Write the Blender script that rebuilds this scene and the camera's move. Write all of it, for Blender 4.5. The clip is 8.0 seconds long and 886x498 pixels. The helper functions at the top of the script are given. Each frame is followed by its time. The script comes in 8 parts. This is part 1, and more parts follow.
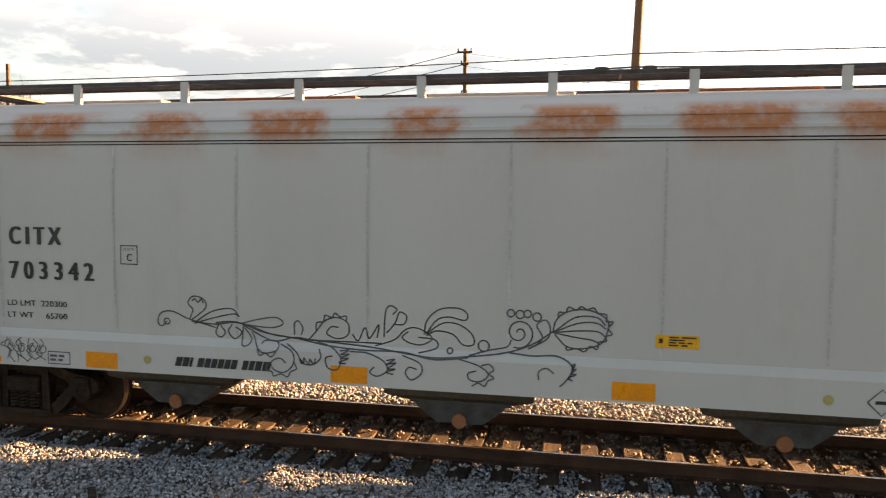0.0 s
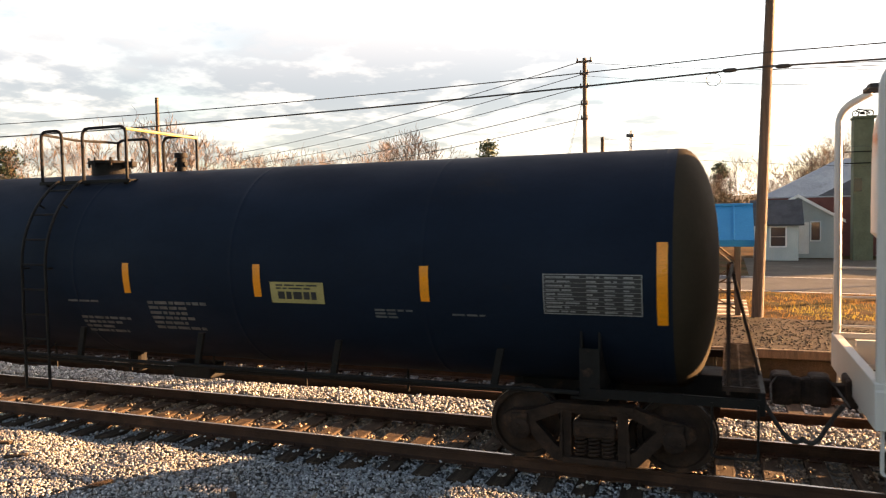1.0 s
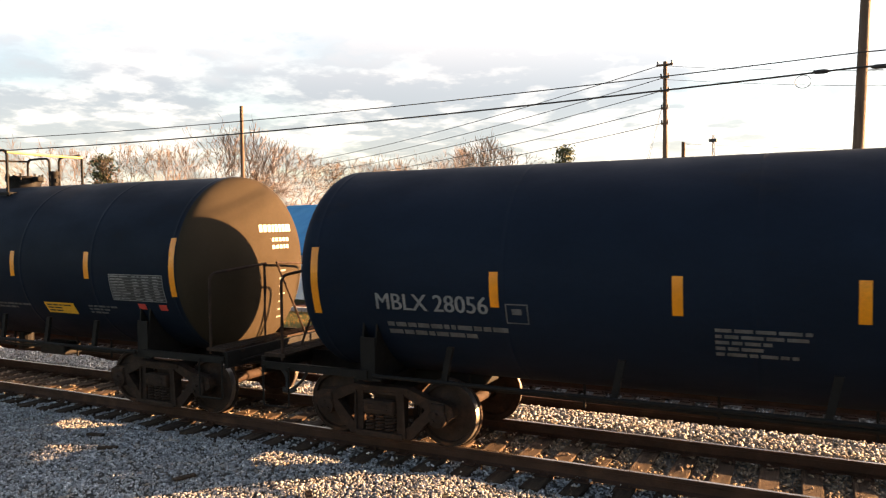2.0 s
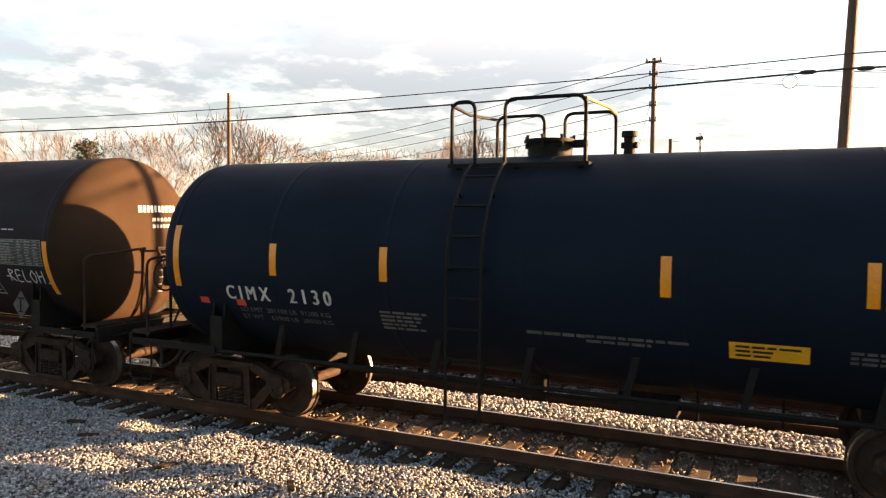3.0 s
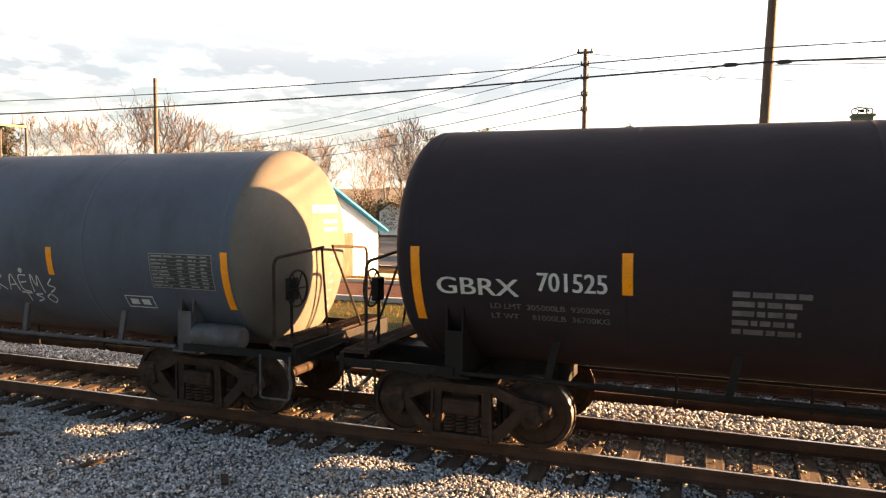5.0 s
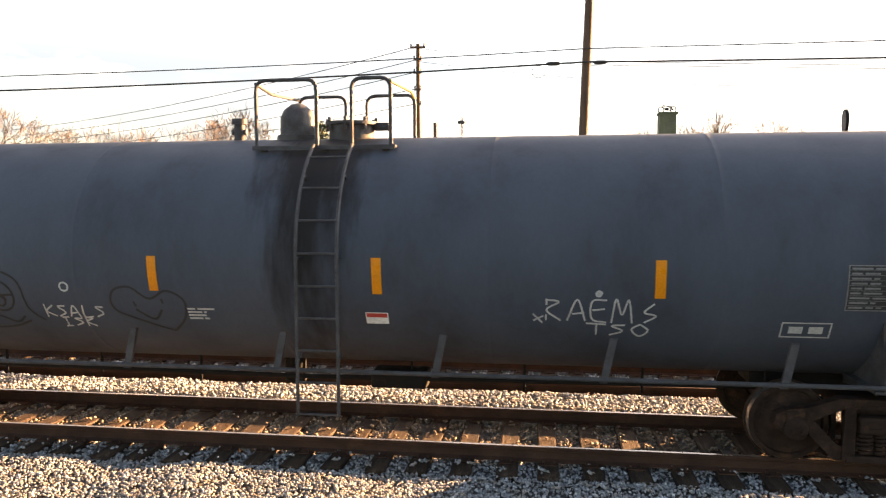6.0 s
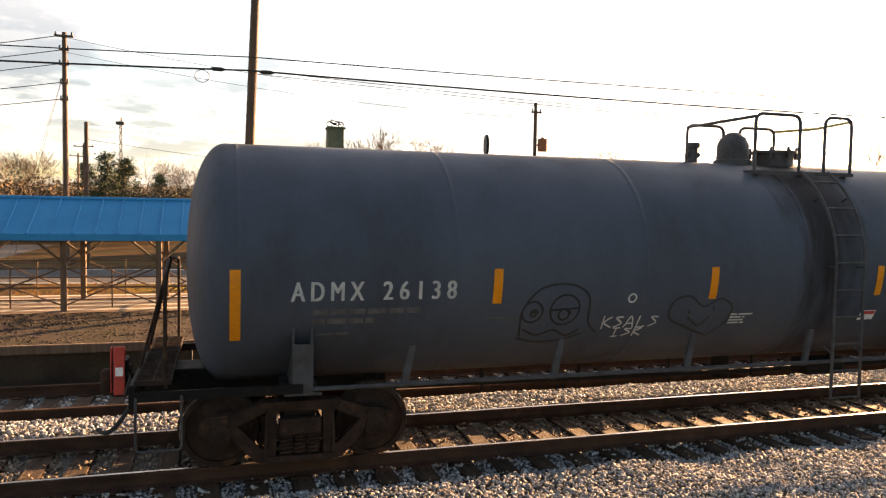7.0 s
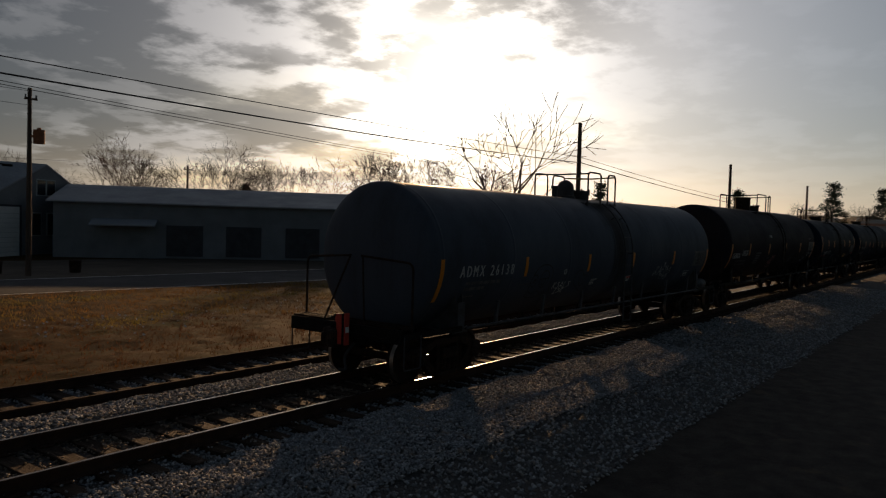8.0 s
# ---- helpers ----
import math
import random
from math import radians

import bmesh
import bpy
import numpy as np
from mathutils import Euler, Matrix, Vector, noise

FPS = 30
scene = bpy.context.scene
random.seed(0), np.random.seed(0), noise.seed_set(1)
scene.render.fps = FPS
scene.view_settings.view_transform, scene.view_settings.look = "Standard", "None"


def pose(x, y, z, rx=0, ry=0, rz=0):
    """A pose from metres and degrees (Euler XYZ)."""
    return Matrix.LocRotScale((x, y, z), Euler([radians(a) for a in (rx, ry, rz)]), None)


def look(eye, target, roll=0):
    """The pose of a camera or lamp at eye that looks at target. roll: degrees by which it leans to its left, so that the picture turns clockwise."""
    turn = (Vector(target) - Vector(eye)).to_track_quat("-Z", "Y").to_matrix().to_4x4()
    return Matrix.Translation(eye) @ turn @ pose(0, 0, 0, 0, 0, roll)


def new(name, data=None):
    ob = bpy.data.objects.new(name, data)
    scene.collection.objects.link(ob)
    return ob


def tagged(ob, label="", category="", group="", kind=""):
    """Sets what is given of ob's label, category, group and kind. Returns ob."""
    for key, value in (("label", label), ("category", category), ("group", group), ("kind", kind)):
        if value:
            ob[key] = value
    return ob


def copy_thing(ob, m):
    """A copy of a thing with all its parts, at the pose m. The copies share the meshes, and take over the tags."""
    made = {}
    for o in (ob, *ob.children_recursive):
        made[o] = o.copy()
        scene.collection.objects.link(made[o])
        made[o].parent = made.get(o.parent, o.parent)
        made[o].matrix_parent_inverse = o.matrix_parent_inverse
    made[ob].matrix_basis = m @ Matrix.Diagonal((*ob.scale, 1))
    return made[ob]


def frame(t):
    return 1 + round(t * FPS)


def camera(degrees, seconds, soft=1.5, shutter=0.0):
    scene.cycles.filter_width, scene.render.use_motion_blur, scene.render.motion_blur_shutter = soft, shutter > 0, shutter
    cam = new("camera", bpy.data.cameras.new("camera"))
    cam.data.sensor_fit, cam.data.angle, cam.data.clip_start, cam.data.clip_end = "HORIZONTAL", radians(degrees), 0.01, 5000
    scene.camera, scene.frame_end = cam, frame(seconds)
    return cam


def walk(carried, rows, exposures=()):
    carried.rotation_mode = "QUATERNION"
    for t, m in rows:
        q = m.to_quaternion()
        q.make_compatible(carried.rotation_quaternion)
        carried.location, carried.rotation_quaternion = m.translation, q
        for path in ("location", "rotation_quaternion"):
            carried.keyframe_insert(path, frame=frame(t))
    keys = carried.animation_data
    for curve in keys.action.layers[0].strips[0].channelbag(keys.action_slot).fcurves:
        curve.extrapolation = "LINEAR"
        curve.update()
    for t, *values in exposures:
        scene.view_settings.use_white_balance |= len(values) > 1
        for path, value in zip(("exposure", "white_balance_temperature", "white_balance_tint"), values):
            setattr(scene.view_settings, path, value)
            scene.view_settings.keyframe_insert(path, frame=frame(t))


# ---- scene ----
# ---- camera ----
EYE_Z = 2.95                    # metres above the rail heads
EYE_X = {6.5: 0.05, 7.0: 0.12, 7.2: 0.17, 7.5: 0.26, 8.0: 0.42}   # the holder sways as the view swings round
CAM_ROWS = [                    # seconds, yaw, pitch, roll
    (0.0, 11.75, -3.8, -0.53), (0.4, 13.07, -3.61, 0.23), (0.5, 14.28, -3.16, 0.76), (0.7, 18.27, -2.95, 0.84),
    (1.0, 21.1, -2.72, 0.98), (1.5, 23.76, -2.22, 0.68), (2.0, 26.92, -2.19, 0.65), (2.2, 27.31, -2.69, 0.07),
    (3.3, 25.67, -2.74, -0.53), (3.5, 26.02, -2.58, -0.32), (4.0, 24.88, -2.73, -0.53), (4.2, 24.41, -2.85, -0.73),
    (5.3, 18.42, -3.89, 0.0), (5.5, 16.21, -3.85, 0.16), (6.0, 8.28, -4.14, 0.21), (6.5, -0.68, -4.6, 0.31),
    (7.0, -16.74, -3.15, -0.98), (7.2, -23.1, -2.34, -0.72), (7.5, -32.4, -2.05, -1.23), (8.0, -52.68, -2.11, -1.65)]
EXPOSURES = [(0.0, 3.25, 7650, 19), (1.5, 3.2, 7250, 18), (5.3, 3.45, 7350, 18), (6.0, 3.65, 7400, 19), (6.6, 3.65, 7350, 19), (7.0, 3.0, 7300, 18), (7.2, 2.6, 7000, 16), (7.5, 1.7, 6750, 15), (8.0, -0.5, 6250, 12)]
cam = camera(62.05, 8.0, soft=1.2, shutter=0.04)
walk(cam, [(t, pose(EYE_X.get(t, 0.0), 0.0, EYE_Z, 90 + p, r, y)) for t, y, p, r in CAM_ROWS], EXPOSURES)

# how far the train has run, metres along the track
TRAIN_RUN = [(0.0, 0.0), (0.4, 4.05), (0.5, 4.78), (0.7, 7.03), (1.0, 10.31), (1.5, 15.76), (2.0, 21.21), (2.2, 23.43),
             (3.3, 35.58), (3.5, 37.79), (4.0, 43.31), (4.2, 45.49), (5.3, 57.12), (5.5, 58.98), (6.0, 64.44),
             (6.5, 69.82), (7.0, 75.11), (7.2, 77.23), (7.5, 80.41), (8.0, 85.66)]
TRACK_Y = 9.32
SALOON_ROWS = [(t, pose(-17.3 - 13.0 * (t - 3.5), 41.9 - 0.13 * (-13.0 * (t - 3.5)), -0.36, 0, 0, -7)) for t in (0.0, 4.0, 8.0)]

# ---- world, sun ----
SUN_AZ, SUN_EL = 53.0, 10.4     # degrees clockwise from +y, and up
SUN_POWER, SKY_STRENGTH, SKY_GAIN = 5.0, 0.09, 0.40
world = bpy.data.worlds.new("world")
scene.world = world
world.use_nodes = True
sky_tree = world.node_tree
sn, sl = sky_tree.nodes, sky_tree.links


sky = sn.new("ShaderNodeTexSky")
sky.sky_type, sky.sun_disc = 'NISHITA', False
sky.sun_elevation, sky.sun_rotation = radians(SUN_EL), radians(SUN_AZ)
sky.air_density, sky.dust_density = 1.0, 0.7
# broken cloud: a layer seen in perspective, so direction over height
where = sn.new("ShaderNodeTexCoord")
split = sn.new("ShaderNodeSeparateXYZ")
sl.new(where.outputs["Generated"], split.inputs[0])
lift = sn.new("ShaderNodeMath")
lift.operation = 'ADD'
lift.inputs[1].default_value = 0.16
sl.new(split.outputs[2], lift.inputs[0])
flat = sn.new("ShaderNodeVectorMath")
flat.operation = 'DIVIDE'
sl.new(where.outputs["Generated"], flat.inputs[0])
sl.new(lift.outputs[0], flat.inputs[1])


def sky_noise(scale, detail, rough, lo, hi):
    n = sn.new("ShaderNodeTexNoise")
    n.inputs["Scale"].default_value, n.inputs["Detail"].default_value, n.inputs["Roughness"].default_value = scale, detail, rough
    sl.new(flat.outputs[0], n.inputs["Vector"])
    r = sn.new("ShaderNodeMapRange")
    r.interpolation_type = 'SMOOTHSTEP'
    r.inputs["From Min"].default_value, r.inputs["From Max"].default_value = lo, hi
    sl.new(n.outputs[0], r.inputs["Value"])
    return r.outputs[0]


def by(kind, a, b, c=None):
    """A maths node on sockets or numbers."""
    n = sn.new("ShaderNodeMath")
    n.operation = kind
    for i, v in enumerate((a, b, c)):
        if isinstance(v, (int, float)):
            n.inputs[i].default_value = v
        elif v is not None:
            sl.new(v, n.inputs[i])
    return n.outputs[0]


def ease(v, lo, hi, a=0.0, z=1.0):
    r = sn.new("ShaderNodeMapRange")
    r.interpolation_type = 'SMOOTHSTEP'
    for k, x in (("From Min", lo), ("From Max", hi), ("To Min", a), ("To Max", z)):
        r.inputs[k].default_value = x
    sl.new(v, r.inputs["Value"])
    return r.outputs[0]


# puffy cloud, grey bases low over the horizon, thin bright veil overhead, and a clearer sky towards +x
cover = by('MULTIPLY', sky_noise(0.9, 8, 0.60, 0.30, 0.52), ease(split.outputs[0], 0.86, 0.955, 1.0, 0.22))
puffs = by('MULTIPLY_ADD', sky_noise(1.1, 3, 0.5, 0.34, 0.62), 0.62, by('MULTIPLY', sky_noise(3.6, 10, 0.58, 0.38, 0.62), 0.62))
low_base = by('MULTIPLY', ease(split.outputs[2], 0.015, 0.07), ease(split.outputs[2], 0.15, 0.27, 1.0, 0.22))
sunward = by('MULTIPLY', ease(split.outputs[0], 0.02, 0.30), ease(split.outputs[2], 0.04, 0.13))
dark = by('MULTIPLY', ease(puffs, 0.24, 0.92), by('MULTIPLY', by('MAXIMUM', low_base, sunward), ease(split.outputs[0], 0.82, 0.93, 1.0, 0.2)))
cloud = sn.new("ShaderNodeMix")
cloud.data_type = 'RGBA'
cloud.inputs[6].default_value = (1.22, 1.19, 1.15, 1)
cloud.inputs[7].default_value = (0.42, 0.455, 0.53, 1)
sl.new(dark, cloud.inputs[0])
sky_gain = sn.new("ShaderNodeVectorMath")
sky_gain.operation = 'SCALE'
sky_gain.inputs[3].default_value = SKY_GAIN
sl.new(sky.outputs[0], sky_gain.inputs[0])
# cloud takes some of the sky's own glow round the sun
lit = sn.new("ShaderNodeVectorMath")
lit.operation = 'MULTIPLY_ADD'
sl.new(sky_gain.outputs[0], lit.inputs[0])
lit.inputs[1].default_value = (0.35, 0.35, 0.35)
sl.new(cloud.outputs[2], lit.inputs[2])
both = sn.new("ShaderNodeMix")
both.data_type = 'RGBA'
# the cloud thins out to clear sky on the side away from the sun
thin = sn.new("ShaderNodeMapRange")
thin.interpolation_type = 'SMOOTHSTEP'
thin.inputs["From Min"].default_value, thin.inputs["From Max"].default_value = -0.25, 0.35
sl.new(split.outputs[1], thin.inputs["Value"])
veil = sn.new("ShaderNodeMath")
veil.operation = 'MULTIPLY'
sl.new(cover, veil.inputs[0])
sl.new(thin.outputs[0], veil.inputs[1])
sl.new(veil.outputs[0], both.inputs[0])
sl.new(sky_gain.outputs[0], both.inputs[6])
sl.new(lit.outputs[0], both.inputs[7])
# haze glows white round the sun
az, el = radians(SUN_AZ), radians(SUN_EL)
sun_way = Vector((math.sin(az) * math.cos(el), math.cos(az) * math.cos(el), math.sin(el)))
near_sun = sn.new("ShaderNodeVectorMath")
near_sun.operation = 'DOT_PRODUCT'
sl.new(where.outputs["Generated"], near_sun.inputs[0])
near_sun.inputs[1].default_value = sun_way
through_cloud = sn.new("ShaderNodeMapRange")
through_cloud.inputs["To Min"].default_value, through_cloud.inputs["To Max"].default_value = 1.0, 0.28
sl.new(dark, through_cloud.inputs["Value"])
glow_through = through_cloud.outputs[0]
total = both.outputs[2]
for power, tint in ((260.0, (50, 46, 38)), (55.0, (16, 14.5, 12)), (9.0, (4.2, 3.5, 2.9)), (4.0, (3.2, 3.6, 4.1))):
    clamp = sn.new("ShaderNodeMath")
    clamp.operation = 'MAXIMUM'
    sl.new(near_sun.outputs["Value"], clamp.inputs[0])
    clamp.inputs[1].default_value = 0.0
    raised = sn.new("ShaderNodeMath")
    raised.operation = 'POWER'
    sl.new(clamp.outputs[0], raised.inputs[0])
    raised.inputs[1].default_value = power
    shade = sn.new("ShaderNodeMath")
    shade.operation = 'MULTIPLY'
    sl.new(raised.outputs[0], shade.inputs[0])
    # the widest glow fills the clear side of the sky
    sl.new(by('MULTIPLY', glow_through, ease(split.outputs[0], 0.40, 0.85, 0.50, 1.0)) if power < 5 else glow_through, shade.inputs[1])
    add = sn.new("ShaderNodeVectorMath")
    add.operation = 'MULTIPLY_ADD'
    sl.new(shade.outputs[0], add.inputs[0])
    add.inputs[1].default_value = tint
    sl.new(total, add.inputs[2])
    total = add.outputs[0]
# warm light low over the horizon on the sun's side
low = by('MULTIPLY', ease(split.outputs[2], 0.0, 0.13, 1.0, 0.0), by('POWER', by('MAXIMUM', near_sun.outputs["Value"], 0.0), 7.0))
warm = sn.new("ShaderNodeVectorMath")
warm.operation = 'MULTIPLY_ADD'
sl.new(low, warm.inputs[0])
warm.inputs[1].default_value = (3.2, 2.1, 1.3)
sl.new(total, warm.inputs[2])
sl.new(warm.outputs[0], sn["Background"].inputs[0])
sn["Background"].inputs[1].default_value = SKY_STRENGTH

sun_data = bpy.data.lights.new("sun", 'SUN')
sun_data.energy, sun_data.angle, sun_data.color = SUN_POWER, radians(0.6), (1.0, 0.60, 0.28)
sun_ob = new("sun", sun_data)
sun_ob.matrix_basis = look(sun_way * 60, (0, 0, 0))


# ---- materials ----
def surface(name, light, dark_, scale=3.0, rough=0.6, metal=0.0, bump=0.15, fine=40.0, stain=None, stain_at=(0.55, 0.7),
            stain_scale=1.5, stretch=(1, 1, 1), each=False, rough_spread=0.15, island=0.0, spec=0.5, grain=0.2):
    """Two-scale noise between two colours, stains on top, fine relief."""
    m = bpy.data.materials.new(name)
    m.use_nodes = True
    t = m.node_tree
    b = t.nodes["Principled BSDF"]
    co = t.nodes.new("ShaderNodeTexCoord")
    mp = t.nodes.new("ShaderNodeMapping")
    mp.inputs["Scale"].default_value = stretch
    t.links.new(co.outputs["Object"], mp.inputs[0])

    def nz(s, d=6, r=0.6):
        n = t.nodes.new("ShaderNodeTexNoise")
        n.inputs["Scale"].default_value, n.inputs["Detail"].default_value, n.inputs["Roughness"].default_value = s, d, r
        t.links.new(mp.outputs[0], n.inputs["Vector"])
        return n.outputs[0]

    def span(v, lo, hi, a=0.0, z=1.0):
        r = t.nodes.new("ShaderNodeMapRange")
        for k, x in (("From Min", lo), ("From Max", hi), ("To Min", a), ("To Max", z)):
            r.inputs[k].default_value = x
        t.links.new(v, r.inputs["Value"])
        return r.outputs[0]

    def mix(f, a, z):
        x = t.nodes.new("ShaderNodeMix")
        x.data_type = 'RGBA'
        t.links.new(f, x.inputs[0])
        for sock, v in ((6, a), (7, z)):
            if isinstance(v, tuple):
                x.inputs[sock].default_value = (*v, 1)
            else:
                t.links.new(v, x.inputs[sock])
        return x.outputs[2]

    big, small = nz(scale), nz(fine, 4)
    col = mix(span(big, 0.3, 0.7), light, dark_)
    if each or island:
        if each:
            r = t.nodes.new("ShaderNodeObjectInfo").outputs["Random"]
        else:
            r = t.nodes.new("ShaderNodeNewGeometry").outputs["Random Per Island"]
        col = mix(span(r, 0, 1, 0.0, island or 0.6), col, dark_)
    if stain:
        col = mix(span(nz(stain_scale, 9, 0.7), *stain_at), col, stain)
    hsv = t.nodes.new("ShaderNodeHueSaturation")
    t.links.new(span(small, 0.3, 0.7, 1 - grain, 1 + grain), hsv.inputs["Value"])
    t.links.new(col, hsv.inputs["Color"])
    t.links.new(hsv.outputs[0], b.inputs["Base Color"])
    b.inputs["Metallic"].default_value, b.inputs["Specular IOR Level"].default_value = metal, spec
    t.links.new(span(big, 0.2, 0.8, max(0.02, rough - rough_spread), min(1, rough + rough_spread)), b.inputs["Roughness"])
    if bump:
        bp = t.nodes.new("ShaderNodeBump")
        bp.inputs["Strength"].default_value, bp.inputs["Distance"].default_value = bump, 0.02
        t.links.new(small, bp.inputs["Height"])
        t.links.new(bp.outputs[0], b.inputs["Normal"])
    return m


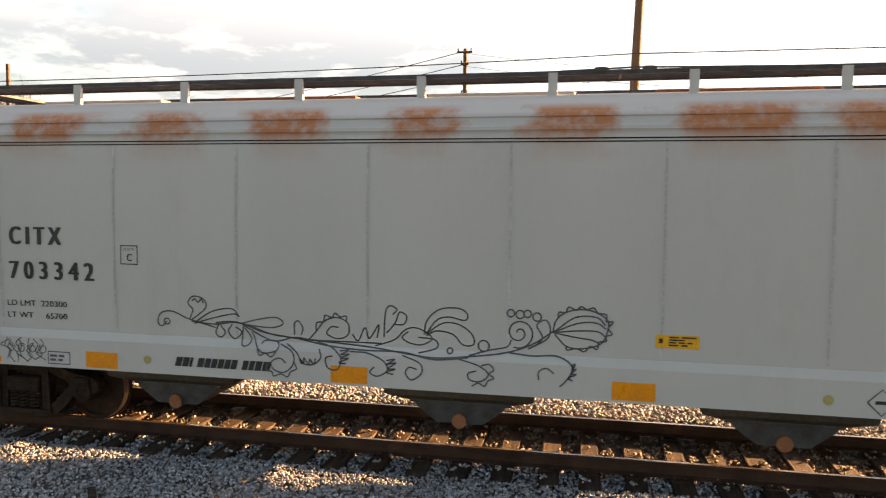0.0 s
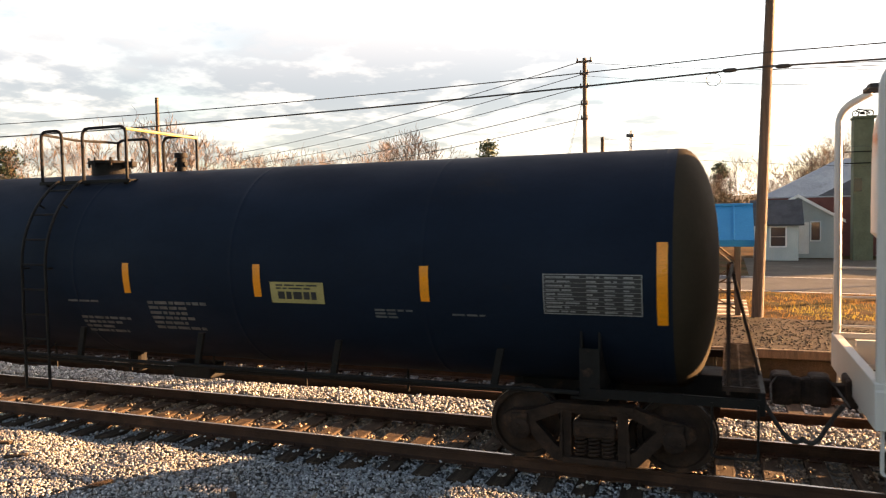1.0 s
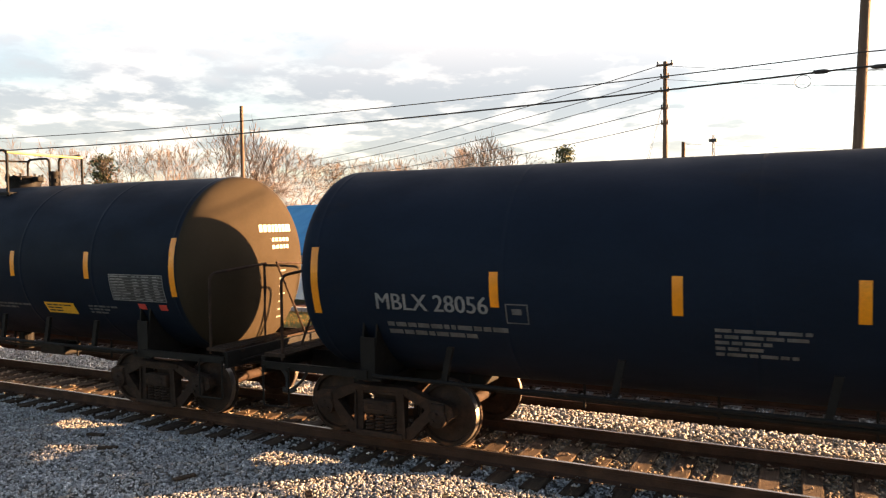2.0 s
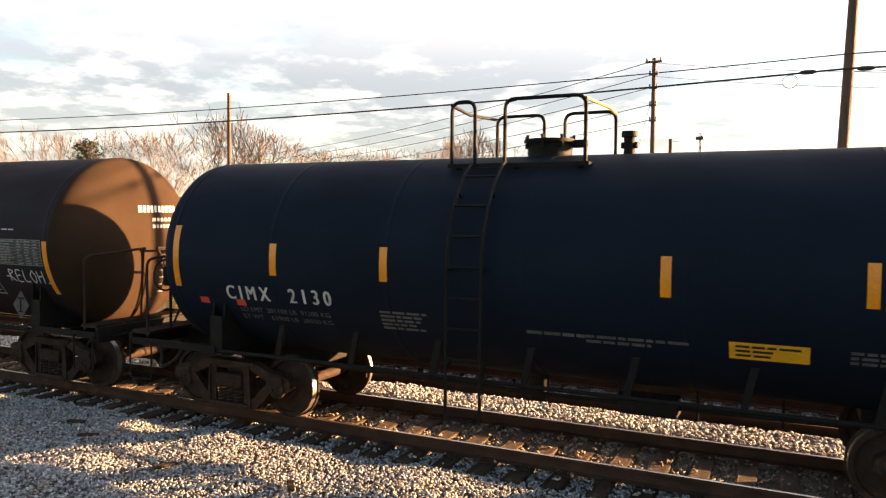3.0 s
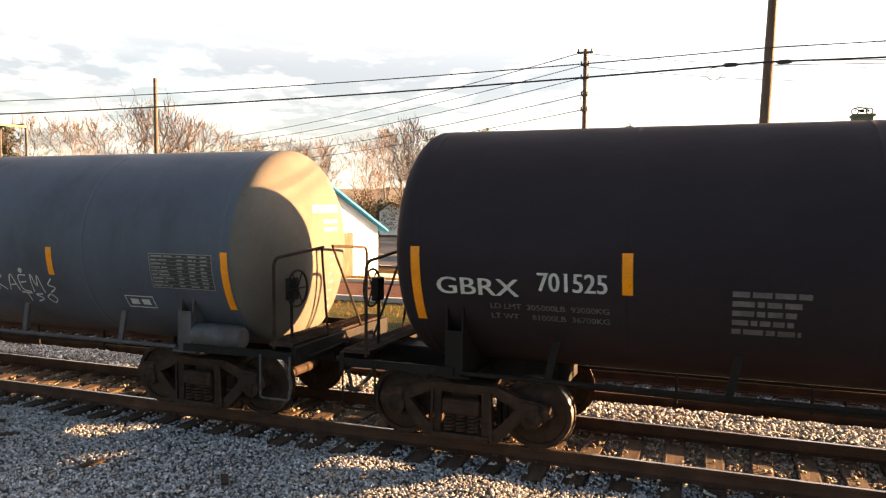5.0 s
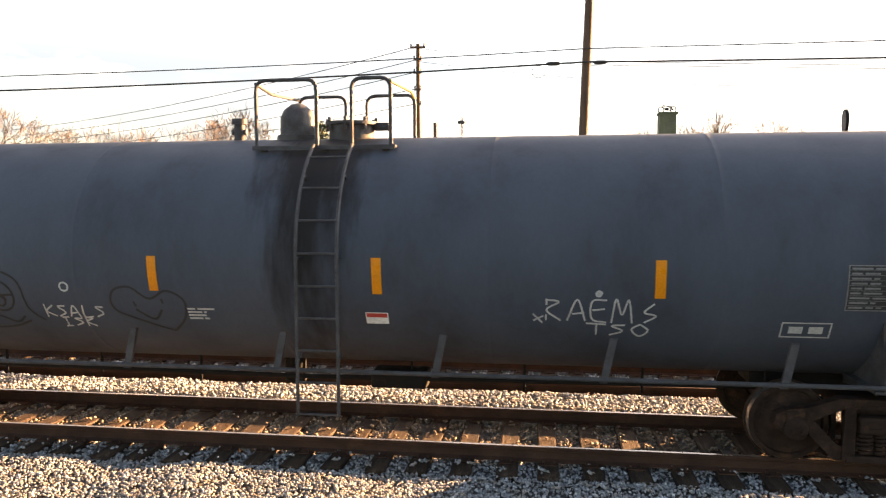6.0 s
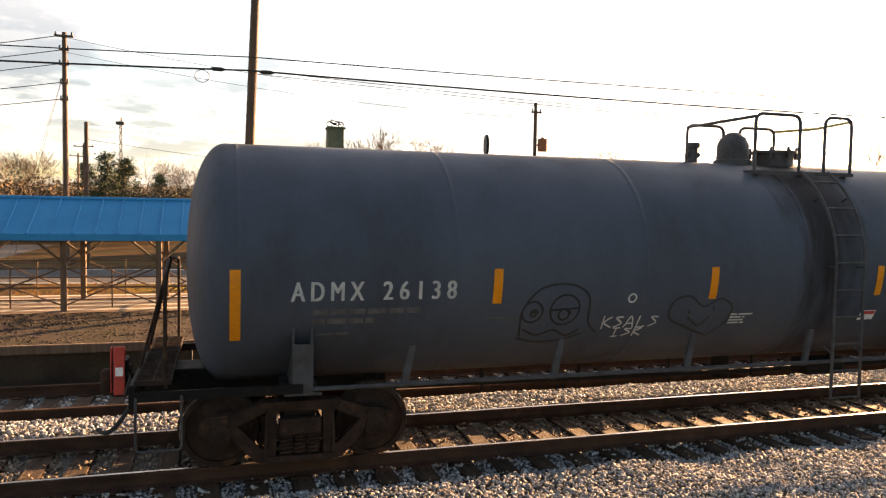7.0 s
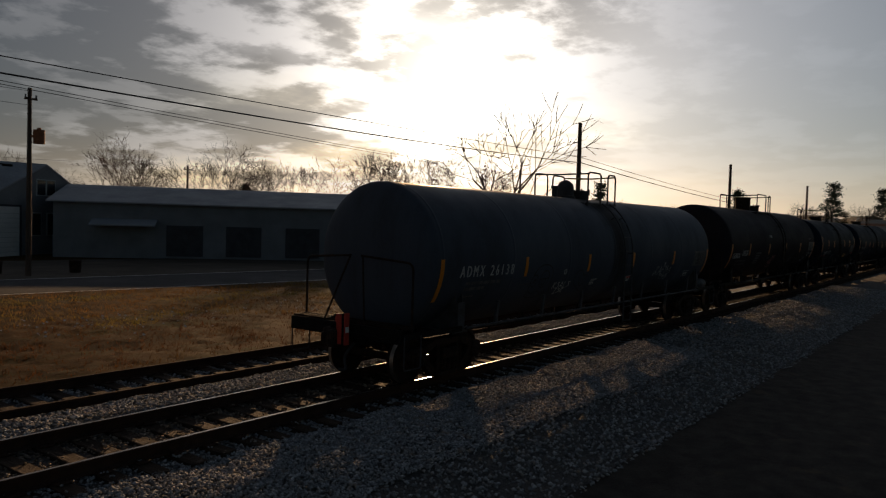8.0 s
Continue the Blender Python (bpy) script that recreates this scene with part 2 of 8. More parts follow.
M = dict(
    tank_blue=surface("blue_black_paint", (0.0085, 0.0146, 0.0270), (0.0066, 0.0108, 0.0195), 1.2, 0.62, 0, 0.02, 25, (0.020, 0.016, 0.013), (0.60, 0.92), 1.1, (0.5, 1, 1), spec=0.05, grain=0.06),
    # each tank paint has a tan copy for leading heads, sunlight in its colour
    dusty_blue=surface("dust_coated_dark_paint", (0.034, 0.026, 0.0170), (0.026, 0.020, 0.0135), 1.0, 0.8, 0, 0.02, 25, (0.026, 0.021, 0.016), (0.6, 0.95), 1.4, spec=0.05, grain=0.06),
    tank_black=surface("black_paint", (0.0080, 0.0136, 0.0240), (0.0062, 0.0098, 0.0170), 1.2, 0.62, 0, 0.02, 25, (0.020, 0.016, 0.013), (0.60, 0.92), 1.2, (0.5, 1, 1), spec=0.05, grain=0.06),
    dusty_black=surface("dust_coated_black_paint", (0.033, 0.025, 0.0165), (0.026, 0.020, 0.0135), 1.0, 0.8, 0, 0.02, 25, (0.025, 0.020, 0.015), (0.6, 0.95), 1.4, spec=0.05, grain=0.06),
    tank_brown=surface("brown_black_paint", (0.0255, 0.0205, 0.0245), (0.0185, 0.0150, 0.0180), 1.0, 0.65, 0, 0.02, 25, (0.024, 0.017, 0.013), (0.58, 0.90), 1.0, (0.5, 1, 1), spec=0.05, grain=0.06),
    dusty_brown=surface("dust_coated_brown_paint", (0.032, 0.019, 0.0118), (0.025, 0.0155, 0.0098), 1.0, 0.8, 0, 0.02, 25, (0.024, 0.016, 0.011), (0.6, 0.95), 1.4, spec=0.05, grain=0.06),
    tank_grey=surface("worn_grey_paint", (0.072, 0.085, 0.110), (0.050, 0.058, 0.076), 0.9, 0.60, 0, 0.02, 30, (0.040, 0.034, 0.031), (0.54, 0.95), 0.9, (0.8, 1, 0.3), spec=0.15, grain=0.05),
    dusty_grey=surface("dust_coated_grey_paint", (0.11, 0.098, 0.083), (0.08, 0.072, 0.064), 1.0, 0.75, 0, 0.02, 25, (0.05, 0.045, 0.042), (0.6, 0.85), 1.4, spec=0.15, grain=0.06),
    hopper=surface("grey_hopper_paint", (0.49, 0.472, 0.448), (0.445, 0.428, 0.408), 0.5, 0.55, 0, 0.01, 30, (0.41, 0.375, 0.34), (0.58, 0.85), 0.7, (1.2, 1, 0.3), spec=0.35, grain=0.015),
    seam=surface("grimy_weld_seam", (0.425, 0.41, 0.395), (0.36, 0.345, 0.33), 2.0, 0.6, 0, 0.05, 30, (0.56, 0.55, 0.54), (0.5, 0.7), 1.2),
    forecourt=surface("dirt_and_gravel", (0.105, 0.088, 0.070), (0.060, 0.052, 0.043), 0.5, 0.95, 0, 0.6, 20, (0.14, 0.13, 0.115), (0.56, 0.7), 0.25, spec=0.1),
    lawn=surface("green_winter_lawn", (0.062, 0.062, 0.020), (0.034, 0.038, 0.012), 1.5, 0.95, 0, 1.0, 16, (0.10, 0.078, 0.03), (0.54, 0.7), 0.6, spec=0.05),
    mulch=surface("dark_red_mulch", (0.085, 0.036, 0.026), (0.045, 0.021, 0.017), 6, 0.95, 0, 0.8, 40, spec=0.1),
    steel=surface("dark_running_gear_steel", (0.040, 0.024, 0.017), (0.016, 0.011, 0.009), 6, 0.78, 0.0, 0.4, 50, (0.09, 0.045, 0.026), (0.56, 0.75), 4, spec=0.12),
    black=surface("black_painted_steel", (0.012, 0.0108, 0.010), (0.0075, 0.0068, 0.0066), 5, 0.62, 0.0, 0.2, 50, (0.07, 0.040, 0.026), (0.58, 0.78), 5, spec=0.10),
    grey_steel=surface("grey_painted_steel", (0.070, 0.070, 0.075), (0.036, 0.034, 0.036), 5, 0.6, 0.1, 0.2, 50, (0.06, 0.042, 0.034), (0.55, 0.78), 5, spec=0.3),
    tread=surface("worn_wheel_tread", (0.45, 0.42, 0.39), (0.28, 0.25, 0.23), 8, 0.35, 0.9, 0.1, 60),
    railtop=surface("polished_rail_head", (0.40, 0.35, 0.30), (0.26, 0.21, 0.17), 3, 0.25, 0.9, 0.05, 30, (0.12, 0.07, 0.045), (0.6, 0.75), 1, (0.2, 1, 1)),
    rail=surface("rusty_rail", (0.062, 0.031, 0.020), (0.032, 0.018, 0.013), 3, 0.85, 0.0, 0.4, 60, (0.10, 0.05, 0.028), (0.55, 0.8), 2, spec=0.15),
    tie=surface("weathered_tie_wood", (0.078, 0.053, 0.037), (0.028, 0.020, 0.016), 2.2, 0.9, 0, 0.7, 30, (0.135, 0.100, 0.072), (0.52, 0.74), 3, (6, 0.6, 6), each=True, spec=0.1),
    stone=surface("limestone_ballast", (0.70, 0.705, 0.71), (0.165, 0.170, 0.178), 12, 0.85, 0, 0.5, 90, (0.36, 0.25, 0.155), (0.53, 0.74), 5, island=1.0, spec=0.3),
    stone2=surface("dusty_ballast", (0.46, 0.38, 0.30), (0.13, 0.098, 0.07), 12, 0.88, 0, 0.5, 90, (0.24, 0.14, 0.08), (0.55, 0.8), 3, island=1.0, spec=0.2),
    bed=surface("ballast_bed", (0.13, 0.125, 0.12), (0.05, 0.047, 0.044), 30, 0.95, 0, 1.0, 70, (0.16, 0.12, 0.09), (0.55, 0.8), 1.5),
    grass=surface("winter_grass", (0.088, 0.042, 0.013), (0.022, 0.015, 0.006), 0.55, 0.95, 0, 1.0, 14, (0.040, 0.042, 0.012), (0.50, 0.66), 0.5, (0.35, 1, 1), spec=0.05),
    blade=surface("dry_grass_blades", (0.28, 0.15, 0.052), (0.16, 0.088, 0.030), 0.6, 0.9, 0, 0.0, 20, (0.25, 0.21, 0.045), (0.48, 0.64), 0.22, island=0.5, spec=0.05),
    brown_blade=surface("brown_dead_grass_blades", (0.14, 0.062, 0.025), (0.070, 0.034, 0.015), 0.6, 0.9, 0, 0.0, 20, (0.15, 0.10, 0.03), (0.54, 0.72), 0.3, island=0.5, spec=0.05),
    soil=surface("dark_cinder_soil", (0.050, 0.042, 0.036), (0.024, 0.020, 0.017), 3, 0.95, 0, 0.8, 30, (0.10, 0.07, 0.045), (0.58, 0.78), 1.2, spec=0.15),
    road=surface("worn_asphalt", (0.085, 0.085, 0.09), (0.06, 0.06, 0.063), 0.6, 0.95, 0, 0.5, 60, (0.045, 0.045, 0.047), (0.56, 0.72), 0.4, spec=0.08),
    concrete=surface("stained_concrete", (0.058, 0.041, 0.029), (0.030, 0.021, 0.015), 1.2, 0.92, 0, 0.6, 25, (0.034, 0.028, 0.014), (0.50, 0.64), 0.9, spec=0.1),
    pale=surface("pale_concrete", (0.45, 0.43, 0.39), (0.33, 0.31, 0.28), 1.2, 0.9, 0, 0.4, 25, (0.25, 0.23, 0.2), (0.6, 0.8), 1),
    roof_blue=surface("blue_metal_roof", (0.022, 0.215, 0.43), (0.020, 0.18, 0.37), 1.0, 0.70, 0.0, 0.05, 20, (0.05, 0.16, 0.26), (0.62, 0.8), 1, spec=0.12, grain=0.06),
    wood=surface("weathered_brown_timber", (0.15, 0.095, 0.06), (0.075, 0.048, 0.032), 4, 0.85, 0, 0.5, 40, None, (0, 1), 1, (4, 4, 0.5)),
    pole=surface("creosoted_pole_wood", (0.12, 0.078, 0.052), (0.055, 0.036, 0.026), 3, 0.88, 0, 0.6, 40, (0.17, 0.12, 0.08), (0.58, 0.75), 2, (6, 6, 0.3)),
    wire=surface("black_cable", (0.02, 0.02, 0.02), (0.015, 0.015, 0.015), 5, 0.6, 0, 0.0),
    white=surface("white_paint", (0.78, 0.77, 0.74), (0.68, 0.67, 0.64), 1.5, 0.6, 0, 0.1, 30, (0.5, 0.48, 0.44), (0.62, 0.85), 1),
    mark=surface("white_stencil_paint", (0.52, 0.52, 0.50), (0.34, 0.34, 0.33), 6, 0.7, 0, 0.0, 50, (0.16, 0.16, 0.16), (0.6, 0.78), 8),
    print_=surface("grey_panel_print", (0.20, 0.20, 0.20), (0.12, 0.12, 0.12), 6, 0.7, 0, 0.0, 50),
    faint=surface("faded_stencil_paint", (0.105, 0.105, 0.105), (0.05, 0.05, 0.05), 6, 0.7, 0, 0.0, 50),
    ink=surface("black_stencil_paint", (0.011, 0.011, 0.012), (0.018, 0.018, 0.019), 6, 0.6, 0, 0.0, 50),
    doodle=surface("thin_black_marker_paint", (0.040, 0.044, 0.052), (0.11, 0.115, 0.125), 9, 0.6, 0, 0.0, 60),
    stripe=surface("orange_reflective_film", (0.80, 0.27, 0.006), (0.66, 0.21, 0.005), 5, 0.35, 0, 0.05, 80, (0.35, 0.15, 0.02), (0.66, 0.8), 6),
    yellow=surface("yellow_label_film", (0.80, 0.40, 0.015), (0.70, 0.34, 0.015), 4, 0.4, 0, 0.0, 60),
    cream=surface("faded_yellow_sign", (0.36, 0.30, 0.11), (0.28, 0.23, 0.085), 4, 0.5, 0, 0.0, 60),
    red=surface("red_plastic", (0.55, 0.05, 0.03), (0.40, 0.035, 0.025), 4, 0.45, 0, 0.05, 40),
    pink=surface("faded_pink_spray", (0.42, 0.16, 0.15), (0.28, 0.12, 0.12), 6, 0.7, 0, 0.0, 50),
    rust=surface("orange_rust", (0.32, 0.13, 0.06), (0.20, 0.075, 0.035), 5, 0.9, 0, 0.5, 50),
    brick=surface("dark_red_brick", (0.17, 0.055, 0.042), (0.10, 0.035, 0.028), 1.5, 0.9, 0, 0.3, 25, (0.07, 0.035, 0.03), (0.56, 0.75), 0.5),
    siding=surface("pale_grey_siding", (0.42, 0.46, 0.44), (0.34, 0.37, 0.36), 1.2, 0.75, 0, 0.1, 20),
    shed=surface("grey_corrugated_wall", (0.20, 0.21, 0.225), (0.14, 0.148, 0.16), 0.6, 0.7, 0.0, 0.1, 20, spec=0.25),
    roof_grey=surface("weathered_metal_roof", (0.36, 0.375, 0.40), (0.25, 0.262, 0.285), 0.5, 0.7, 0.0, 0.1, 12, (0.12, 0.105, 0.10), (0.6, 0.8), 0.4, spec=0.25),
    roof_dark=surface("dark_shingle_roof", (0.055, 0.055, 0.062), (0.035, 0.035, 0.04), 1.5, 0.85, 0, 0.4, 20),
    green=surface("green_painted_block", (0.125, 0.135, 0.080), (0.085, 0.092, 0.055), 1, 0.8, 0, 0.2, 12),
    glass=surface("dark_window_glass", (0.02, 0.024, 0.03), (0.03, 0.034, 0.04), 1, 0.08, 0, 0.0, 20, rough_spread=0.03),
    carpaint=surface("white_car_paint", (0.78, 0.78, 0.78), (0.74, 0.74, 0.74), 1, 0.2, 0, 0.0, 20, rough_spread=0.04),
    tyre=surface("black_rubber", (0.02, 0.02, 0.02), (0.03, 0.03, 0.03), 4, 0.85, 0, 0.2, 40),
    chrome=surface("bright_metal", (0.6, 0.6, 0.62), (0.5, 0.5, 0.52), 4, 0.3, 0.9, 0.0, 40),
    bark=surface("pale_winter_bark", (0.23, 0.17, 0.125), (0.13, 0.095, 0.07), 4, 0.9, 0, 0.4, 30),
    twig=surface("brown_twigs", (0.17, 0.11, 0.07), (0.085, 0.055, 0.038), 0.4, 0.9, 0, 0.0, 30, island=0.5),
    pine=surface("dark_pine_needles", (0.055, 0.075, 0.026), (0.025, 0.038, 0.016), 0.8, 0.8, 0, 0.0, 20, island=0.7),
    brush=surface("brown_brush_leaves", (0.17, 0.11, 0.052), (0.075, 0.055, 0.028), 0.5, 0.9, 0, 0.0, 20, (0.05, 0.065, 0.025), (0.55, 0.7), 0.3, island=0.7),
    hill=surface("wooded_hill", (0.13, 0.105, 0.075), (0.075, 0.065, 0.045), 0.06, 0.95, 0, 1.0, 0.6),
)
# dry blades let the low sun through
for bt in (M["blade"].node_tree, M["brown_blade"].node_tree):
    thin_leaf = bt.nodes.new("ShaderNodeBsdfTranslucent")
    bt.links.new(bt.nodes["Principled BSDF"].inputs["Base Color"].links[0].from_socket, thin_leaf.inputs["Color"])
    leaf_mix = bt.nodes.new("ShaderNodeMixShader")
    leaf_mix.inputs[0].default_value = 0.5
    bt.links.new(bt.nodes["Principled BSDF"].outputs[0], leaf_mix.inputs[1])
    bt.links.new(thin_leaf.outputs[0], leaf_mix.inputs[2])
    bt.links.new(leaf_mix.outputs[0], bt.nodes["Material Output"].inputs["Surface"])

# oil run down from the hatch over the grey tank
gt = M["tank_grey"].node_tree
gb = gt.nodes["Principled BSDF"]
grey_paint = gb.inputs["Base Color"].links[0].from_socket
gco = gt.nodes.new("ShaderNodeTexCoord")
gsep = gt.nodes.new("ShaderNodeSeparateXYZ")
gt.links.new(gco.outputs["Object"], gsep.inputs[0])
gmap = gt.nodes.new("ShaderNodeMapping")
gmap.inputs["Scale"].default_value = (2.6, 1.0, 0.55)
gt.links.new(gco.outputs["Object"], gmap.inputs[0])
gn = gt.nodes.new("ShaderNodeTexNoise")
gn.inputs["Scale"].default_value, gn.inputs["Detail"].default_value, gn.inputs["Roughness"].default_value = 1.5, 9, 0.62
gt.links.new(gmap.outputs[0], gn.inputs["Vector"])


def gmath(kind, a, b, c=None):
    n = gt.nodes.new("ShaderNodeMath")
    n.operation = kind
    for i, v in enumerate((a, b, c)):
        if isinstance(v, (int, float)):
            n.inputs[i].default_value = v
        elif v is not None:
            gt.links.new(v, n.inputs[i])
    return n.outputs[0]


off = gmath('MULTIPLY_ADD', gsep.outputs[0], 1.25, -0.44)
spill = gmath('ADD', gmath('MULTIPLY_ADD', gmath('MULTIPLY', off, off), -0.55, gmath('MULTIPLY', gn.outputs[0], 1.1)), gmath('MULTIPLY_ADD', gsep.outputs[2], 0.17, -0.22))
grun = gt.nodes.new("ShaderNodeMapRange")
grun.inputs["From Min"].default_value, grun.inputs["From Max"].default_value, grun.inputs["To Max"].default_value = 0.44, 0.80, 0.90
gt.links.new(spill, grun.inputs["Value"])
gmix = gt.nodes.new("ShaderNodeMix")
gmix.data_type = 'RGBA'
gt.links.new(grun.outputs[0], gmix.inputs[0])
gt.links.new(grey_paint, gmix.inputs[6])
gmix.inputs[7].default_value = (0.017, 0.014, 0.013, 1)
gt.links.new(gmix.outputs[2], gb.inputs["Base Color"])

# rust along the hopper's upper side, in patches between the ribs
hop = M["hopper_top"] = M["hopper"].copy()
hop.name = "rust_stained_hopper_paint"
ht = hop.node_tree
hb = ht.nodes["Principled BSDF"]
paint = hb.inputs["Base Color"].links[0].from_socket
hco = ht.nodes.new("ShaderNodeTexCoord")
hmap = ht.nodes.new("ShaderNodeMapping")
hmap.inputs["Scale"].default_value = (0.55, 0.0, 0.9)
ht.links.new(hco.outputs["Object"], hmap.inputs[0])
hn = ht.nodes.new("ShaderNodeTexNoise")
hn.inputs["Scale"].default_value, hn.inputs["Detail"].default_value, hn.inputs["Roughness"].default_value = 1.6, 10, 0.62
ht.links.new(hmap.outputs[0], hn.inputs["Vector"])
hx = ht.nodes.new("ShaderNodeSeparateXYZ")
ht.links.new(hco.outputs["Object"], hx.inputs[0])
band = ht.nodes.new("ShaderNodeValToRGB")
zr = ht.nodes.new("ShaderNodeMapRange")
zr.inputs["From Min"].default_value, zr.inputs["From Max"].default_value = 3.2, 4.2
ht.links.new(hx.outputs[2], zr.inputs["Value"])
ht.links.new(zr.outputs[0], band.inputs[0])
cr = band.color_ramp
cr.elements[0].position, cr.elements[0].color = 0.12, (0, 0, 0, 1)
cr.elements[1].position, cr.elements[1].color = 0.36, (0.34, 0.34, 0.34, 1)
e2 = cr.elements.new(0.50)
e2.color = (1, 1, 1, 1)
e3 = cr.elements.new(0.72)
e3.color = (1, 1, 1, 1)
e4 = cr.elements.new(0.80)
e4.color = (0, 0, 0, 1)
wave = ht.nodes.new("ShaderNodeMath")
wave.operation = 'MULTIPLY_ADD'
ht.links.new(hx.outputs[0], wave.inputs[0])
wave.inputs[1].default_value, wave.inputs[2].default_value = 4.03, 3.74
sine = ht.nodes.new("ShaderNodeMath")
sine.operation = 'SINE'
ht.links.new(wave.outputs[0], sine.inputs[0])
lift2 = ht.nodes.new("ShaderNodeMath")
lift2.operation = 'MULTIPLY_ADD'
ht.links.new(sine.outputs[0], lift2.inputs[0])
lift2.inputs[1].default_value = 0.12
ht.links.new(hn.outputs[0], lift2.inputs[2])
patch = ht.nodes.new("ShaderNodeMapRange")
patch.inputs["From Min"].default_value, patch.inputs["From Max"].default_value = 0.40, 0.53
ht.links.new(lift2.outputs[0], patch.inputs["Value"])
amount = ht.nodes.new("ShaderNodeMath")
amount.operation = 'MULTIPLY'
ht.links.new(patch.outputs[0], amount.inputs[0])
ht.links.new(band.outputs[0], amount.inputs[1])
hfine = ht.nodes.new("ShaderNodeTexNoise")
hfine.inputs["Scale"].default_value, hfine.inputs["Detail"].default_value, hfine.inputs["Roughness"].default_value = 7.0, 8, 0.65
ht.links.new(hco.outputs["Object"], hfine.inputs["Vector"])
speck = ht.nodes.new("ShaderNodeMapRange")
speck.inputs["From Min"].default_value, speck.inputs["From Max"].default_value, speck.inputs["To Min"].default_value = 0.34, 0.54, 0.50
ht.links.new(hfine.outputs[0], speck.inputs["Value"])
mottled = ht.nodes.new("ShaderNodeMath")
mottled.operation = 'MULTIPLY'
ht.links.new(amount.outputs[0], mottled.inputs[0])
ht.links.new(speck.outputs[0], mottled.inputs[1])
amount = mottled
rusty = ht.nodes.new("ShaderNodeMix")
rusty.data_type = 'RGBA'
ht.links.new(amount.outputs[0], rusty.inputs[0])
ht.links.new(paint, rusty.inputs[6])
rusty.inputs[7].default_value = (0.40, 0.155, 0.065, 1)
ht.links.new(rusty.outputs[2], hb.inputs["Base Color"])


# ---- mesh helpers ----
def part(name, bm, material, parent=None, label="", smooth=False, at=None):
    """Links a bmesh as one mesh object, under a thing or under a part."""
    me = bpy.data.meshes.new(name)
    bmesh.ops.recalc_face_normals(bm, faces=bm.faces)
    bm.to_mesh(me)
    bm.free()
    me.materials.append(M[material])
    if smooth:
        me.polygons.foreach_set("use_smooth", [True] * len(me.polygons))
        me.set_sharp_from_angle(angle=radians(40))
    ob = new(name, me)
    ob.parent = parent
    if at is not None:
        ob.matrix_basis = at
    return tagged(ob, label)


def same(ob, parent, at):
    """Another part on the same mesh."""
    o = new(ob.name.split(".")[0], ob.data)
    o.parent, o.matrix_basis = parent, at
    return o


def box(bm, x0, x1, y0, y1, z0, z1, bevel=0.0, m=None):
    made = bmesh.ops.create_cube(bm, size=1, matrix=(m or Matrix()) @ Matrix.Translation(((x0 + x1) / 2, (y0 + y1) / 2, (z0 + z1) / 2)) @ Matrix.Diagonal((x1 - x0, y1 - y0, z1 - z0, 1)))
    if bevel:
        edges = list({e for v in made["verts"] for e in v.link_edges})
        bmesh.ops.bevel(bm, geom=edges, offset=bevel, segments=2, affect='EDGES', profile=0.5)
    return bm


def rod(bm, a, b, r, n=8, r2=None):
    """A round bar from a to b."""
    a, b = Vector(a), Vector(b)
    turn = (b - a).to_track_quat('Z', 'Y').to_matrix().to_4x4()
    bmesh.ops.create_cone(bm, segments=n, radius1=r, radius2=r if r2 is None else r2, depth=(b - a).length, cap_ends=True, matrix=Matrix.Translation((a + b) / 2) @ turn)
    return bm


def tube(bm, pts, r, n=8):
    """A bent round bar through the points."""
    pts = [Vector(p) for p in pts]
    rings = []
    side = None
    for i, p in enumerate(pts):
        way = (pts[min(i + 1, len(pts) - 1)] - pts[max(i - 1, 0)]).normalized()
        if side is None:
            side = way.cross(Vector((0.13, 0.91, 0.37))).normalized()
        side = (side - way * side.dot(way)).normalized()
        up = way.cross(side)
        rr = r[i] if isinstance(r, (list, tuple)) else r
        rings.append([bm.verts.new(p + (side * math.cos(a) + up * math.sin(a)) * rr) for a in [2 * math.pi * k / n for k in range(n)]])
    for u, v in zip(rings, rings[1:]):
        for k in range(n):
            bm.faces.new((u[k], u[(k + 1) % n], v[(k + 1) % n], v[k]))
    bm.faces.new(rings[0][::-1])
    bm.faces.new(rings[-1])
    return bm


def rounded(pts, r=0.12, n=5):
    """The same corner points with each inner corner rounded."""
    pts = [Vector(p) for p in pts]
    out = [pts[0]]
    for a, b, c in zip(pts, pts[1:], pts[2:]):
        u, w = (a - b), (c - b)
        d = min(r, u.length * 0.45, w.length * 0.45)
        p, q = b + u.normalized() * d, b + w.normalized() * d
        for k in range(n + 1):
            s = k / n
            out.append(p * (1 - s) ** 2 + b * 2 * s * (1 - s) + q * s * s)
    out.append(pts[-1])
    return out


def lathe_x(bm, profile, n=64, zc=0.0):
    """Turns (x, r) pairs about the x axis at height zc."""
    rings = []
    for x, r in profile:
        if r < 1e-4:
            rings.append([bm.verts.new((x, 0, zc))])
        else:
            rings.append([bm.verts.new((x, r * math.cos(2 * math.pi * k / n), zc + r * math.sin(2 * math.pi * k / n))) for k in range(n)])
    for u, v in zip(rings, rings[1:]):
        for k in range(n):
            k2 = (k + 1) % n
            ring = [u[k % len(u)], u[k2 % len(u)], v[k2 % len(v)], v[k % len(v)]]
            ring = [p for i, p in enumerate(ring) if p not in ring[:i]]
            bm.faces.new(ring)
    return bm


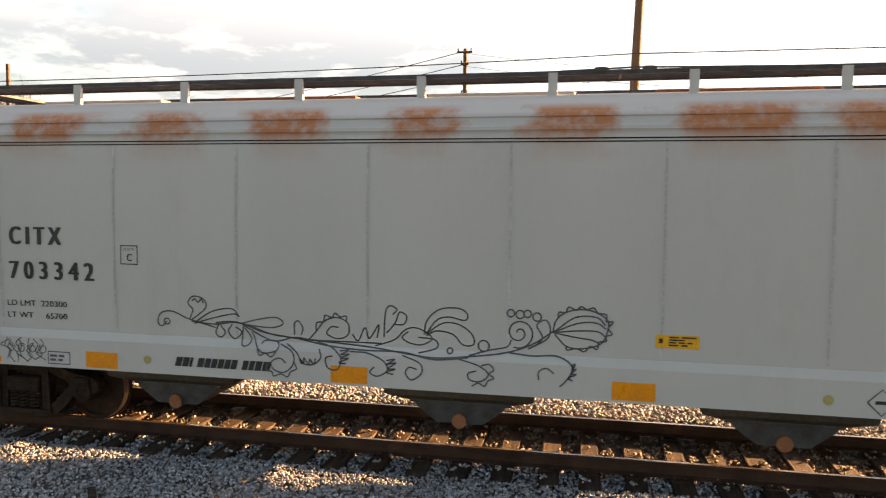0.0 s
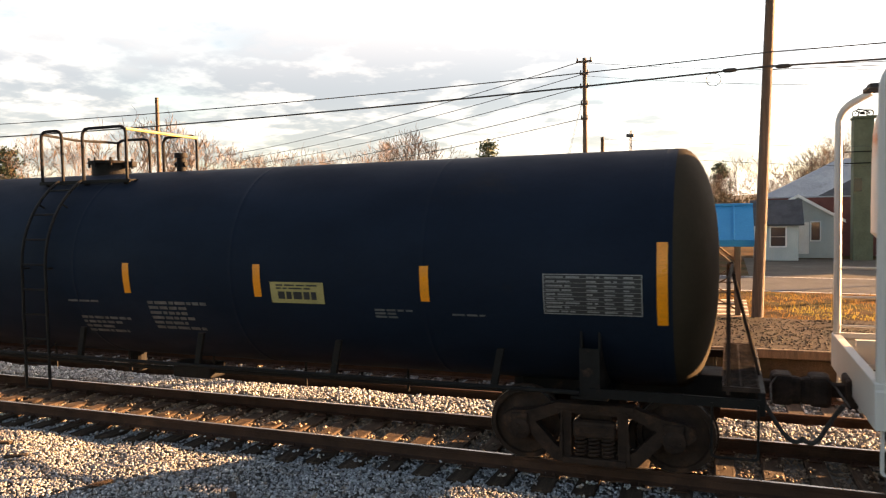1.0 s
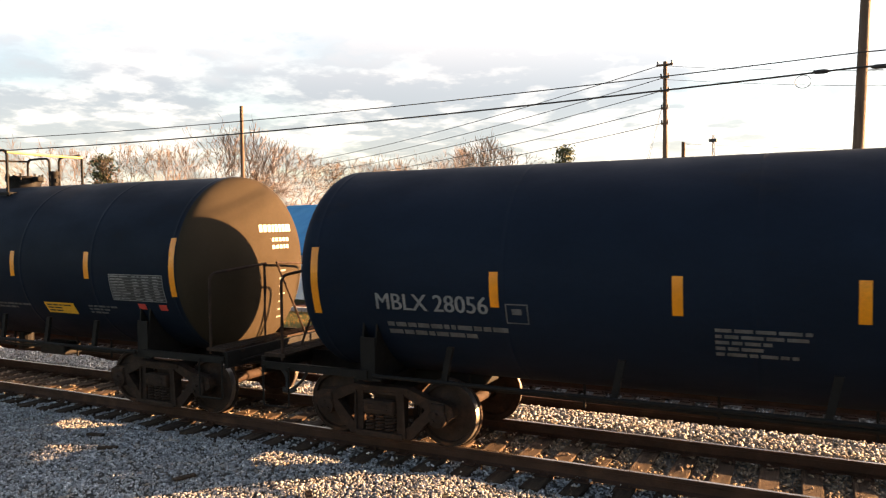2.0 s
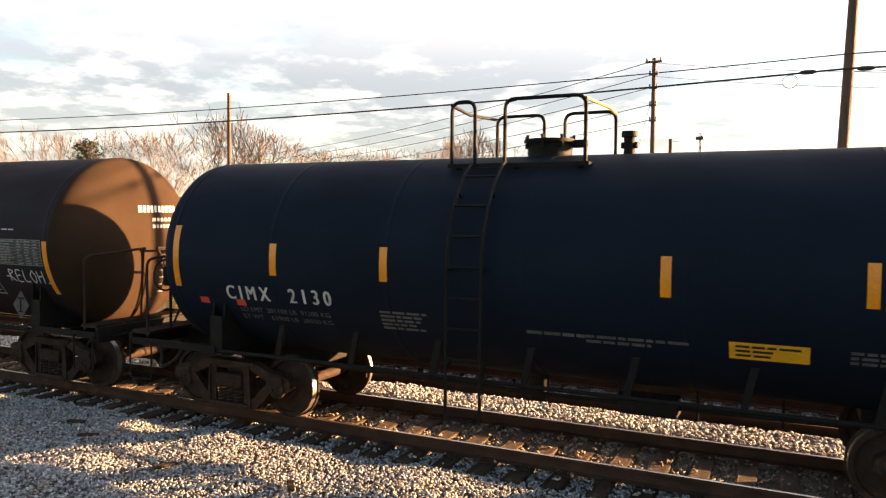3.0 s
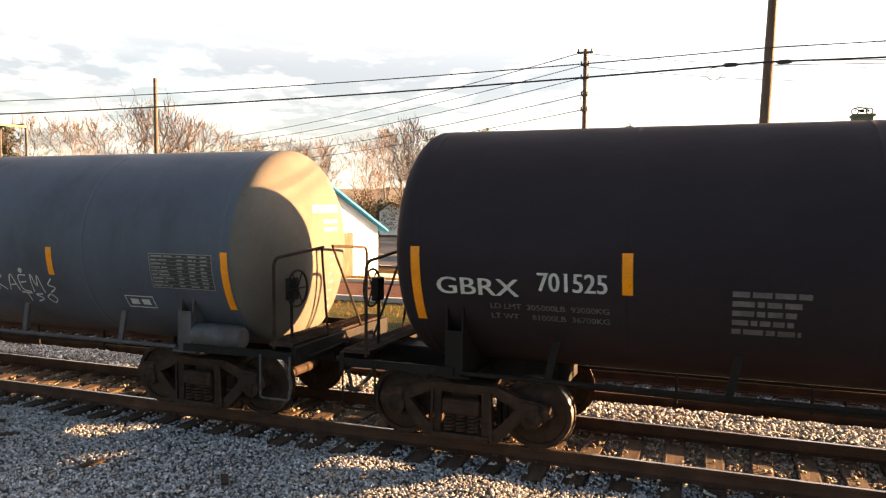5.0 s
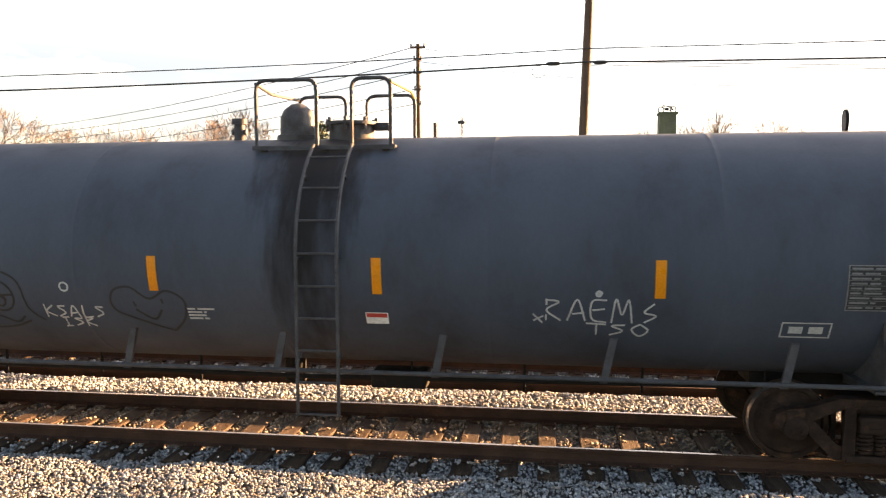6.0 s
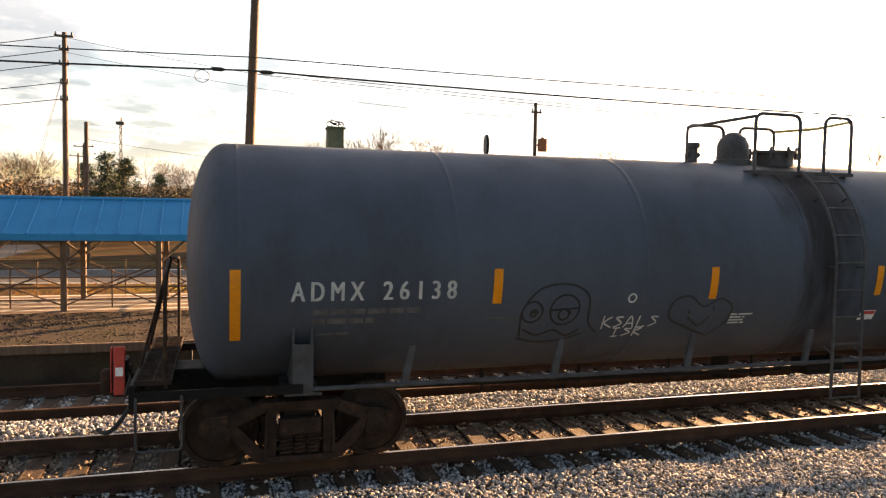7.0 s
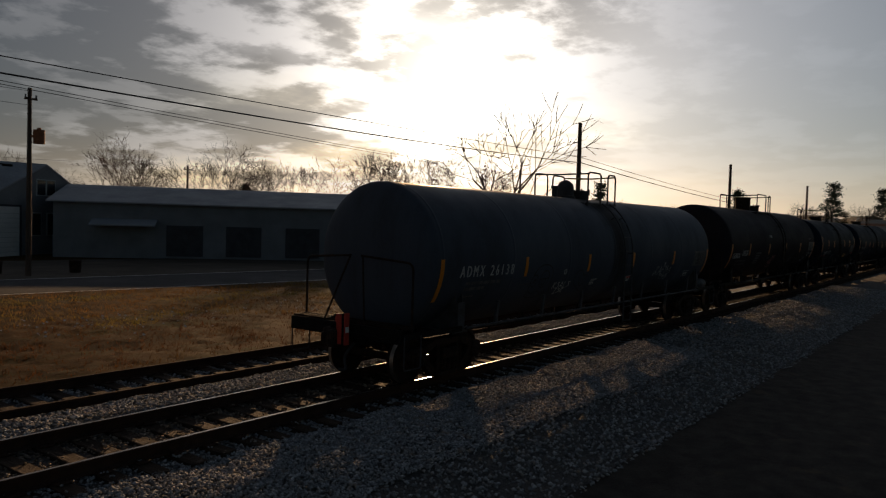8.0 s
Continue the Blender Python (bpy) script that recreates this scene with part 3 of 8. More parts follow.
def slab(bm, outline, y0, y1, m=None):
    """A plate: an (x, z) outline between two y planes."""
    m = m or Matrix()
    a = [bm.verts.new(m @ Vector((x, y0, z))) for x, z in outline]
    b = [bm.verts.new(m @ Vector((x, y1, z))) for x, z in outline]
    bm.faces.new(a)
    bm.faces.new(b[::-1])
    n = len(a)
    for k in range(n):
        bm.faces.new((a[k], a[(k + 1) % n], b[(k + 1) % n], b[k]))
    return bm


# marks lie on a car's side: a rule gives y from (x, z)
def tank_side(radius, zc):
    return lambda x, z: -math.sqrt(max(0.01, radius ** 2 - (z - zc) ** 2)) - 0.005


def patch(bm, side, x0, x1, z0, z1, nx=1, nz=6, lift=0.0):
    rows = [[bm.verts.new((x0 + (x1 - x0) * i / nx, side(x0 + (x1 - x0) * i / nx, z0 + (z1 - z0) * j / nz) - lift, z0 + (z1 - z0) * j / nz)) for i in range(nx + 1)] for j in range(nz + 1)]
    for a, b in zip(rows, rows[1:]):
        for i in range(nx):
            bm.faces.new((a[i], a[i + 1], b[i + 1], b[i]))
    return bm


def stroke(bm, pts, side, w=0.012, lift=0.0):
    """A painted line through (x, z) points on the side."""
    pts = [Vector((p[0], p[1])) for p in pts]
    left, right = [], []
    for i, p in enumerate(pts):
        d = pts[min(i + 1, len(pts) - 1)] - pts[max(i - 1, 0)]
        d = Vector((-d.y, d.x)).normalized() * w / 2 if d.length > 1e-6 else Vector((0, w / 2))
        for row, q in ((left, p + d), (right, p - d)):
            row.append(bm.verts.new((q.x, side(q.x, q.y) - lift, q.y)))
    for i in range(len(pts) - 1):
        bm.faces.new((left[i], right[i], right[i + 1], left[i + 1]))
    return bm


def bend(*pts, n=10):
    """A smooth (x, z) curve through the points."""
    p = [Vector(q) for q in pts]
    p = [p[0] * 2 - p[1]] + p + [p[-1] * 2 - p[-2]]
    out = []
    for a, b, c, d in zip(p, p[1:], p[2:], p[3:]):
        for k in range(n):
            s = k / n
            out.append(0.5 * ((2 * b) + (c - a) * s + (2 * a - 5 * b + 4 * c - d) * s * s + (3 * b - a - 3 * c + d) * s ** 3))
    out.append(p[-2])
    return out


def curl(cx, cz, r0, r1, a0, turns, n=26):
    """A spiral of (x, z) points."""
    return [(cx + (r0 + (r1 - r0) * k / n) * math.cos(radians(a0) + turns * 2 * math.pi * k / n),
             cz + (r0 + (r1 - r0) * k / n) * math.sin(radians(a0) + turns * 2 * math.pi * k / n)) for k in range(n + 1)]


def words(bm, text, x0, x1, z0, z1, side, weight=0.0, lift=0.0):
    """Lettering fitted between x0..x1 and z0..z1 on the side; weight thickens it sideways."""
    if weight:
        for k in (1, 2):
            d = weight * (z1 - z0) * 2.2 * k
            words(bm, text, x0 + d, x1 + d, z0, z1, side, 0.0, lift + 0.0007 * k)
    cu = bpy.data.curves.new("lettering", 'FONT')
    cu.body, cu.resolution_u = text, 3
    ob = new("lettering", cu)
    bpy.context.view_layer.update()
    me = bpy.data.meshes.new_from_object(ob.evaluated_get(bpy.context.evaluated_depsgraph_get()))
    bpy.data.objects.remove(ob)
    bpy.data.curves.remove(cu)
    xs, ys = [v.co.x for v in me.vertices], [v.co.y for v in me.vertices]
    lo, hi, bo, to = min(xs), max(xs), min(ys), max(ys)
    for v in me.vertices:
        x, z = x0 + (v.co.x - lo) / (hi - lo) * (x1 - x0), z0 + (v.co.y - bo) / (to - bo) * (z1 - z0)
        v.co = (x, side(x, z) - lift, z)
    bm.from_mesh(me)
    bpy.data.meshes.remove(me)
    return bm


def bars(bm, side, x0, x1, z0, z1, rows, seed=0, gap=0.42, lift=0.0):
    """Lines of writing too small to read, as plain bars."""
    rng = random.Random(seed)
    h = (z1 - z0) / rows
    for j in range(rows):
        z = z1 - (j + 1) * h
        x = x0
        end = x0 + (x1 - x0) * (1 if j == 0 else rng.uniform(0.55, 1))
        while x < end - 0.03:
            w = min(rng.uniform(0.06, 0.22), end - x)
            patch(bm, side, x, x + w, z + h * gap / 2, z + h * (1 - gap / 2), 1, 1, lift)
            x += w + 0.025
    return bm


# ---- the train ----
cars = []          # (empty, place along the train)
wheelsets = []     # (part, its place in the car)
AXLE_Z, AXLE_HALF = 0.43, 0.865


def wheelset(car, x):
    """Two wheels on an axle, with bearing caps; it rolls."""
    bm = bmesh.new()
    turn = pose(0, 0, 0, 0, 0, 90)
    for s in (-1, 1):
        prof = [(0.62, 0.10), (0.66, 0.19), (0.72, 0.23), (0.73, 0.36), (0.685, 0.375), (0.685, 0.455), (0.715, 0.452), (0.73, 0.43)]
        out = [(0.815, 0.425), (0.82, 0.37), (0.775, 0.36), (0.765, 0.26), (0.80, 0.18), (0.84, 0.15), (0.845, 0.10)]
        lathe_x(bm, [(s * x, r) for x, r in prof + out], 40)
        lathe_x(bm, [(s * 0.84, 0.085), (s * 0.93, 0.085), (s * 0.935, 0.125), (s * 1.10, 0.125), (s * 1.115, 0.10), (s * 1.12, 0.0)], 16)
        for k in range(3):
            a = 2 * math.pi * k / 3 + 0.4
            box(bm, s * 1.115, s * 1.135, -0.018, 0.018, -0.018, 0.018, m=pose(0, 0.06 * math.cos(a), 0.06 * math.sin(a)))
    lathe_x(bm, [(-0.7, 0.075), (0.7, 0.075)], 16)
    bm.transform(turn)
    ws = part("wheelset", bm, "steel", car, smooth=True)
    for s in (-1, 1):
        bm = bmesh.new()
        lathe_x(bm, [(s * 0.7315, 0.4295), (s * 0.7325, 0.4315), (s * 0.80, 0.4285), (s * 0.8155, 0.4265)], 48)
        bm.transform(turn)
        part("tread", bm, "tread", ws, "worn bright wheel tread", smooth=True)
    wheelsets.append((ws, x))


def helix(bm, x, y, z0, z1, r, wire, turns):
    tube(bm, [(x + r * math.cos(a), y + r * math.sin(a), z0 + (z1 - z0) * k / (10 * turns)) for k, a in [(k, 2 * math.pi * k / 10) for k in range(10 * turns + 1)]], wire, 5)


truck_meshes = {}
SPRINGS = [(0.0, -1.045), (-0.15, -1.045), (0.15, -1.045), (0.0, 1.045), (-0.15, 1.045), (0.15, 1.045)]


def truck(car, x):
    """A two-axle bogie: bolster, two cast side frames, springs, brake beam; the wheelsets roll in it."""
    if not truck_meshes:
        bm = bmesh.new()
        box(bm, -0.19, 0.19, -0.93, 0.93, 0.46, 0.66, 0.03)
        rod(bm, (0, 0, 0.62), (0, 0, 0.80), 0.19, 20)
        bolster = part("truck", bm, "steel", car)
        bm = bmesh.new()
        top = [(-1.09, 0.47), (-1.07, 0.58), (-0.98, 0.63), (-0.74, 0.66), (-0.42, 0.77), (0.42, 0.77), (0.74, 0.66), (0.98, 0.63), (1.07, 0.58), (1.09, 0.47),
               (1.00, 0.40), (0.97, 0.52), (0.76, 0.52), (0.69, 0.52), (0.38, 0.66), (-0.38, 0.66), (-0.69, 0.52), (-0.76, 0.52), (-0.97, 0.52), (-1.00, 0.40)]
        slab(bm, top, -0.07, 0.07)
        for s in (-1, 1):
            slab(bm, [(s * 0.82, 0.56), (s * 0.72, 0.36), (s * 0.47, 0.10), (s * 0.27, 0.085), (s * 0.27, 0.19), (s * 0.44, 0.27), (s * 0.62, 0.46), (s * 0.69, 0.53)], -0.065, 0.065)
            slab(bm, [(s * 0.345, 0.12), (s * 0.265, 0.12), (s * 0.255, 0.70), (s * 0.36, 0.70)], -0.075, 0.075)
            slab(bm, [(s * 0.355, 0.115), (s * 0.40, 0.115), (s * 0.375, 0.69), (s * 0.355, 0.69)], -0.10, -0.075)
            box(bm, min(s * 0.76, s * 0.97), max(s * 0.76, s * 0.97), -0.10, 0.09, 0.50, 0.62, 0.02)
        box(bm, -0.36, 0.36, -0.11, 0.10, 0.085, 0.165, 0.015)
        box(bm, -0.44, 0.44, -0.085, 0.085, 0.70, 0.775, 0.012)
        box(bm, -0.235, 0.235, -0.13, 0.0, 0.40, 0.59, 0.03)
        box(bm, -0.15, 0.15, -0.142, -0.13, 0.45, 0.475)
        box(bm, -0.15, 0.15, -0.142, -0.13, 0.515, 0.54)
        frame_mesh = part("side_frame", bm, "steel", bolster, at=pose(0, -1.0, 0))
        bm = bmesh.new()
        helix(bm, 0, 0, 0.172, 0.395, 0.064, 0.017, 5)
        coil = part("spring", bm, "steel", bolster, at=pose(0, -1.045, 0))
        bm = bmesh.new()
        for s in (-1, 1):
            rod(bm, (s * 0.32, -0.7, 0.36), (s * 0.32, 0.7, 0.36), 0.035, 8)
            for y in (-0.75, 0.75):
                slab(bm, [(s * 0.36, 0.26), (s * 0.425, 0.22), (s * 0.41, 0.43), (s * 0.425, 0.56), (s * 0.36, 0.54)], y - 0.045, y + 0.045)
        brake = part("brake_beam", bm, "steel", bolster)
        same(frame_mesh, bolster, pose(0, 1.0, 0, 0, 0, 180))
        for dx, dy in SPRINGS[1:]:
            same(coil, bolster, pose(dx, dy, 0))
        truck_meshes.update(bolster=bolster, frame=frame_mesh, coil=coil, brake=brake)
        bolster.matrix_basis = pose(x, 0, 0)
    else:
        bolster = same(truck_meshes["bolster"], car, pose(x, 0, 0))
        same(truck_meshes["frame"], bolster, pose(0, -1.0, 0))
        same(truck_meshes["frame"], bolster, pose(0, 1.0, 0, 0, 0, 180))
        for dx, dy in SPRINGS:
            same(truck_meshes["coil"], bolster, pose(dx, dy, 0))
        same(truck_meshes["brake"], bolster, pose(0, 0, 0))
    for s in (-1, 1):
        wheelset(car, x + s * AXLE_HALF)


def coupler(car, half, s, hose=True):
    """Shank, knuckle head, cut lever and air hose at one end."""
    bm = bmesh.new()
    f = lambda a, b: (min(s * a, s * b), max(s * a, s * b))
    box(bm, *f(half - 0.55, half - 0.12), -0.075, 0.075, 0.80, 0.95, 0.02)
    box(bm, *f(half - 0.20, half + 0.03), -0.20, 0.17, 0.70, 1.05, 0.05)
    box(bm, *f(half - 0.62, half - 0.34), -0.24, 0.24, 0.72, 1.04, 0.03)
    box(bm, *f(half - 0.02, half + 0.12), -0.19, -0.03, 0.72, 1.03, 0.05)
    box(bm, *f(half - 0.02, half + 0.06), 0.09, 0.17, 0.78, 0.97, 0.03)
    c = part("coupler", bm, "steel", car)
    bm = bmesh.new()
    tube(bm, rounded([(s * (half - 0.25), -1.15, 0.95), (s * (half - 0.22), -0.35, 0.98), (s * (half - 0.12), -0.12, 1.04)], 0.1), 0.012, 6)
    part("cut_lever", bm, "black", c)
    if hose:
        bm = bmesh.new()
        y = -0.32
        tube(bm, [(s * (half - 0.3 + 0.42 * k / 12), y + 0.10 * math.sin(k * 0.5), 0.78 - 0.42 * math.sin(math.pi * 0.62 * k / 12)) for k in range(13)], 0.026, 8)
        part("air_hose", bm, "tyre", c)
    return c


def grating(bm, x0, x1, y0, y1, z, step=0.06):
    box(bm, x0, x1, y0, y0 + 0.03, z - 0.05, z)
    box(bm, x0, x1, y1 - 0.03, y1, z - 0.05, z)
    n = int((y1 - y0) / step)
    for k in range(1, n):
        y = y0 + (y1 - y0) * k / n
        box(bm, x0, x1, y - 0.006, y + 0.006, z - 0.03, z)
    for x in (x0, (x0 + x1) / 2 - 0.01, x1 - 0.02):
        box(bm, x, x + 0.02, y0, y1, z - 0.034, z - 0.004)


def tank_car(u, label, paint, trim, radius, zc, half_cyl, half, truck_x, plate, ladder, stripes, end_stripe, fittings):
    car = new("tank_car")
    tagged(car, label, "tank car", "freight cars of the train")
    head = 0.44
    prof = [(head * math.sin(a) ** 0.95, radius * math.cos(a) ** 0.86) for a in [math.pi / 2 * k / 24 for k in range(24)]] + [(head, 0.0)]
    body = [(-half_cyl, radius)]
    for x in [half_cyl * k for k in (-0.985, -0.66, -0.33, 0.0, 0.33, 0.66, 0.985)]:
        body += [(x - 0.06, radius), (x - 0.012, radius), (x - 0.006, radius + 0.003), (x + 0.006, radius + 0.003), (x + 0.012, radius), (x + 0.06, radius)]
    body += [(half_cyl, radius)]
    bm = bmesh.new()
    lathe_x(bm, body, 96, zc)
    shell = part("tank", bm, paint, car, smooth=True)
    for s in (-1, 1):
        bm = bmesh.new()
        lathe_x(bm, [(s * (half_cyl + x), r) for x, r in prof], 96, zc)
        # the sun-facing head takes the copy with low sun painted into its colour
        part("head", bm, paint.replace("tank", "dusty") if s > 0 else paint, car, "dished end tinted tan for the low sun" if s > 0 else "", smooth=True)
    side = tank_side(radius, zc)
    # reflective stripes, each its own film
    for x, z0, z1 in stripes + [(end_stripe[0], *end_stripe[2:]), (end_stripe[1], *end_stripe[2:])]:
        bm = bmesh.new()
        w = 0.055
        patch(bm, side, x - w, x + w, z0, z1, 1, 8, 0.001)
        part("reflective_stripe", bm, "stripe", shell, "orange reflective stripe")
    # stub sills and bolsters
    for s in (-1, 1):
        f = lambda a, b: (min(s * a, s * b), max(s * a, s * b))
        bm = bmesh.new()
        box(bm, *f(truck_x - 1.15, half - 0.35), -0.28, 0.28, 0.70, 1.02, 0.02)
        slab(bm, [(s * (truck_x - 1.15), 1.0), (s * (half_cyl), 1.0), (s * (half_cyl - 0.1), 1.25), (s * (truck_x - 1.1), 1.12)], -0.2, 0.2)
        part("stub_sill", bm, "black", car)
        bm = bmesh.new()
        for dx in (-0.10, 0.10):
            m = pose(s * truck_x + dx, 0, 0, 0, 0, 90)
            outline = [(-1.34, 0.92), (-1.34, 1.05)]
            outline += [(-radius * math.sin(a) * 1.0, zc - radius * math.cos(a)) for a in [radians(64 - 16 * k) for k in range(9)]]
            outline += [(1.34, 1.05), (1.34, 0.92), (0.3, 0.76), (-0.3, 0.76)]
            slab(bm, outline, -0.012, 0.012, m)
        box(bm, s * truck_x - 0.20, s * truck_x + 0.20, -1.36, 1.36, 0.90, 0.93)
        for y in (-1.35, 1.33):
            box(bm, s * truck_x - 0.11, s * truck_x + 0.11, y, y + 0.02, 0.92, 1.46)
        part("bolster", bm, trim, car)
        # end platform, steps and rails
        xe0, xe1 = half_cyl + 0.16, half - 0.36
        bm = bmesh.new()
        grating(bm, *f(xe1 - 0.36, xe1), -1.34, 1.34, 1.14)
        part("end_platform", bm, "steel", car)
        bm = bmesh.new()
        box(bm, *f(xe1 - 0.02, xe1 + 0.05), -1.36, 1.36, 0.86, 1.10, 0.01)
        for y in (-1.38, 1.34):
            box(bm, *f(truck_x, xe1), y, y + 0.04, 0.93, 1.03)
        part("end_sill", bm, "black", car)
        bm = bmesh.new()
        for y in (-1.32, 1.32):
            k = -1 if y < 0 else 1
            tube(bm, rounded([(s * (xe1 - 0.30), y, 1.05), (s * (xe1 - 0.30), y, 2.22), (s * (xe1 - 0.26), y * 0.1, 2.30)], 0.14), 0.021, 8)
            rod(bm, (s * (xe1 + 0.02), y * 0.38, 1.10), (s * (xe1 - 0.27), y * 0.12, 2.28), 0.018, 6)
        part("end_handrail", bm, "steel", car)
        for y in (-1.36, 1.36):
            bm = bmesh.new()
            k = 0.04 if y > 0 else -0.04
            tube(bm, rounded([(s * (xe1 - 0.02), y + k, 0.98), (s * (xe1 - 0.02), y + k, 0.42), (s * (xe1 - 0.46), y + k, 0.42), (s * (xe1 - 0.46), y + k, 0.98)], 0.05), 0.014, 6)
            part("sill_step", bm, trim, car)
        coupler(car, half, s)
        truck(car, s * truck_x)
    # low side pipe rails with hangers
    for y in (-1.40, 1.40):
        k = -1 if y < 0 else 1
        bm = bmesh.new()
        tube(bm, [(-truck_x + 0.1, y, 0.98), (truck_x - 0.1, y, 0.98)], 0.026, 8)
        for i in range(7):
            x = (-truck_x + 1.1) + (2 * truck_x - 2.2) * i / 6
            slab(bm, [(x - 0.03, 0.94), (x + 0.05, 0.94), (x + 0.15, 1.42), (x + 0.07, 1.42)], min(y, y - 0.05 * k), max(y, y - 0.05 * k))
        part("side_pipe_rail", bm, trim, car)
    bm = bmesh.new()
    tube(bm, [(-truck_x + 0.6, -0.35, 0.70), (0, -0.40, 0.66), (truck_x - 0.6, -0.35, 0.70)], 0.03, 8)
    tube(bm, [(-truck_x + 0.6, 0.55, 0.74), (truck_x - 0.6, 0.55, 0.74)], 0.022, 8)
    for i in range(9):
        x = -truck_x + 1.0 + (2 * truck_x - 2) * i / 8
        rod(bm, (x, -0.39, 0.55 + 0.04 * (i % 3)), (x, -0.39, 0.95), 0.018, 6)
    rod(bm, (-0.25, 0, 0.5), (-0.25, 0, 0.95), 0.14, 16)
    box(bm, 0.9, 1.6, -0.5, -0.15, 0.56, 0.78, 0.03)
    part("brake_rigging", bm, "black", car)
    # top platform
    p0, p1 = plate
    zp = zc + radius * math.cos(math.asin(0.78 / radius)) + 0.10
    bm = bmesh.new()
    grating(bm, p0, p1, -0.80, 0.80, zp, 0.05)
    for x in (p0 + 0.12, (p0 + p1) / 2, p1 - 0.12):
        for y in (-0.72, 0.72):
            box(bm, x - 0.04, x + 0.04, y - 0.02, y + 0.02, zp - 0.16, zp - 0.03)
    top = part("top_platform", bm, trim, car)
    zr = zp + 0.78
    l0, l1 = ladder
    for y, spans in ((-0.78, [(p0 + 0.05, l0 + 0.02), (l1 - 0.02, p1 - 0.05)]), (0.78, [(p0 + 0.05, (p0 + p1) / 2 - 0.15), ((p0 + p1) / 2 + 0.15, p1 - 0.05)])):
        for a, b in spans:
            bm = bmesh.new()
            tube(bm, rounded([(a, y, zp), (a, y, zr), (b, y, zr), (b, y, zp)], 0.13), 0.024, 8)
            part("guard_rail", bm, trim, top)
    for x in (p0 + 0.05, p1 - 0.05):
        bm = bmesh.new()
        tube(bm, [(x, -0.78, zr - 0.04), (x + (0.10 if x > 0 else -0.1), 0, zr - 0.06), (x, 0.78, zr - 0.04)], 0.022, 8)
        part("guard_rail", bm, "cream" if x > (p0 + p1) / 2 else trim, top)
    # ladder down the near side
    for k in (-1, 1):
        bm = bmesh.new()
        lad = lambda z: (-math.sqrt(max(0, (radius + 0.12) ** 2 - (z - zc) ** 2)) if z > zc else -radius - 0.12)
        rails = None
        for x in (l0, l1):
            bm = bmesh.new()
            tube(bm, [(x, k * -lad(z), z) for z in [0.5 + (zp - 0.5) * i / 22 for i in range(23)]], 0.022, 6)
            for z in (1.1, zc, 3.2):
                rod(bm, (x, k * -lad(z), z), (x, k * -lad(z) * (radius - 0.02) / (radius + 0.12), zc + (z - zc) * 0.93), 0.015, 6)
            stile = part("ladder_stile", bm, trim, rails or car)
            rails = rails or stile
        z = 0.52
        while z < zp - 0.1:
            bm = bmesh.new()
            rod(bm, (l0, k * -lad(z), z), (l1, k * -lad(z), z), 0.014, 6)
            part("rung", bm, trim, rails)
            z += 0.36
    ztop = zc + radius
    for kind, x in fittings:
        bm = bmesh.new()
        if kind == "manway":
            rod(bm, (x, 0, ztop - 0.06), (x, 0, ztop + 0.17), 0.29, 24)
            rod(bm, (x, 0, ztop + 0.17), (x, 0, ztop + 0.21), 0.34, 24)
            for i in range(8):
                a = 2 * math.pi * i / 8
                rod(bm, (x + 0.32 * math.cos(a), 0.32 * math.sin(a), ztop + 0.10), (x + 0.32 * math.cos(a), 0.32 * math.sin(a), ztop + 0.26), 0.022, 6)
            box(bm, x + 0.3, x + 0.5, -0.06, 0.06, ztop + 0.1, ztop + 0.2, 0.02)
        elif kind == "dome":
            tube(bm, [(x, 0, ztop - 0.05), (x, 0, ztop + 0.05), (x, 0, ztop + 0.06), (x, 0, ztop + 0.28), (x, 0, ztop + 0.38), (x, 0, ztop + 0.45), (x, 0, ztop + 0.47)], [0.27, 0.27, 0.23, 0.225, 0.18, 0.09, 0.01], 24)
        elif kind == "drum":
            rod(bm, (x, 0, ztop - 0.05), (x, 0, ztop + 0.50), 0.32, 28)
            rod(bm, (x, 0, ztop + 0.50), (x, 0, ztop + 0.53), 0.335, 28)
            box(bm, x - 0.42, x - 0.30, -0.06, 0.06, ztop + 0.1, ztop + 0.24, 0.02)
        else:
            rod(bm, (x, -0.1, ztop - 0.05), (x, -0.1, ztop + 0.20), 0.07, 12)
            rod(bm, (x - 0.10, -0.1, ztop + 0.10), (x + 0.10, -0.1, ztop + 0.10), 0.04, 10)
            rod(bm, (x, -0.1, ztop + 0.20), (x, -0.1, ztop + 0.27), 0.10, 12)
        part({"drum": "vent_drum"}.get(kind, kind), bm, "steel" if kind == "drum" else trim, car, smooth=True)
    # small white writing on the leading head
    def on_head(y, z):
        q = min(1.0, math.hypot(y, z - zc) / radius)
        return half_cyl + head * (1 - q ** 2.326) ** 0.475 + 0.006
    rng_ = random.Random(int(half_cyl * 100))
    for y0, y1, z0, h_ in ((-0.05, 0.80, zc + 0.52, 0.12), (0.25, 0.70, zc + 0.36, 0.06), (0.25, 0.66, zc + 0.24, 0.06)):
        bm = bmesh.new()
        y = y0
        while y < y1:
            w_ = rng_.uniform(0.05, 0.08)
            bm.faces.new([bm.verts.new((on_head(a, b), a, b)) for a, b in ((y, z0), (y + w_, z0), (y + w_, z0 + h_), (y, z0 + h_))])
            y += w_ + 0.03
        part("head_lettering", bm, "mark", shell)
    for k in range(7):
        z0 = zc - 0.15 - 0.13 * k
        bm = bmesh.new()
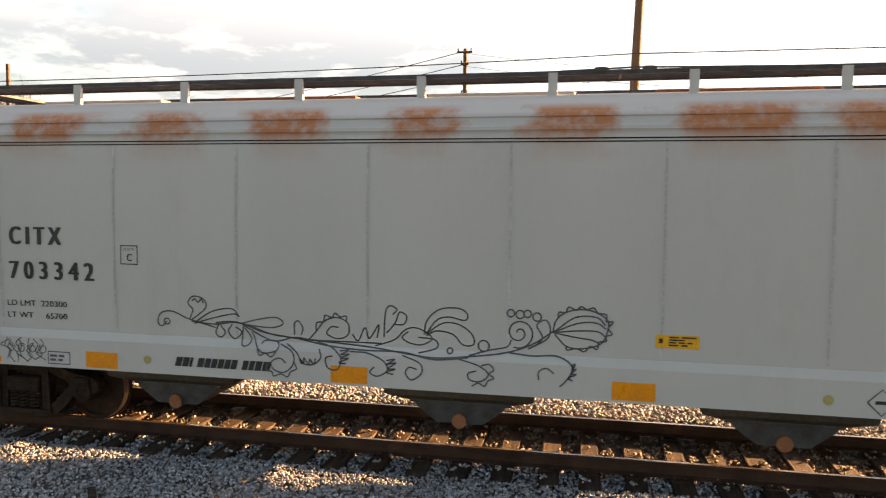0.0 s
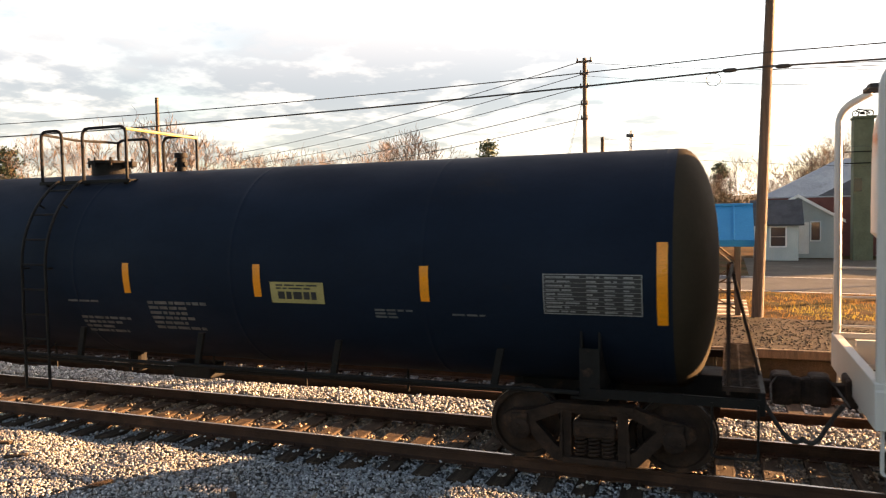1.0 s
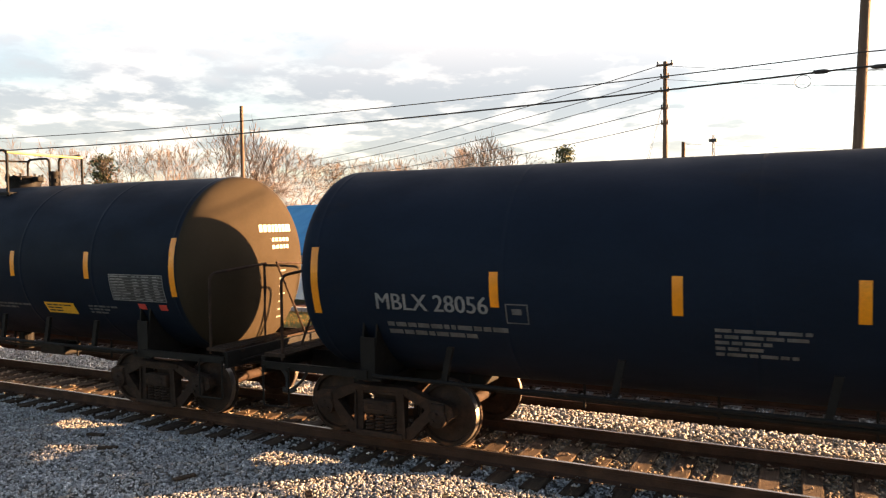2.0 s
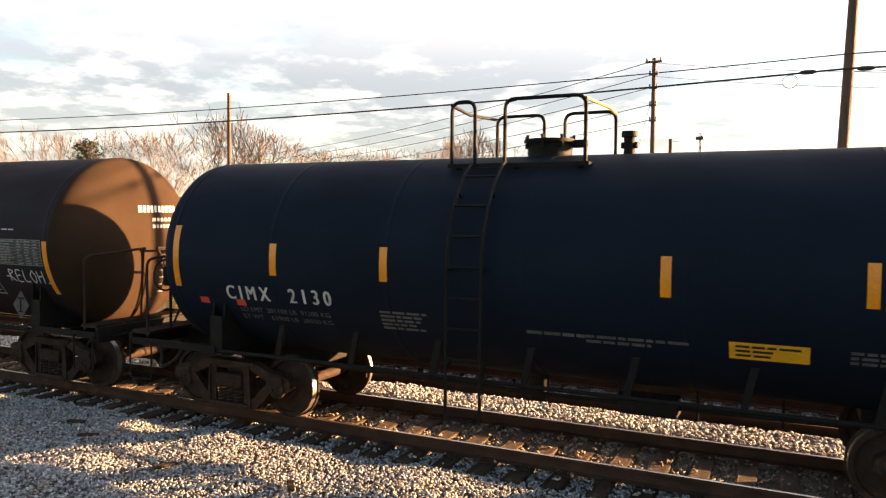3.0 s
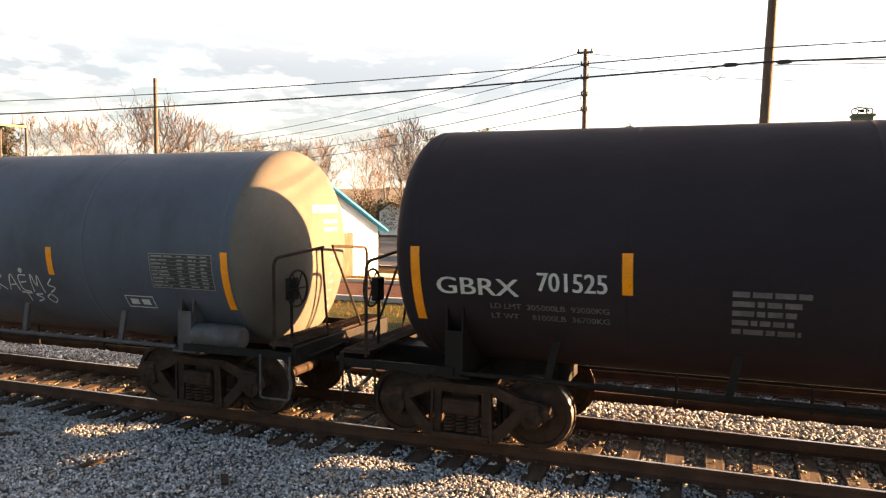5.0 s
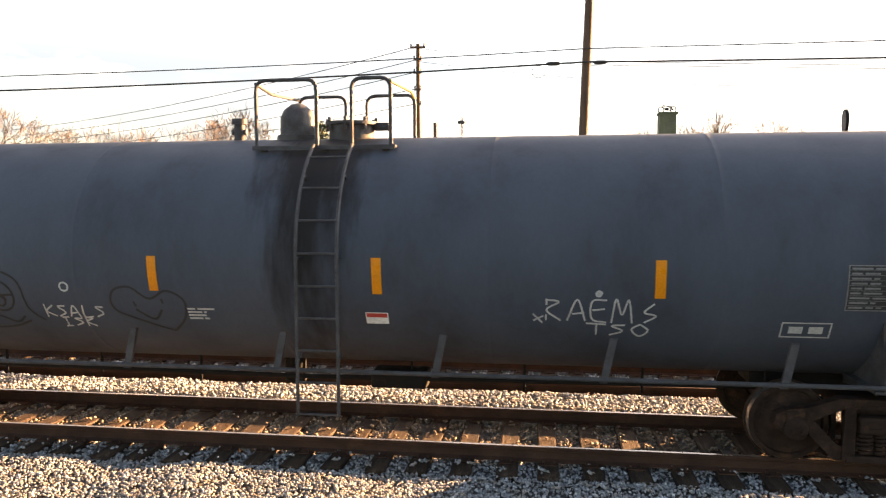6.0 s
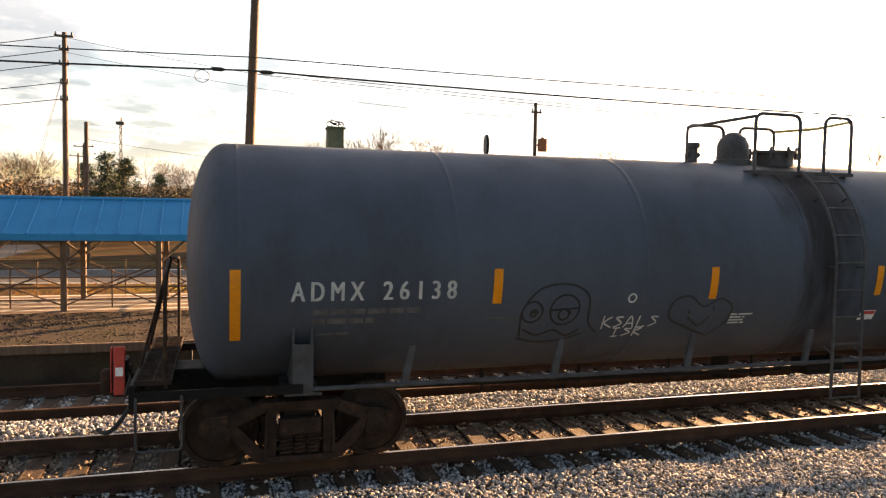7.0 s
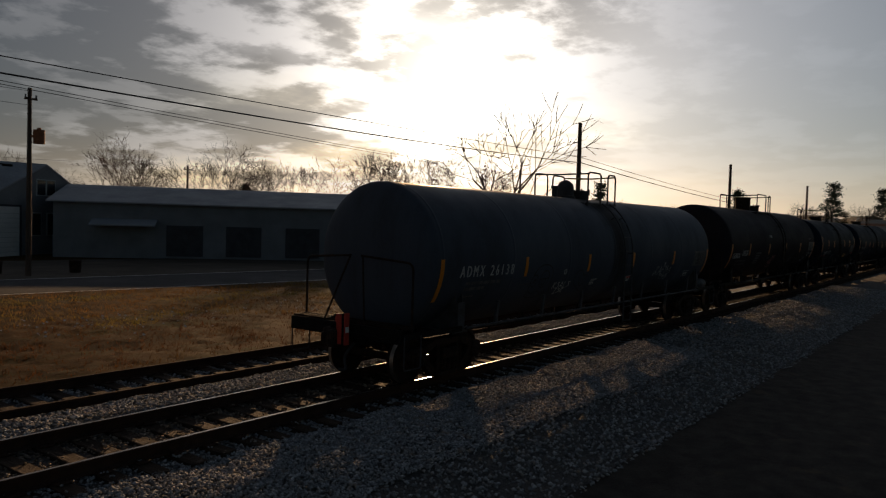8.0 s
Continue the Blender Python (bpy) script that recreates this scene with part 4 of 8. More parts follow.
        bm.faces.new([bm.verts.new((on_head(a, b), a, b)) for a, b in ((0.42, z0), (0.60 - 0.05 * (k % 3), z0), (0.60 - 0.05 * (k % 3), z0 + 0.03), (0.42, z0 + 0.03))])
        part("head_lettering", bm, "print_", shell)
    cars.append((car, u))
    return car, shell, side


def marks(shell, name, material, build, label=""):
    """Paint on the side; writing is split into one part for each line."""
    bm = bmesh.new()
    build(bm)
    if name != "lettering":
        return part(name, bm, material, shell, label)
    loose, lines = set(bm.verts), []
    while loose:
        stack, isle = [loose.pop()], []
        while stack:
            v = stack.pop()
            isle.append(v)
            for e in v.link_edges:
                w = e.other_vert(v)
                if w in loose:
                    loose.discard(w)
                    stack.append(w)
        xs_, zs_ = [v.co.x for v in isle], [v.co.z for v in isle]
        span = [min(xs_) - 0.17, max(xs_) + 0.17, min(zs_), max(zs_)]
        for line in [q for q in lines if q[0][0] < span[1] and span[0] < q[0][1] and q[0][2] < span[3] and span[2] < q[0][3]]:
            isle = isle + line[1]
            span = [min(span[0], line[0][0]), max(span[1], line[0][1]), min(span[2], line[0][2]), max(span[3], line[0][3])]
            lines.remove(line)
        lines.append((span, isle))
    ob = None
    for span, isle in lines:
        chosen = {f for v in isle for f in v.link_faces}
        piece = bmesh.new()
        twin = {v: piece.verts.new(v.co) for v in isle}
        for f in chosen:
            piece.faces.new([twin[v] for v in f.verts])
        ob = part(name, piece, material, shell, label)
    bm.free()
    return ob


def table_panel(shell, side, x0, x1, z0, z1, backing="ink"):
    """A framed grid of small print."""
    def lines(bm):
        w = 0.012
        for a, b, c, d in ((x0, x1, z0, z0 + w), (x0, x1, z1 - w, z1), (x0, x0 + w, z0, z1), (x1 - w, x1, z0, z1)):
            patch(bm, side, a, b, c, d, 1, 4, 0.002)
        for k in range(1, 9):
            z = z0 + (z1 - z0) * k / 9
            patch(bm, side, x0, x1, z, z + 0.005, 1, 1, 0.002)
        for c, x in enumerate([x0 + (x1 - x0) * q for q in (0.02, 0.44, 0.62, 0.81)]):
            bars(bm, side, x + 0.01, x + (x1 - x0) * (0.36 if c == 0 else 0.14), z0 + 0.01, z1 - 0.01, 9, c, 0.62, 0.003)
    back = marks(shell, "test_panel", backing, lambda bm: patch(bm, side, x0, x1, z0, z1, 1, 8, 0.0005), "black white-lined test data panel")
    marks(back, "panel_print", "print_", lines)


def side_stripes(xs, z0, z1):
    return [(x, z0, z1) for x in xs]


def hand_brake(car, s, x, y, z):
    """A spoked hand wheel on its gear box and post, at one end of a car."""
    bm = bmesh.new()
    box(bm, min(s * (x - 0.13), s * (x - 0.03)), max(s * (x - 0.13), s * (x - 0.03)), y - 0.10, y + 0.10, z - 0.16, z + 0.14, 0.02)
    rod(bm, (s * (x - 0.09), y, 1.10), (s * (x - 0.09), y, z - 0.1), 0.022, 8)
    gear = part("brake_gear_box", bm, "black", car)
    bm = bmesh.new()
    tube(bm, [(s * x, y + 0.24 * math.cos(a), z + 0.24 * math.sin(a)) for a in [2 * math.pi * k / 24 for k in range(25)]], 0.016, 6)
    for a in (0, 60, 120):
        c_, s_ = 0.24 * math.cos(radians(a)), 0.24 * math.sin(radians(a))
        rod(bm, (s * x, y - c_, z - s_), (s * x, y + c_, z + s_), 0.010, 5)
    rod(bm, (s * x, y, z), (s * (x - 0.10), y, z), 0.04, 8)
    part("hand_brake_wheel", bm, "black", gear)


# the long blue-black car
car, shell, side = tank_car(
    -19.04, "long blue-black tank car with orange stripes on rails", "tank_blue", "black", 1.425, 2.26, 8.20, 9.40, 7.33, (-1.32, 0.48), (-0.86, -0.40),
    side_stripes([5.43, 3.11, 0.96, -1.76, -3.46, -5.53], 1.93, 2.35), (8.10, -8.10, 1.74, 2.62), [("manway", -0.66), ("valve", 0.85)])
marks(shell, "lettering", "print_", lambda bm: words(bm, "MBLX 28056", -7.17, -5.63, 1.84, 2.05, side, 0.012))
marks(shell, "lettering", "faint", lambda bm: (bars(bm, side, -7.05, -5.4, 1.50, 1.70, 2, 3), bars(bm, side, -3.1, -2.2, 1.50, 1.83, 5, 5), bars(bm, side, -0.2, 0.42, 1.77, 1.82, 1, 6),
                                               bars(bm, side, -0.07, 0.85, 1.30, 1.58, 4, 7), bars(bm, side, 1.26, 2.25, 1.40, 1.84, 6, 8), bars(bm, side, 4.75, 5.25, 1.70, 1.83, 3, 9), bars(bm, side, 5.75, 6.15, 1.76, 1.80, 1, 10)))
marks(shell, "lettering", "faint", lambda bm: [patch(bm, side, a, b, c, d, 1, 3) for a, b, c, d in ((-5.40, -5.385, 1.74, 1.98), (-5.135, -5.12, 1.74, 1.98), (-5.40, -5.12, 1.74, 1.755), (-5.40, -5.12, 1.965, 1.98), (-5.32, -5.2, 1.85, 1.92))])
table_panel(shell, side, 6.84, 7.90, 1.83, 2.28)
sign = marks(shell, "notice_panel", "cream", lambda bm: patch(bm, side, 3.31, 4.08, 1.86, 2.13, 4, 4, 0.004), "faded yellow notice panel")
marks(sign, "print", "ink", lambda bm: (bars(bm, side, 3.40, 4.00, 2.03, 2.11, 2, 3, 0.5, 0.009), bars(bm, side, 3.42, 3.98, 1.90, 2.02, 1, 4, 0.2, 0.009)))

# the short black car
car, shell, side = tank_car(
    -35.10, "short black tank car with orange stripes on rails", "tank_black", "black", 1.425, 2.28, 5.43, 6.66, 4.62, (-1.25, 0.58), (-0.90, -0.46),
    side_stripes([3.46, 1.58, -1.83, -3.55], 2.09, 2.52), (5.35, -5.30, 1.86, 2.74), [("manway", -0.15), ("valve", 0.9)])
marks(shell, "lettering", "mark", lambda bm: (words(bm, "C I M X", -4.42, -3.68, 1.72, 1.92, side, 0.02), words(bm, "2 1 3 0", -3.34, -2.67, 1.72, 1.92, side, 0.02)))
marks(shell, "lettering", "faint", lambda bm: (words(bm, "LD LMT  201100 LB  91200 KG", -4.25, -2.74, 1.55, 1.615, side, 0.01), words(bm, "LT WT    61900 LB  28100 KG", -4.25, -2.74, 1.44, 1.505, side, 0.01),
                                               bars(bm, side, -1.95, -1.28, 1.45, 1.72, 5, 5), bars(bm, side, 0.0, 0.7, 1.55, 1.62, 1, 6), bars(bm, side, 3.3, 4.0, 1.50, 1.66, 3, 7), bars(bm, side, 0.7, 1.8, 1.5, 1.62, 2, 8)))
table_panel(shell, side, 3.98, 5.15, 1.76, 2.18)
for x in (-4.95, -4.28, 4.5, 4.95):
    marks(shell, "label_plate", "red", lambda bm: patch(bm, side, x, x + 0.16, 1.63, 1.72, 1, 2, 0.002), "small red label")
sign = marks(shell, "notice_panel", "yellow", lambda bm: patch(bm, side, 2.2, 2.95, 1.47, 1.66, 4, 3, 0.003), "orange notice panel")
marks(sign, "print", "ink", lambda bm: bars(bm, side, 2.26, 2.9, 1.49, 1.64, 3, 9, 0.5, 0.008))
hand_brake(car, -1, 6.05, -0.9, 1.95)

# the brown-black car
car, shell, side = tank_car(
    -50.35, "brown-black tank car with pale graffiti on rails", "tank_brown", "black", 1.475, 2.40, 7.24, 8.53, 6.72, (-1.45, 0.86), (0.04, 0.50),
    side_stripes([4.14, 1.19, -1.78, -4.75], 1.98, 2.43), (7.14, -7.16, 1.56, 2.44), [("manway", 0.46), ("drum", -0.72), ("valve", 1.35)])
marks(shell, "lettering", "mark", lambda bm: (words(bm, "GBRX", -6.91, -5.94, 1.90, 2.10, side, 0.012), words(bm, "701525", -5.72, -4.97, 1.98, 2.19, side, 0.012)))
marks(shell, "lettering", "faint", lambda bm: (words(bm, "LD LMT  205000LB  93000KG", -6.28, -4.95, 1.75, 1.815, side, 0.01), words(bm, "LT WT     81000LB  36700KG", -6.28, -4.95, 1.63, 1.695, side, 0.01),
                                               bars(bm, side, -3.72, -3.0, 1.60, 2.10, 5, 5), bars(bm, side, -1.75, -1.4, 1.75, 1.85, 2, 6), bars(bm, side, 2.38, 3.1, 1.56, 1.74, 4, 7), bars(bm, side, 4.75, 5.05, 1.44, 1.49, 1, 8)))
marks(shell, "lettering", "mark", lambda bm: (bars(bm, side, -1.72, -1.35, 2.68, 2.78, 2, 9), bars(bm, side, 6.05, 6.4, 2.60, 2.64, 1, 10)))
table_panel(shell, side, 5.97, 7.05, 2.03, 2.46)
marks(shell, "lettering", "mark", lambda bm: [patch(bm, side, a, b, c, d, 1, 3) for a, b, c, d in ((5.27, 5.74, 1.49, 1.505), (5.27, 5.74, 1.70, 1.715), (5.27, 5.285, 1.49, 1.715), (5.725, 5.74, 1.49, 1.715), (5.5, 5.51, 1.53, 1.7), (5.33, 5.68, 1.56, 1.57))])
bm = bmesh.new()
slab(bm, [(6.22, 1.36), (6.42, 1.12), (6.62, 1.36), (6.42, 1.60)], -1.395, -1.385)
dia = part("placard", bm, "grey_steel", car, "grey diamond-shaped placard")
bm = bmesh.new()
box(bm, 6.40, 6.44, -1.400, -1.3955, 1.26, 1.48)
box(bm, 6.34, 6.50, -1.400, -1.3955, 1.46, 1.49)
box(bm, 6.36, 6.48, -1.400, -1.3955, 1.24, 1.26)
part("symbol", bm, "black", dia)


def tag_strokes(bm, text_shapes, side, w):
    for s in text_shapes:
        stroke(bm, s, side, w)


def spray_tag(x0, x1, z0, z1, letters, seed):
    """Loose sprayed capitals: bent strokes in equal cells."""
    rng = random.Random(seed)
    forms = dict(R=[[(0, 0), (0.05, 1)], [(0.05, 1), (0.7, 0.85), (0.1, 0.5), (0.8, 0)]], E=[[(0.8, 1), (0.1, 0.9), (0.1, 0.1), (0.8, 0)], [(0.1, 0.5), (0.7, 0.55)]],
                 L=[[(0.15, 1), (0.1, 0.1), (0.85, 0.1)]], O=[[(0.5, 1), (0.1, 0.5), (0.5, 0), (0.9, 0.5), (0.5, 1)]], H=[[(0.1, 1), (0.15, 0)], [(0.85, 1), (0.8, 0)], [(0.1, 0.5), (0.95, 0.6)]],
                 A=[[(0, 0), (0.5, 1), (0.9, 0)], [(0.2, 0.35), (0.8, 0.4)]], M=[[(0, 0), (0.2, 1), (0.5, 0.3), (0.8, 1), (1, 0)]], S=[[(0.85, 0.9), (0.2, 0.85), (0.75, 0.4), (0.1, 0.05)]],
                 K=[[(0.1, 1), (0.1, 0)], [(0.8, 1), (0.15, 0.5), (0.9, 0)]], I=[[(0.5, 1), (0.5, 0)], [(0.2, 1), (0.8, 1)], [(0.2, 0), (0.8, 0)]], D=[[(0.1, 0), (0.1, 1), (0.8, 0.6), (0.1, 0)]], T=[[(0.5, 1), (0.5, 0)], [(0, 1), (1, 0.95)]])
    out = []
    n = len(letters)
    for i, c in enumerate(letters):
        a, w = x0 + (x1 - x0) * i / n, (x1 - x0) / n * 0.92
        for s in forms.get(c, []):
            j = rng.uniform(-0.06, 0.06)
            pts = [(a + (px + j) * w, z0 + (pz + rng.uniform(-0.05, 0.05)) * (z1 - z0)) for px, pz in s]
            out.append(bend(*pts, n=6) if len(pts) > 2 else pts)
    return out


marks(shell, "graffiti", "mark", lambda bm: tag_strokes(bm, spray_tag(6.12, 7.0, 1.74, 1.95, "RELOH", 1) + [[(6.03, 1.83), (6.10, 1.83)], [(7.04, 1.75), (7.12, 1.74)]], side, 0.022), "white sprayed graffiti tag")
marks(shell, "graffiti", "pink", lambda bm: tag_strokes(bm, spray_tag(-1.32, -0.45, 1.52, 1.72, "SMESES", 2) + spray_tag(-1.1, -0.42, 1.74, 1.92, "LOHRO", 3) + [bend((-1.2, 1.46), (-0.8, 1.40), (-0.6, 1.44), (-0.4, 1.36))], side, 0.022), "pink sprayed graffiti")
marks(shell, "graffiti", "faint", lambda bm: tag_strokes(bm, spray_tag(3.5, 4.7, 1.60, 1.72, "IDIOT", 4) + spray_tag(3.7, 4.4, 1.42, 1.54, "SMT", 5), side, 0.014), "faint scratched graffiti")

hand_brake(car, -1, 8.02, -0.85, 1.85)

# the worn grey car at the tail
car, shell, side = tank_car(
    -67.54, "worn grey tank car with graffiti and red tail light unit", "tank_grey", "grey_steel", 1.425, 2.26, 7.40, 8.66, 6.60, (-0.46, 1.29), (0.32, 0.79),
    side_stripes([4.25, 1.20, -1.46, -4.39], 1.86, 2.27), (7.31, -7.31, 1.50, 2.28), [("dome", -0.16), ("manway", 0.56), ("valve", -0.92)])
marks(shell, "lettering", "mark", lambda bm: (words(bm, "A D M X", -6.74, -5.96, 1.93, 2.14, side, 0.015), words(bm, "2 6 1 3 8", -5.74, -4.90, 1.93, 2.14, side, 0.015)))
marks(shell, "lettering", "faint", lambda bm: (bars(bm, side, -6.5, -5.3, 1.64, 1.86, 2, 5), bars(bm, side, -6.45, -6.1, 1.52, 1.57, 1, 6), bars(bm, side, -4.5, -4.1, 1.66, 1.70, 1, 7)))
marks(shell, "lettering", "mark", lambda bm: bars(bm, side, -1.10, -0.72, 1.50, 1.66, 4, 8))
table_panel(shell, side, 6.08, 7.12, 1.76, 2.24)
marks(shell, "lettering", "mark", lambda bm: [patch(bm, side, a, b, c, d, 1, 3) for a, b, c, d in ((5.5, 6.0, 1.44, 1.455), (5.5, 6.0, 1.605, 1.62), (5.5, 5.515, 1.44, 1.62), (5.985, 6.0, 1.44, 1.62), (5.58, 5.72, 1.49, 1.57), (5.78, 5.92, 1.49, 1.57))])
lab = marks(shell, "label_plate", "white", lambda bm: patch(bm, side, 1.04, 1.30, 1.50, 1.64, 1, 3, 0.002), "white warning label with a red band")
marks(lab, "band", "red", lambda bm: patch(bm, side, 1.05, 1.29, 1.58, 1.63, 1, 2, 0.006))
marks(shell, "graffiti", "mark", lambda bm: tag_strokes(bm, spray_tag(3.05, 4.0, 1.58, 1.84, "RAEM", 6) + spray_tag(3.5, 4.2, 1.42, 1.56, "TSO", 7) + [curl(3.62, 1.90, 0.035, 0.01, 0, 3.0), [(2.92, 1.66), (3.02, 1.56)], [(2.92, 1.58), (3.03, 1.64)], bend((4.2, 1.80), (4.1, 1.7), (4.22, 1.66), (4.1, 1.58))], side, 0.020), "white sprayed graffiti tag")
marks(shell, "graffiti", "mark", lambda bm: tag_strokes(bm, spray_tag(-2.95, -2.15, 1.50, 1.66, "KSALS", 8) + spray_tag(-2.8, -2.3, 1.38, 1.5, "ISR", 9) + [curl(-2.61, 1.89, 0.055, 0.05, 0, 2.0)], side, 0.020), "white sprayed graffiti tag")
# a blocky doodle in thin black line: dome outline, two rings, wavy hem, and a heart
marks(shell, "graffiti", "ink", lambda bm: tag_strokes(bm, [bend((-4.02, 1.42), (-4.05, 1.75), (-3.85, 2.02), (-3.5, 2.08), (-3.22, 1.95), (-3.15, 1.6), (-3.0, 1.45)), curl(-3.92, 1.74, 0.13, 0.13, 0, 1.0), curl(-3.5, 1.76, 0.19, 0.19, 20, 1.0),
      bend((-4.0, 1.52), (-3.8, 1.44), (-3.6, 1.50), (-3.4, 1.42), (-3.25, 1.5)), bend((-4.05, 1.40), (-3.75, 1.34), (-3.45, 1.36), (-3.2, 1.44)), [(-3.68, 1.76), (-3.32, 1.78)], curl(-3.9, 1.72, 0.05, 0.02, 0, 1.5), curl(-3.5, 1.70, 0.08, 0.06, 0, 1.2)], side, 0.027), "thin black line doodle")
marks(shell, "graffiti", "ink", lambda bm: tag_strokes(bm, [bend((-1.35, 1.34), (-1.7, 1.47), (-2.02, 1.62), (-2.0, 1.84), (-1.78, 1.90), (-1.55, 1.76), (-1.32, 1.86), (-1.12, 1.74), (-1.16, 1.52), (-1.35, 1.34)), bend((-1.75, 1.62), (-1.55, 1.50), (-1.42, 1.62)), [(-1.76, 1.72), (-1.74, 1.66)], [(-1.40, 1.76), (-1.39, 1.70)]], side, 0.027), "thin black heart doodle")
bm = bmesh.new()
lathe_x(bm, [(6.68, 0.0), (6.68, 0.13), (6.74, 0.17), (7.40, 0.17), (7.46, 0.13), (7.46, 0.0)], 24)
bm.transform(Matrix.Translation((0, -1.22, 1.13)))
part("air_reservoir", bm, "grey_steel", car, "grey air reservoir", smooth=True)
hand_brake(car, 1, 8.12, -0.95, 1.80)
bm = bmesh.new()
box(bm, -8.64, -8.48, -0.30, 0.02, 0.80, 1.16, 0.03)
tail = part("tail_device", bm, "black", car, "black tail unit with a red reflective plate")
bm = bmesh.new()
box(bm, -8.66, -8.645, -0.28, -0.16, 0.78, 1.30, 0.006)
box(bm, -8.62, -8.50, -0.325, -0.303, 0.76, 1.32, 0.01)
part("reflector", bm, "red", tail, "red reflective plate")
bm = bmesh.new()
box(bm, -8.60, -8.52, -0.330, -0.326, 0.98, 1.08)
part("tape", bm, "white", tail)
bm = bmesh.new()
rod(bm, (-8.56, -0.1, 1.16), (-8.56, -0.1, 1.25), 0.05, 12)
part("lamp", bm, "red", tail)


# ---- covered hopper ----
def hopper_car(u):
    car = new("covered_hopper_car")
    tagged(car, "grey covered hopper car with rust stains and scroll graffiti", "hopper car", "freight cars of the train")
    ends = 8.82     # half length of the body at the top

    def floor_of(x):
        d = ends - abs(x)
        for (a, za), (b, zb) in zip(low, low[1:]):
            if a <= d <= b:
                return za + (zb - za) * (d - a) / (b - a)
        return 1.24
    low = [(0.0, 2.62), (0.18, 2.42), (0.65, 2.10), (0.9, 1.80), (1.02, 1.45), (1.06, 1.24)]
    shape = [(1.24, 1.50), (1.45, 1.505), (2.2, 1.53), (3.0, 1.525), (3.55, 1.50), (3.60, 1.495), (3.615, 1.482), (3.68, 1.475), (3.70, 1.488), (3.735, 1.482), (3.75, 1.462), (3.83, 1.435), (3.845, 1.445), (3.88, 1.43),
             (3.895, 1.405), (3.98, 1.33), (4.06, 1.20), (4.13, 0.98), (4.18, 0.62), (4.20, 0.3)]

    def half_at(z):
        for (z0, w0), (z1, w1) in zip(shape, shape[1:]):
            if z0 <= z <= z1:
                return w0 + (w1 - w0) * (z - z0) / (z1 - z0)
        return shape[-1][1] if z > 4 else shape[0][1]
    xs = sorted({s * (ends - d) for s in (-1, 1) for d in (0, 0.05, 0.18, 0.3, 0.42, 0.65, 0.78, 0.9, 0.97, 1.02, 1.06)} | {-7.5 + 1.5 * k for k in range(11)})
    bm = bmesh.new()
    rings = []
    for x in xs:
        f = floor_of(x)
        zs = [max(z, f) for z, _ in shape]
        ring = [bm.verts.new((x, -half_at(z), z)) for z in zs] + [bm.verts.new((x, half_at(z), z)) for z in zs[::-1]]
        rings.append(ring)
    n = len(rings[0])
    for a, b in zip(rings, rings[1:]):
        for k in range(n):
            bm.faces.new((a[k], a[(k + 1) % n], b[(k + 1) % n], b[k]))
    bm.faces.new(rings[0][::-1])
    bm.faces.new(rings[-1])
    bmesh.ops.remove_doubles(bm, verts=bm.verts, dist=0.0004)
    body = part("body", bm, "hopper_top", car, "rust-stained grey hopper body", smooth=True)
    side = lambda x, z: -half_at(z) - 0.006
    sill_side = lambda x, z: -1.556
    # weld seams on the side
    for k in range(10):
        x = -7.44 + 1.58 * k
        bm = bmesh.new()
        patch(bm, side, x - 0.014, x + 0.014, 1.35, 3.55, 1, 28, 0.0)
        part("weld_seam", bm, "seam", body)
    bm = bmesh.new()
    for z in (3.565, 3.60):
        box(bm, -8.8, 8.8, -1.503, -1.49, z, z + 0.012)
    part("edge_bead", bm, "black", body)
    # side sills
    for s in (-1, 1):
        bm = bmesh.new()
        prof = [(-1.38, 0.86), (-1.55, 0.86), (-1.55, 1.22), (-1.51, 1.31), (-1.40, 1.32), (-1.40, 1.26), (-1.44, 1.22), (-1.44, 0.92), (-1.38, 0.92)]
        slab(bm, [(y * s, z) for y, z in prof], -9.25, 9.25, pose(0, 0, 0, 0, 0, 90))
        part("side_sill", bm, "hopper", car)
    for s in (-1, 1):
        f = lambda a, b: (min(s * a, s * b), max(s * a, s * b))
        bm = bmesh.new()
        box(bm, *f(9.16, 9.26), -1.54, 1.54, 0.86, 1.30, 0.01)
        box(bm, *f(6.2, 9.2), -0.30, 0.30, 0.70, 1.05, 0.02)
        box(bm, *f(7.40, 7.80), -1.38, 1.38, 0.86, 1.22)
        for y in (-1.0, 1.0):
            box(bm, *f(8.05, 9.05), y - 0.05, y + 0.05, 1.22, 1.30)
        part("end_sill", bm, "hopper", car)
        bm = bmesh.new()
        for y in (-0.9, 0.0, 0.9):
            slab(bm, [(s * 8.75, 2.60), (s * 8.68, 2.60), (s * 8.05, 1.30), (s * 8.25, 1.30)], y - 0.03, y + 0.03)
        part("end_post", bm, "hopper", car)
        for y in (-1.48, 1.48):
            bm = bmesh.new()
            tube(bm, rounded([(s * 9.20, y, 0.9), (s * 9.20, y, 4.20), (s * 8.86, y * 0.86, 4.38)], 0.22), 0.045, 8)
            tube(bm, [(s * 8.66, y, 0.95), (s * 8.66, y, 2.2)], 0.022, 8)
            for k in range(7):
                z = 1.02 + 0.38 * k if k else 1.0
                if z < 2.3:
                    rod(bm, (s * 9.20, y, z), (s * 8.66, y, z), 0.016, 6)
            part("end_ladder", bm, "hopper", car)
            bm = bmesh.new()
            tube(bm, rounded([(s * 9.18, y, 0.90), (s * 9.18, y, 0.42), (s * 8.67, y, 0.42), (s * 8.67, y, 0.90)], 0.04), 0.018, 6)
            rod(bm, (s * 9.18, y, 0.66), (s * 8.67, y, 0.66), 0.014, 6)
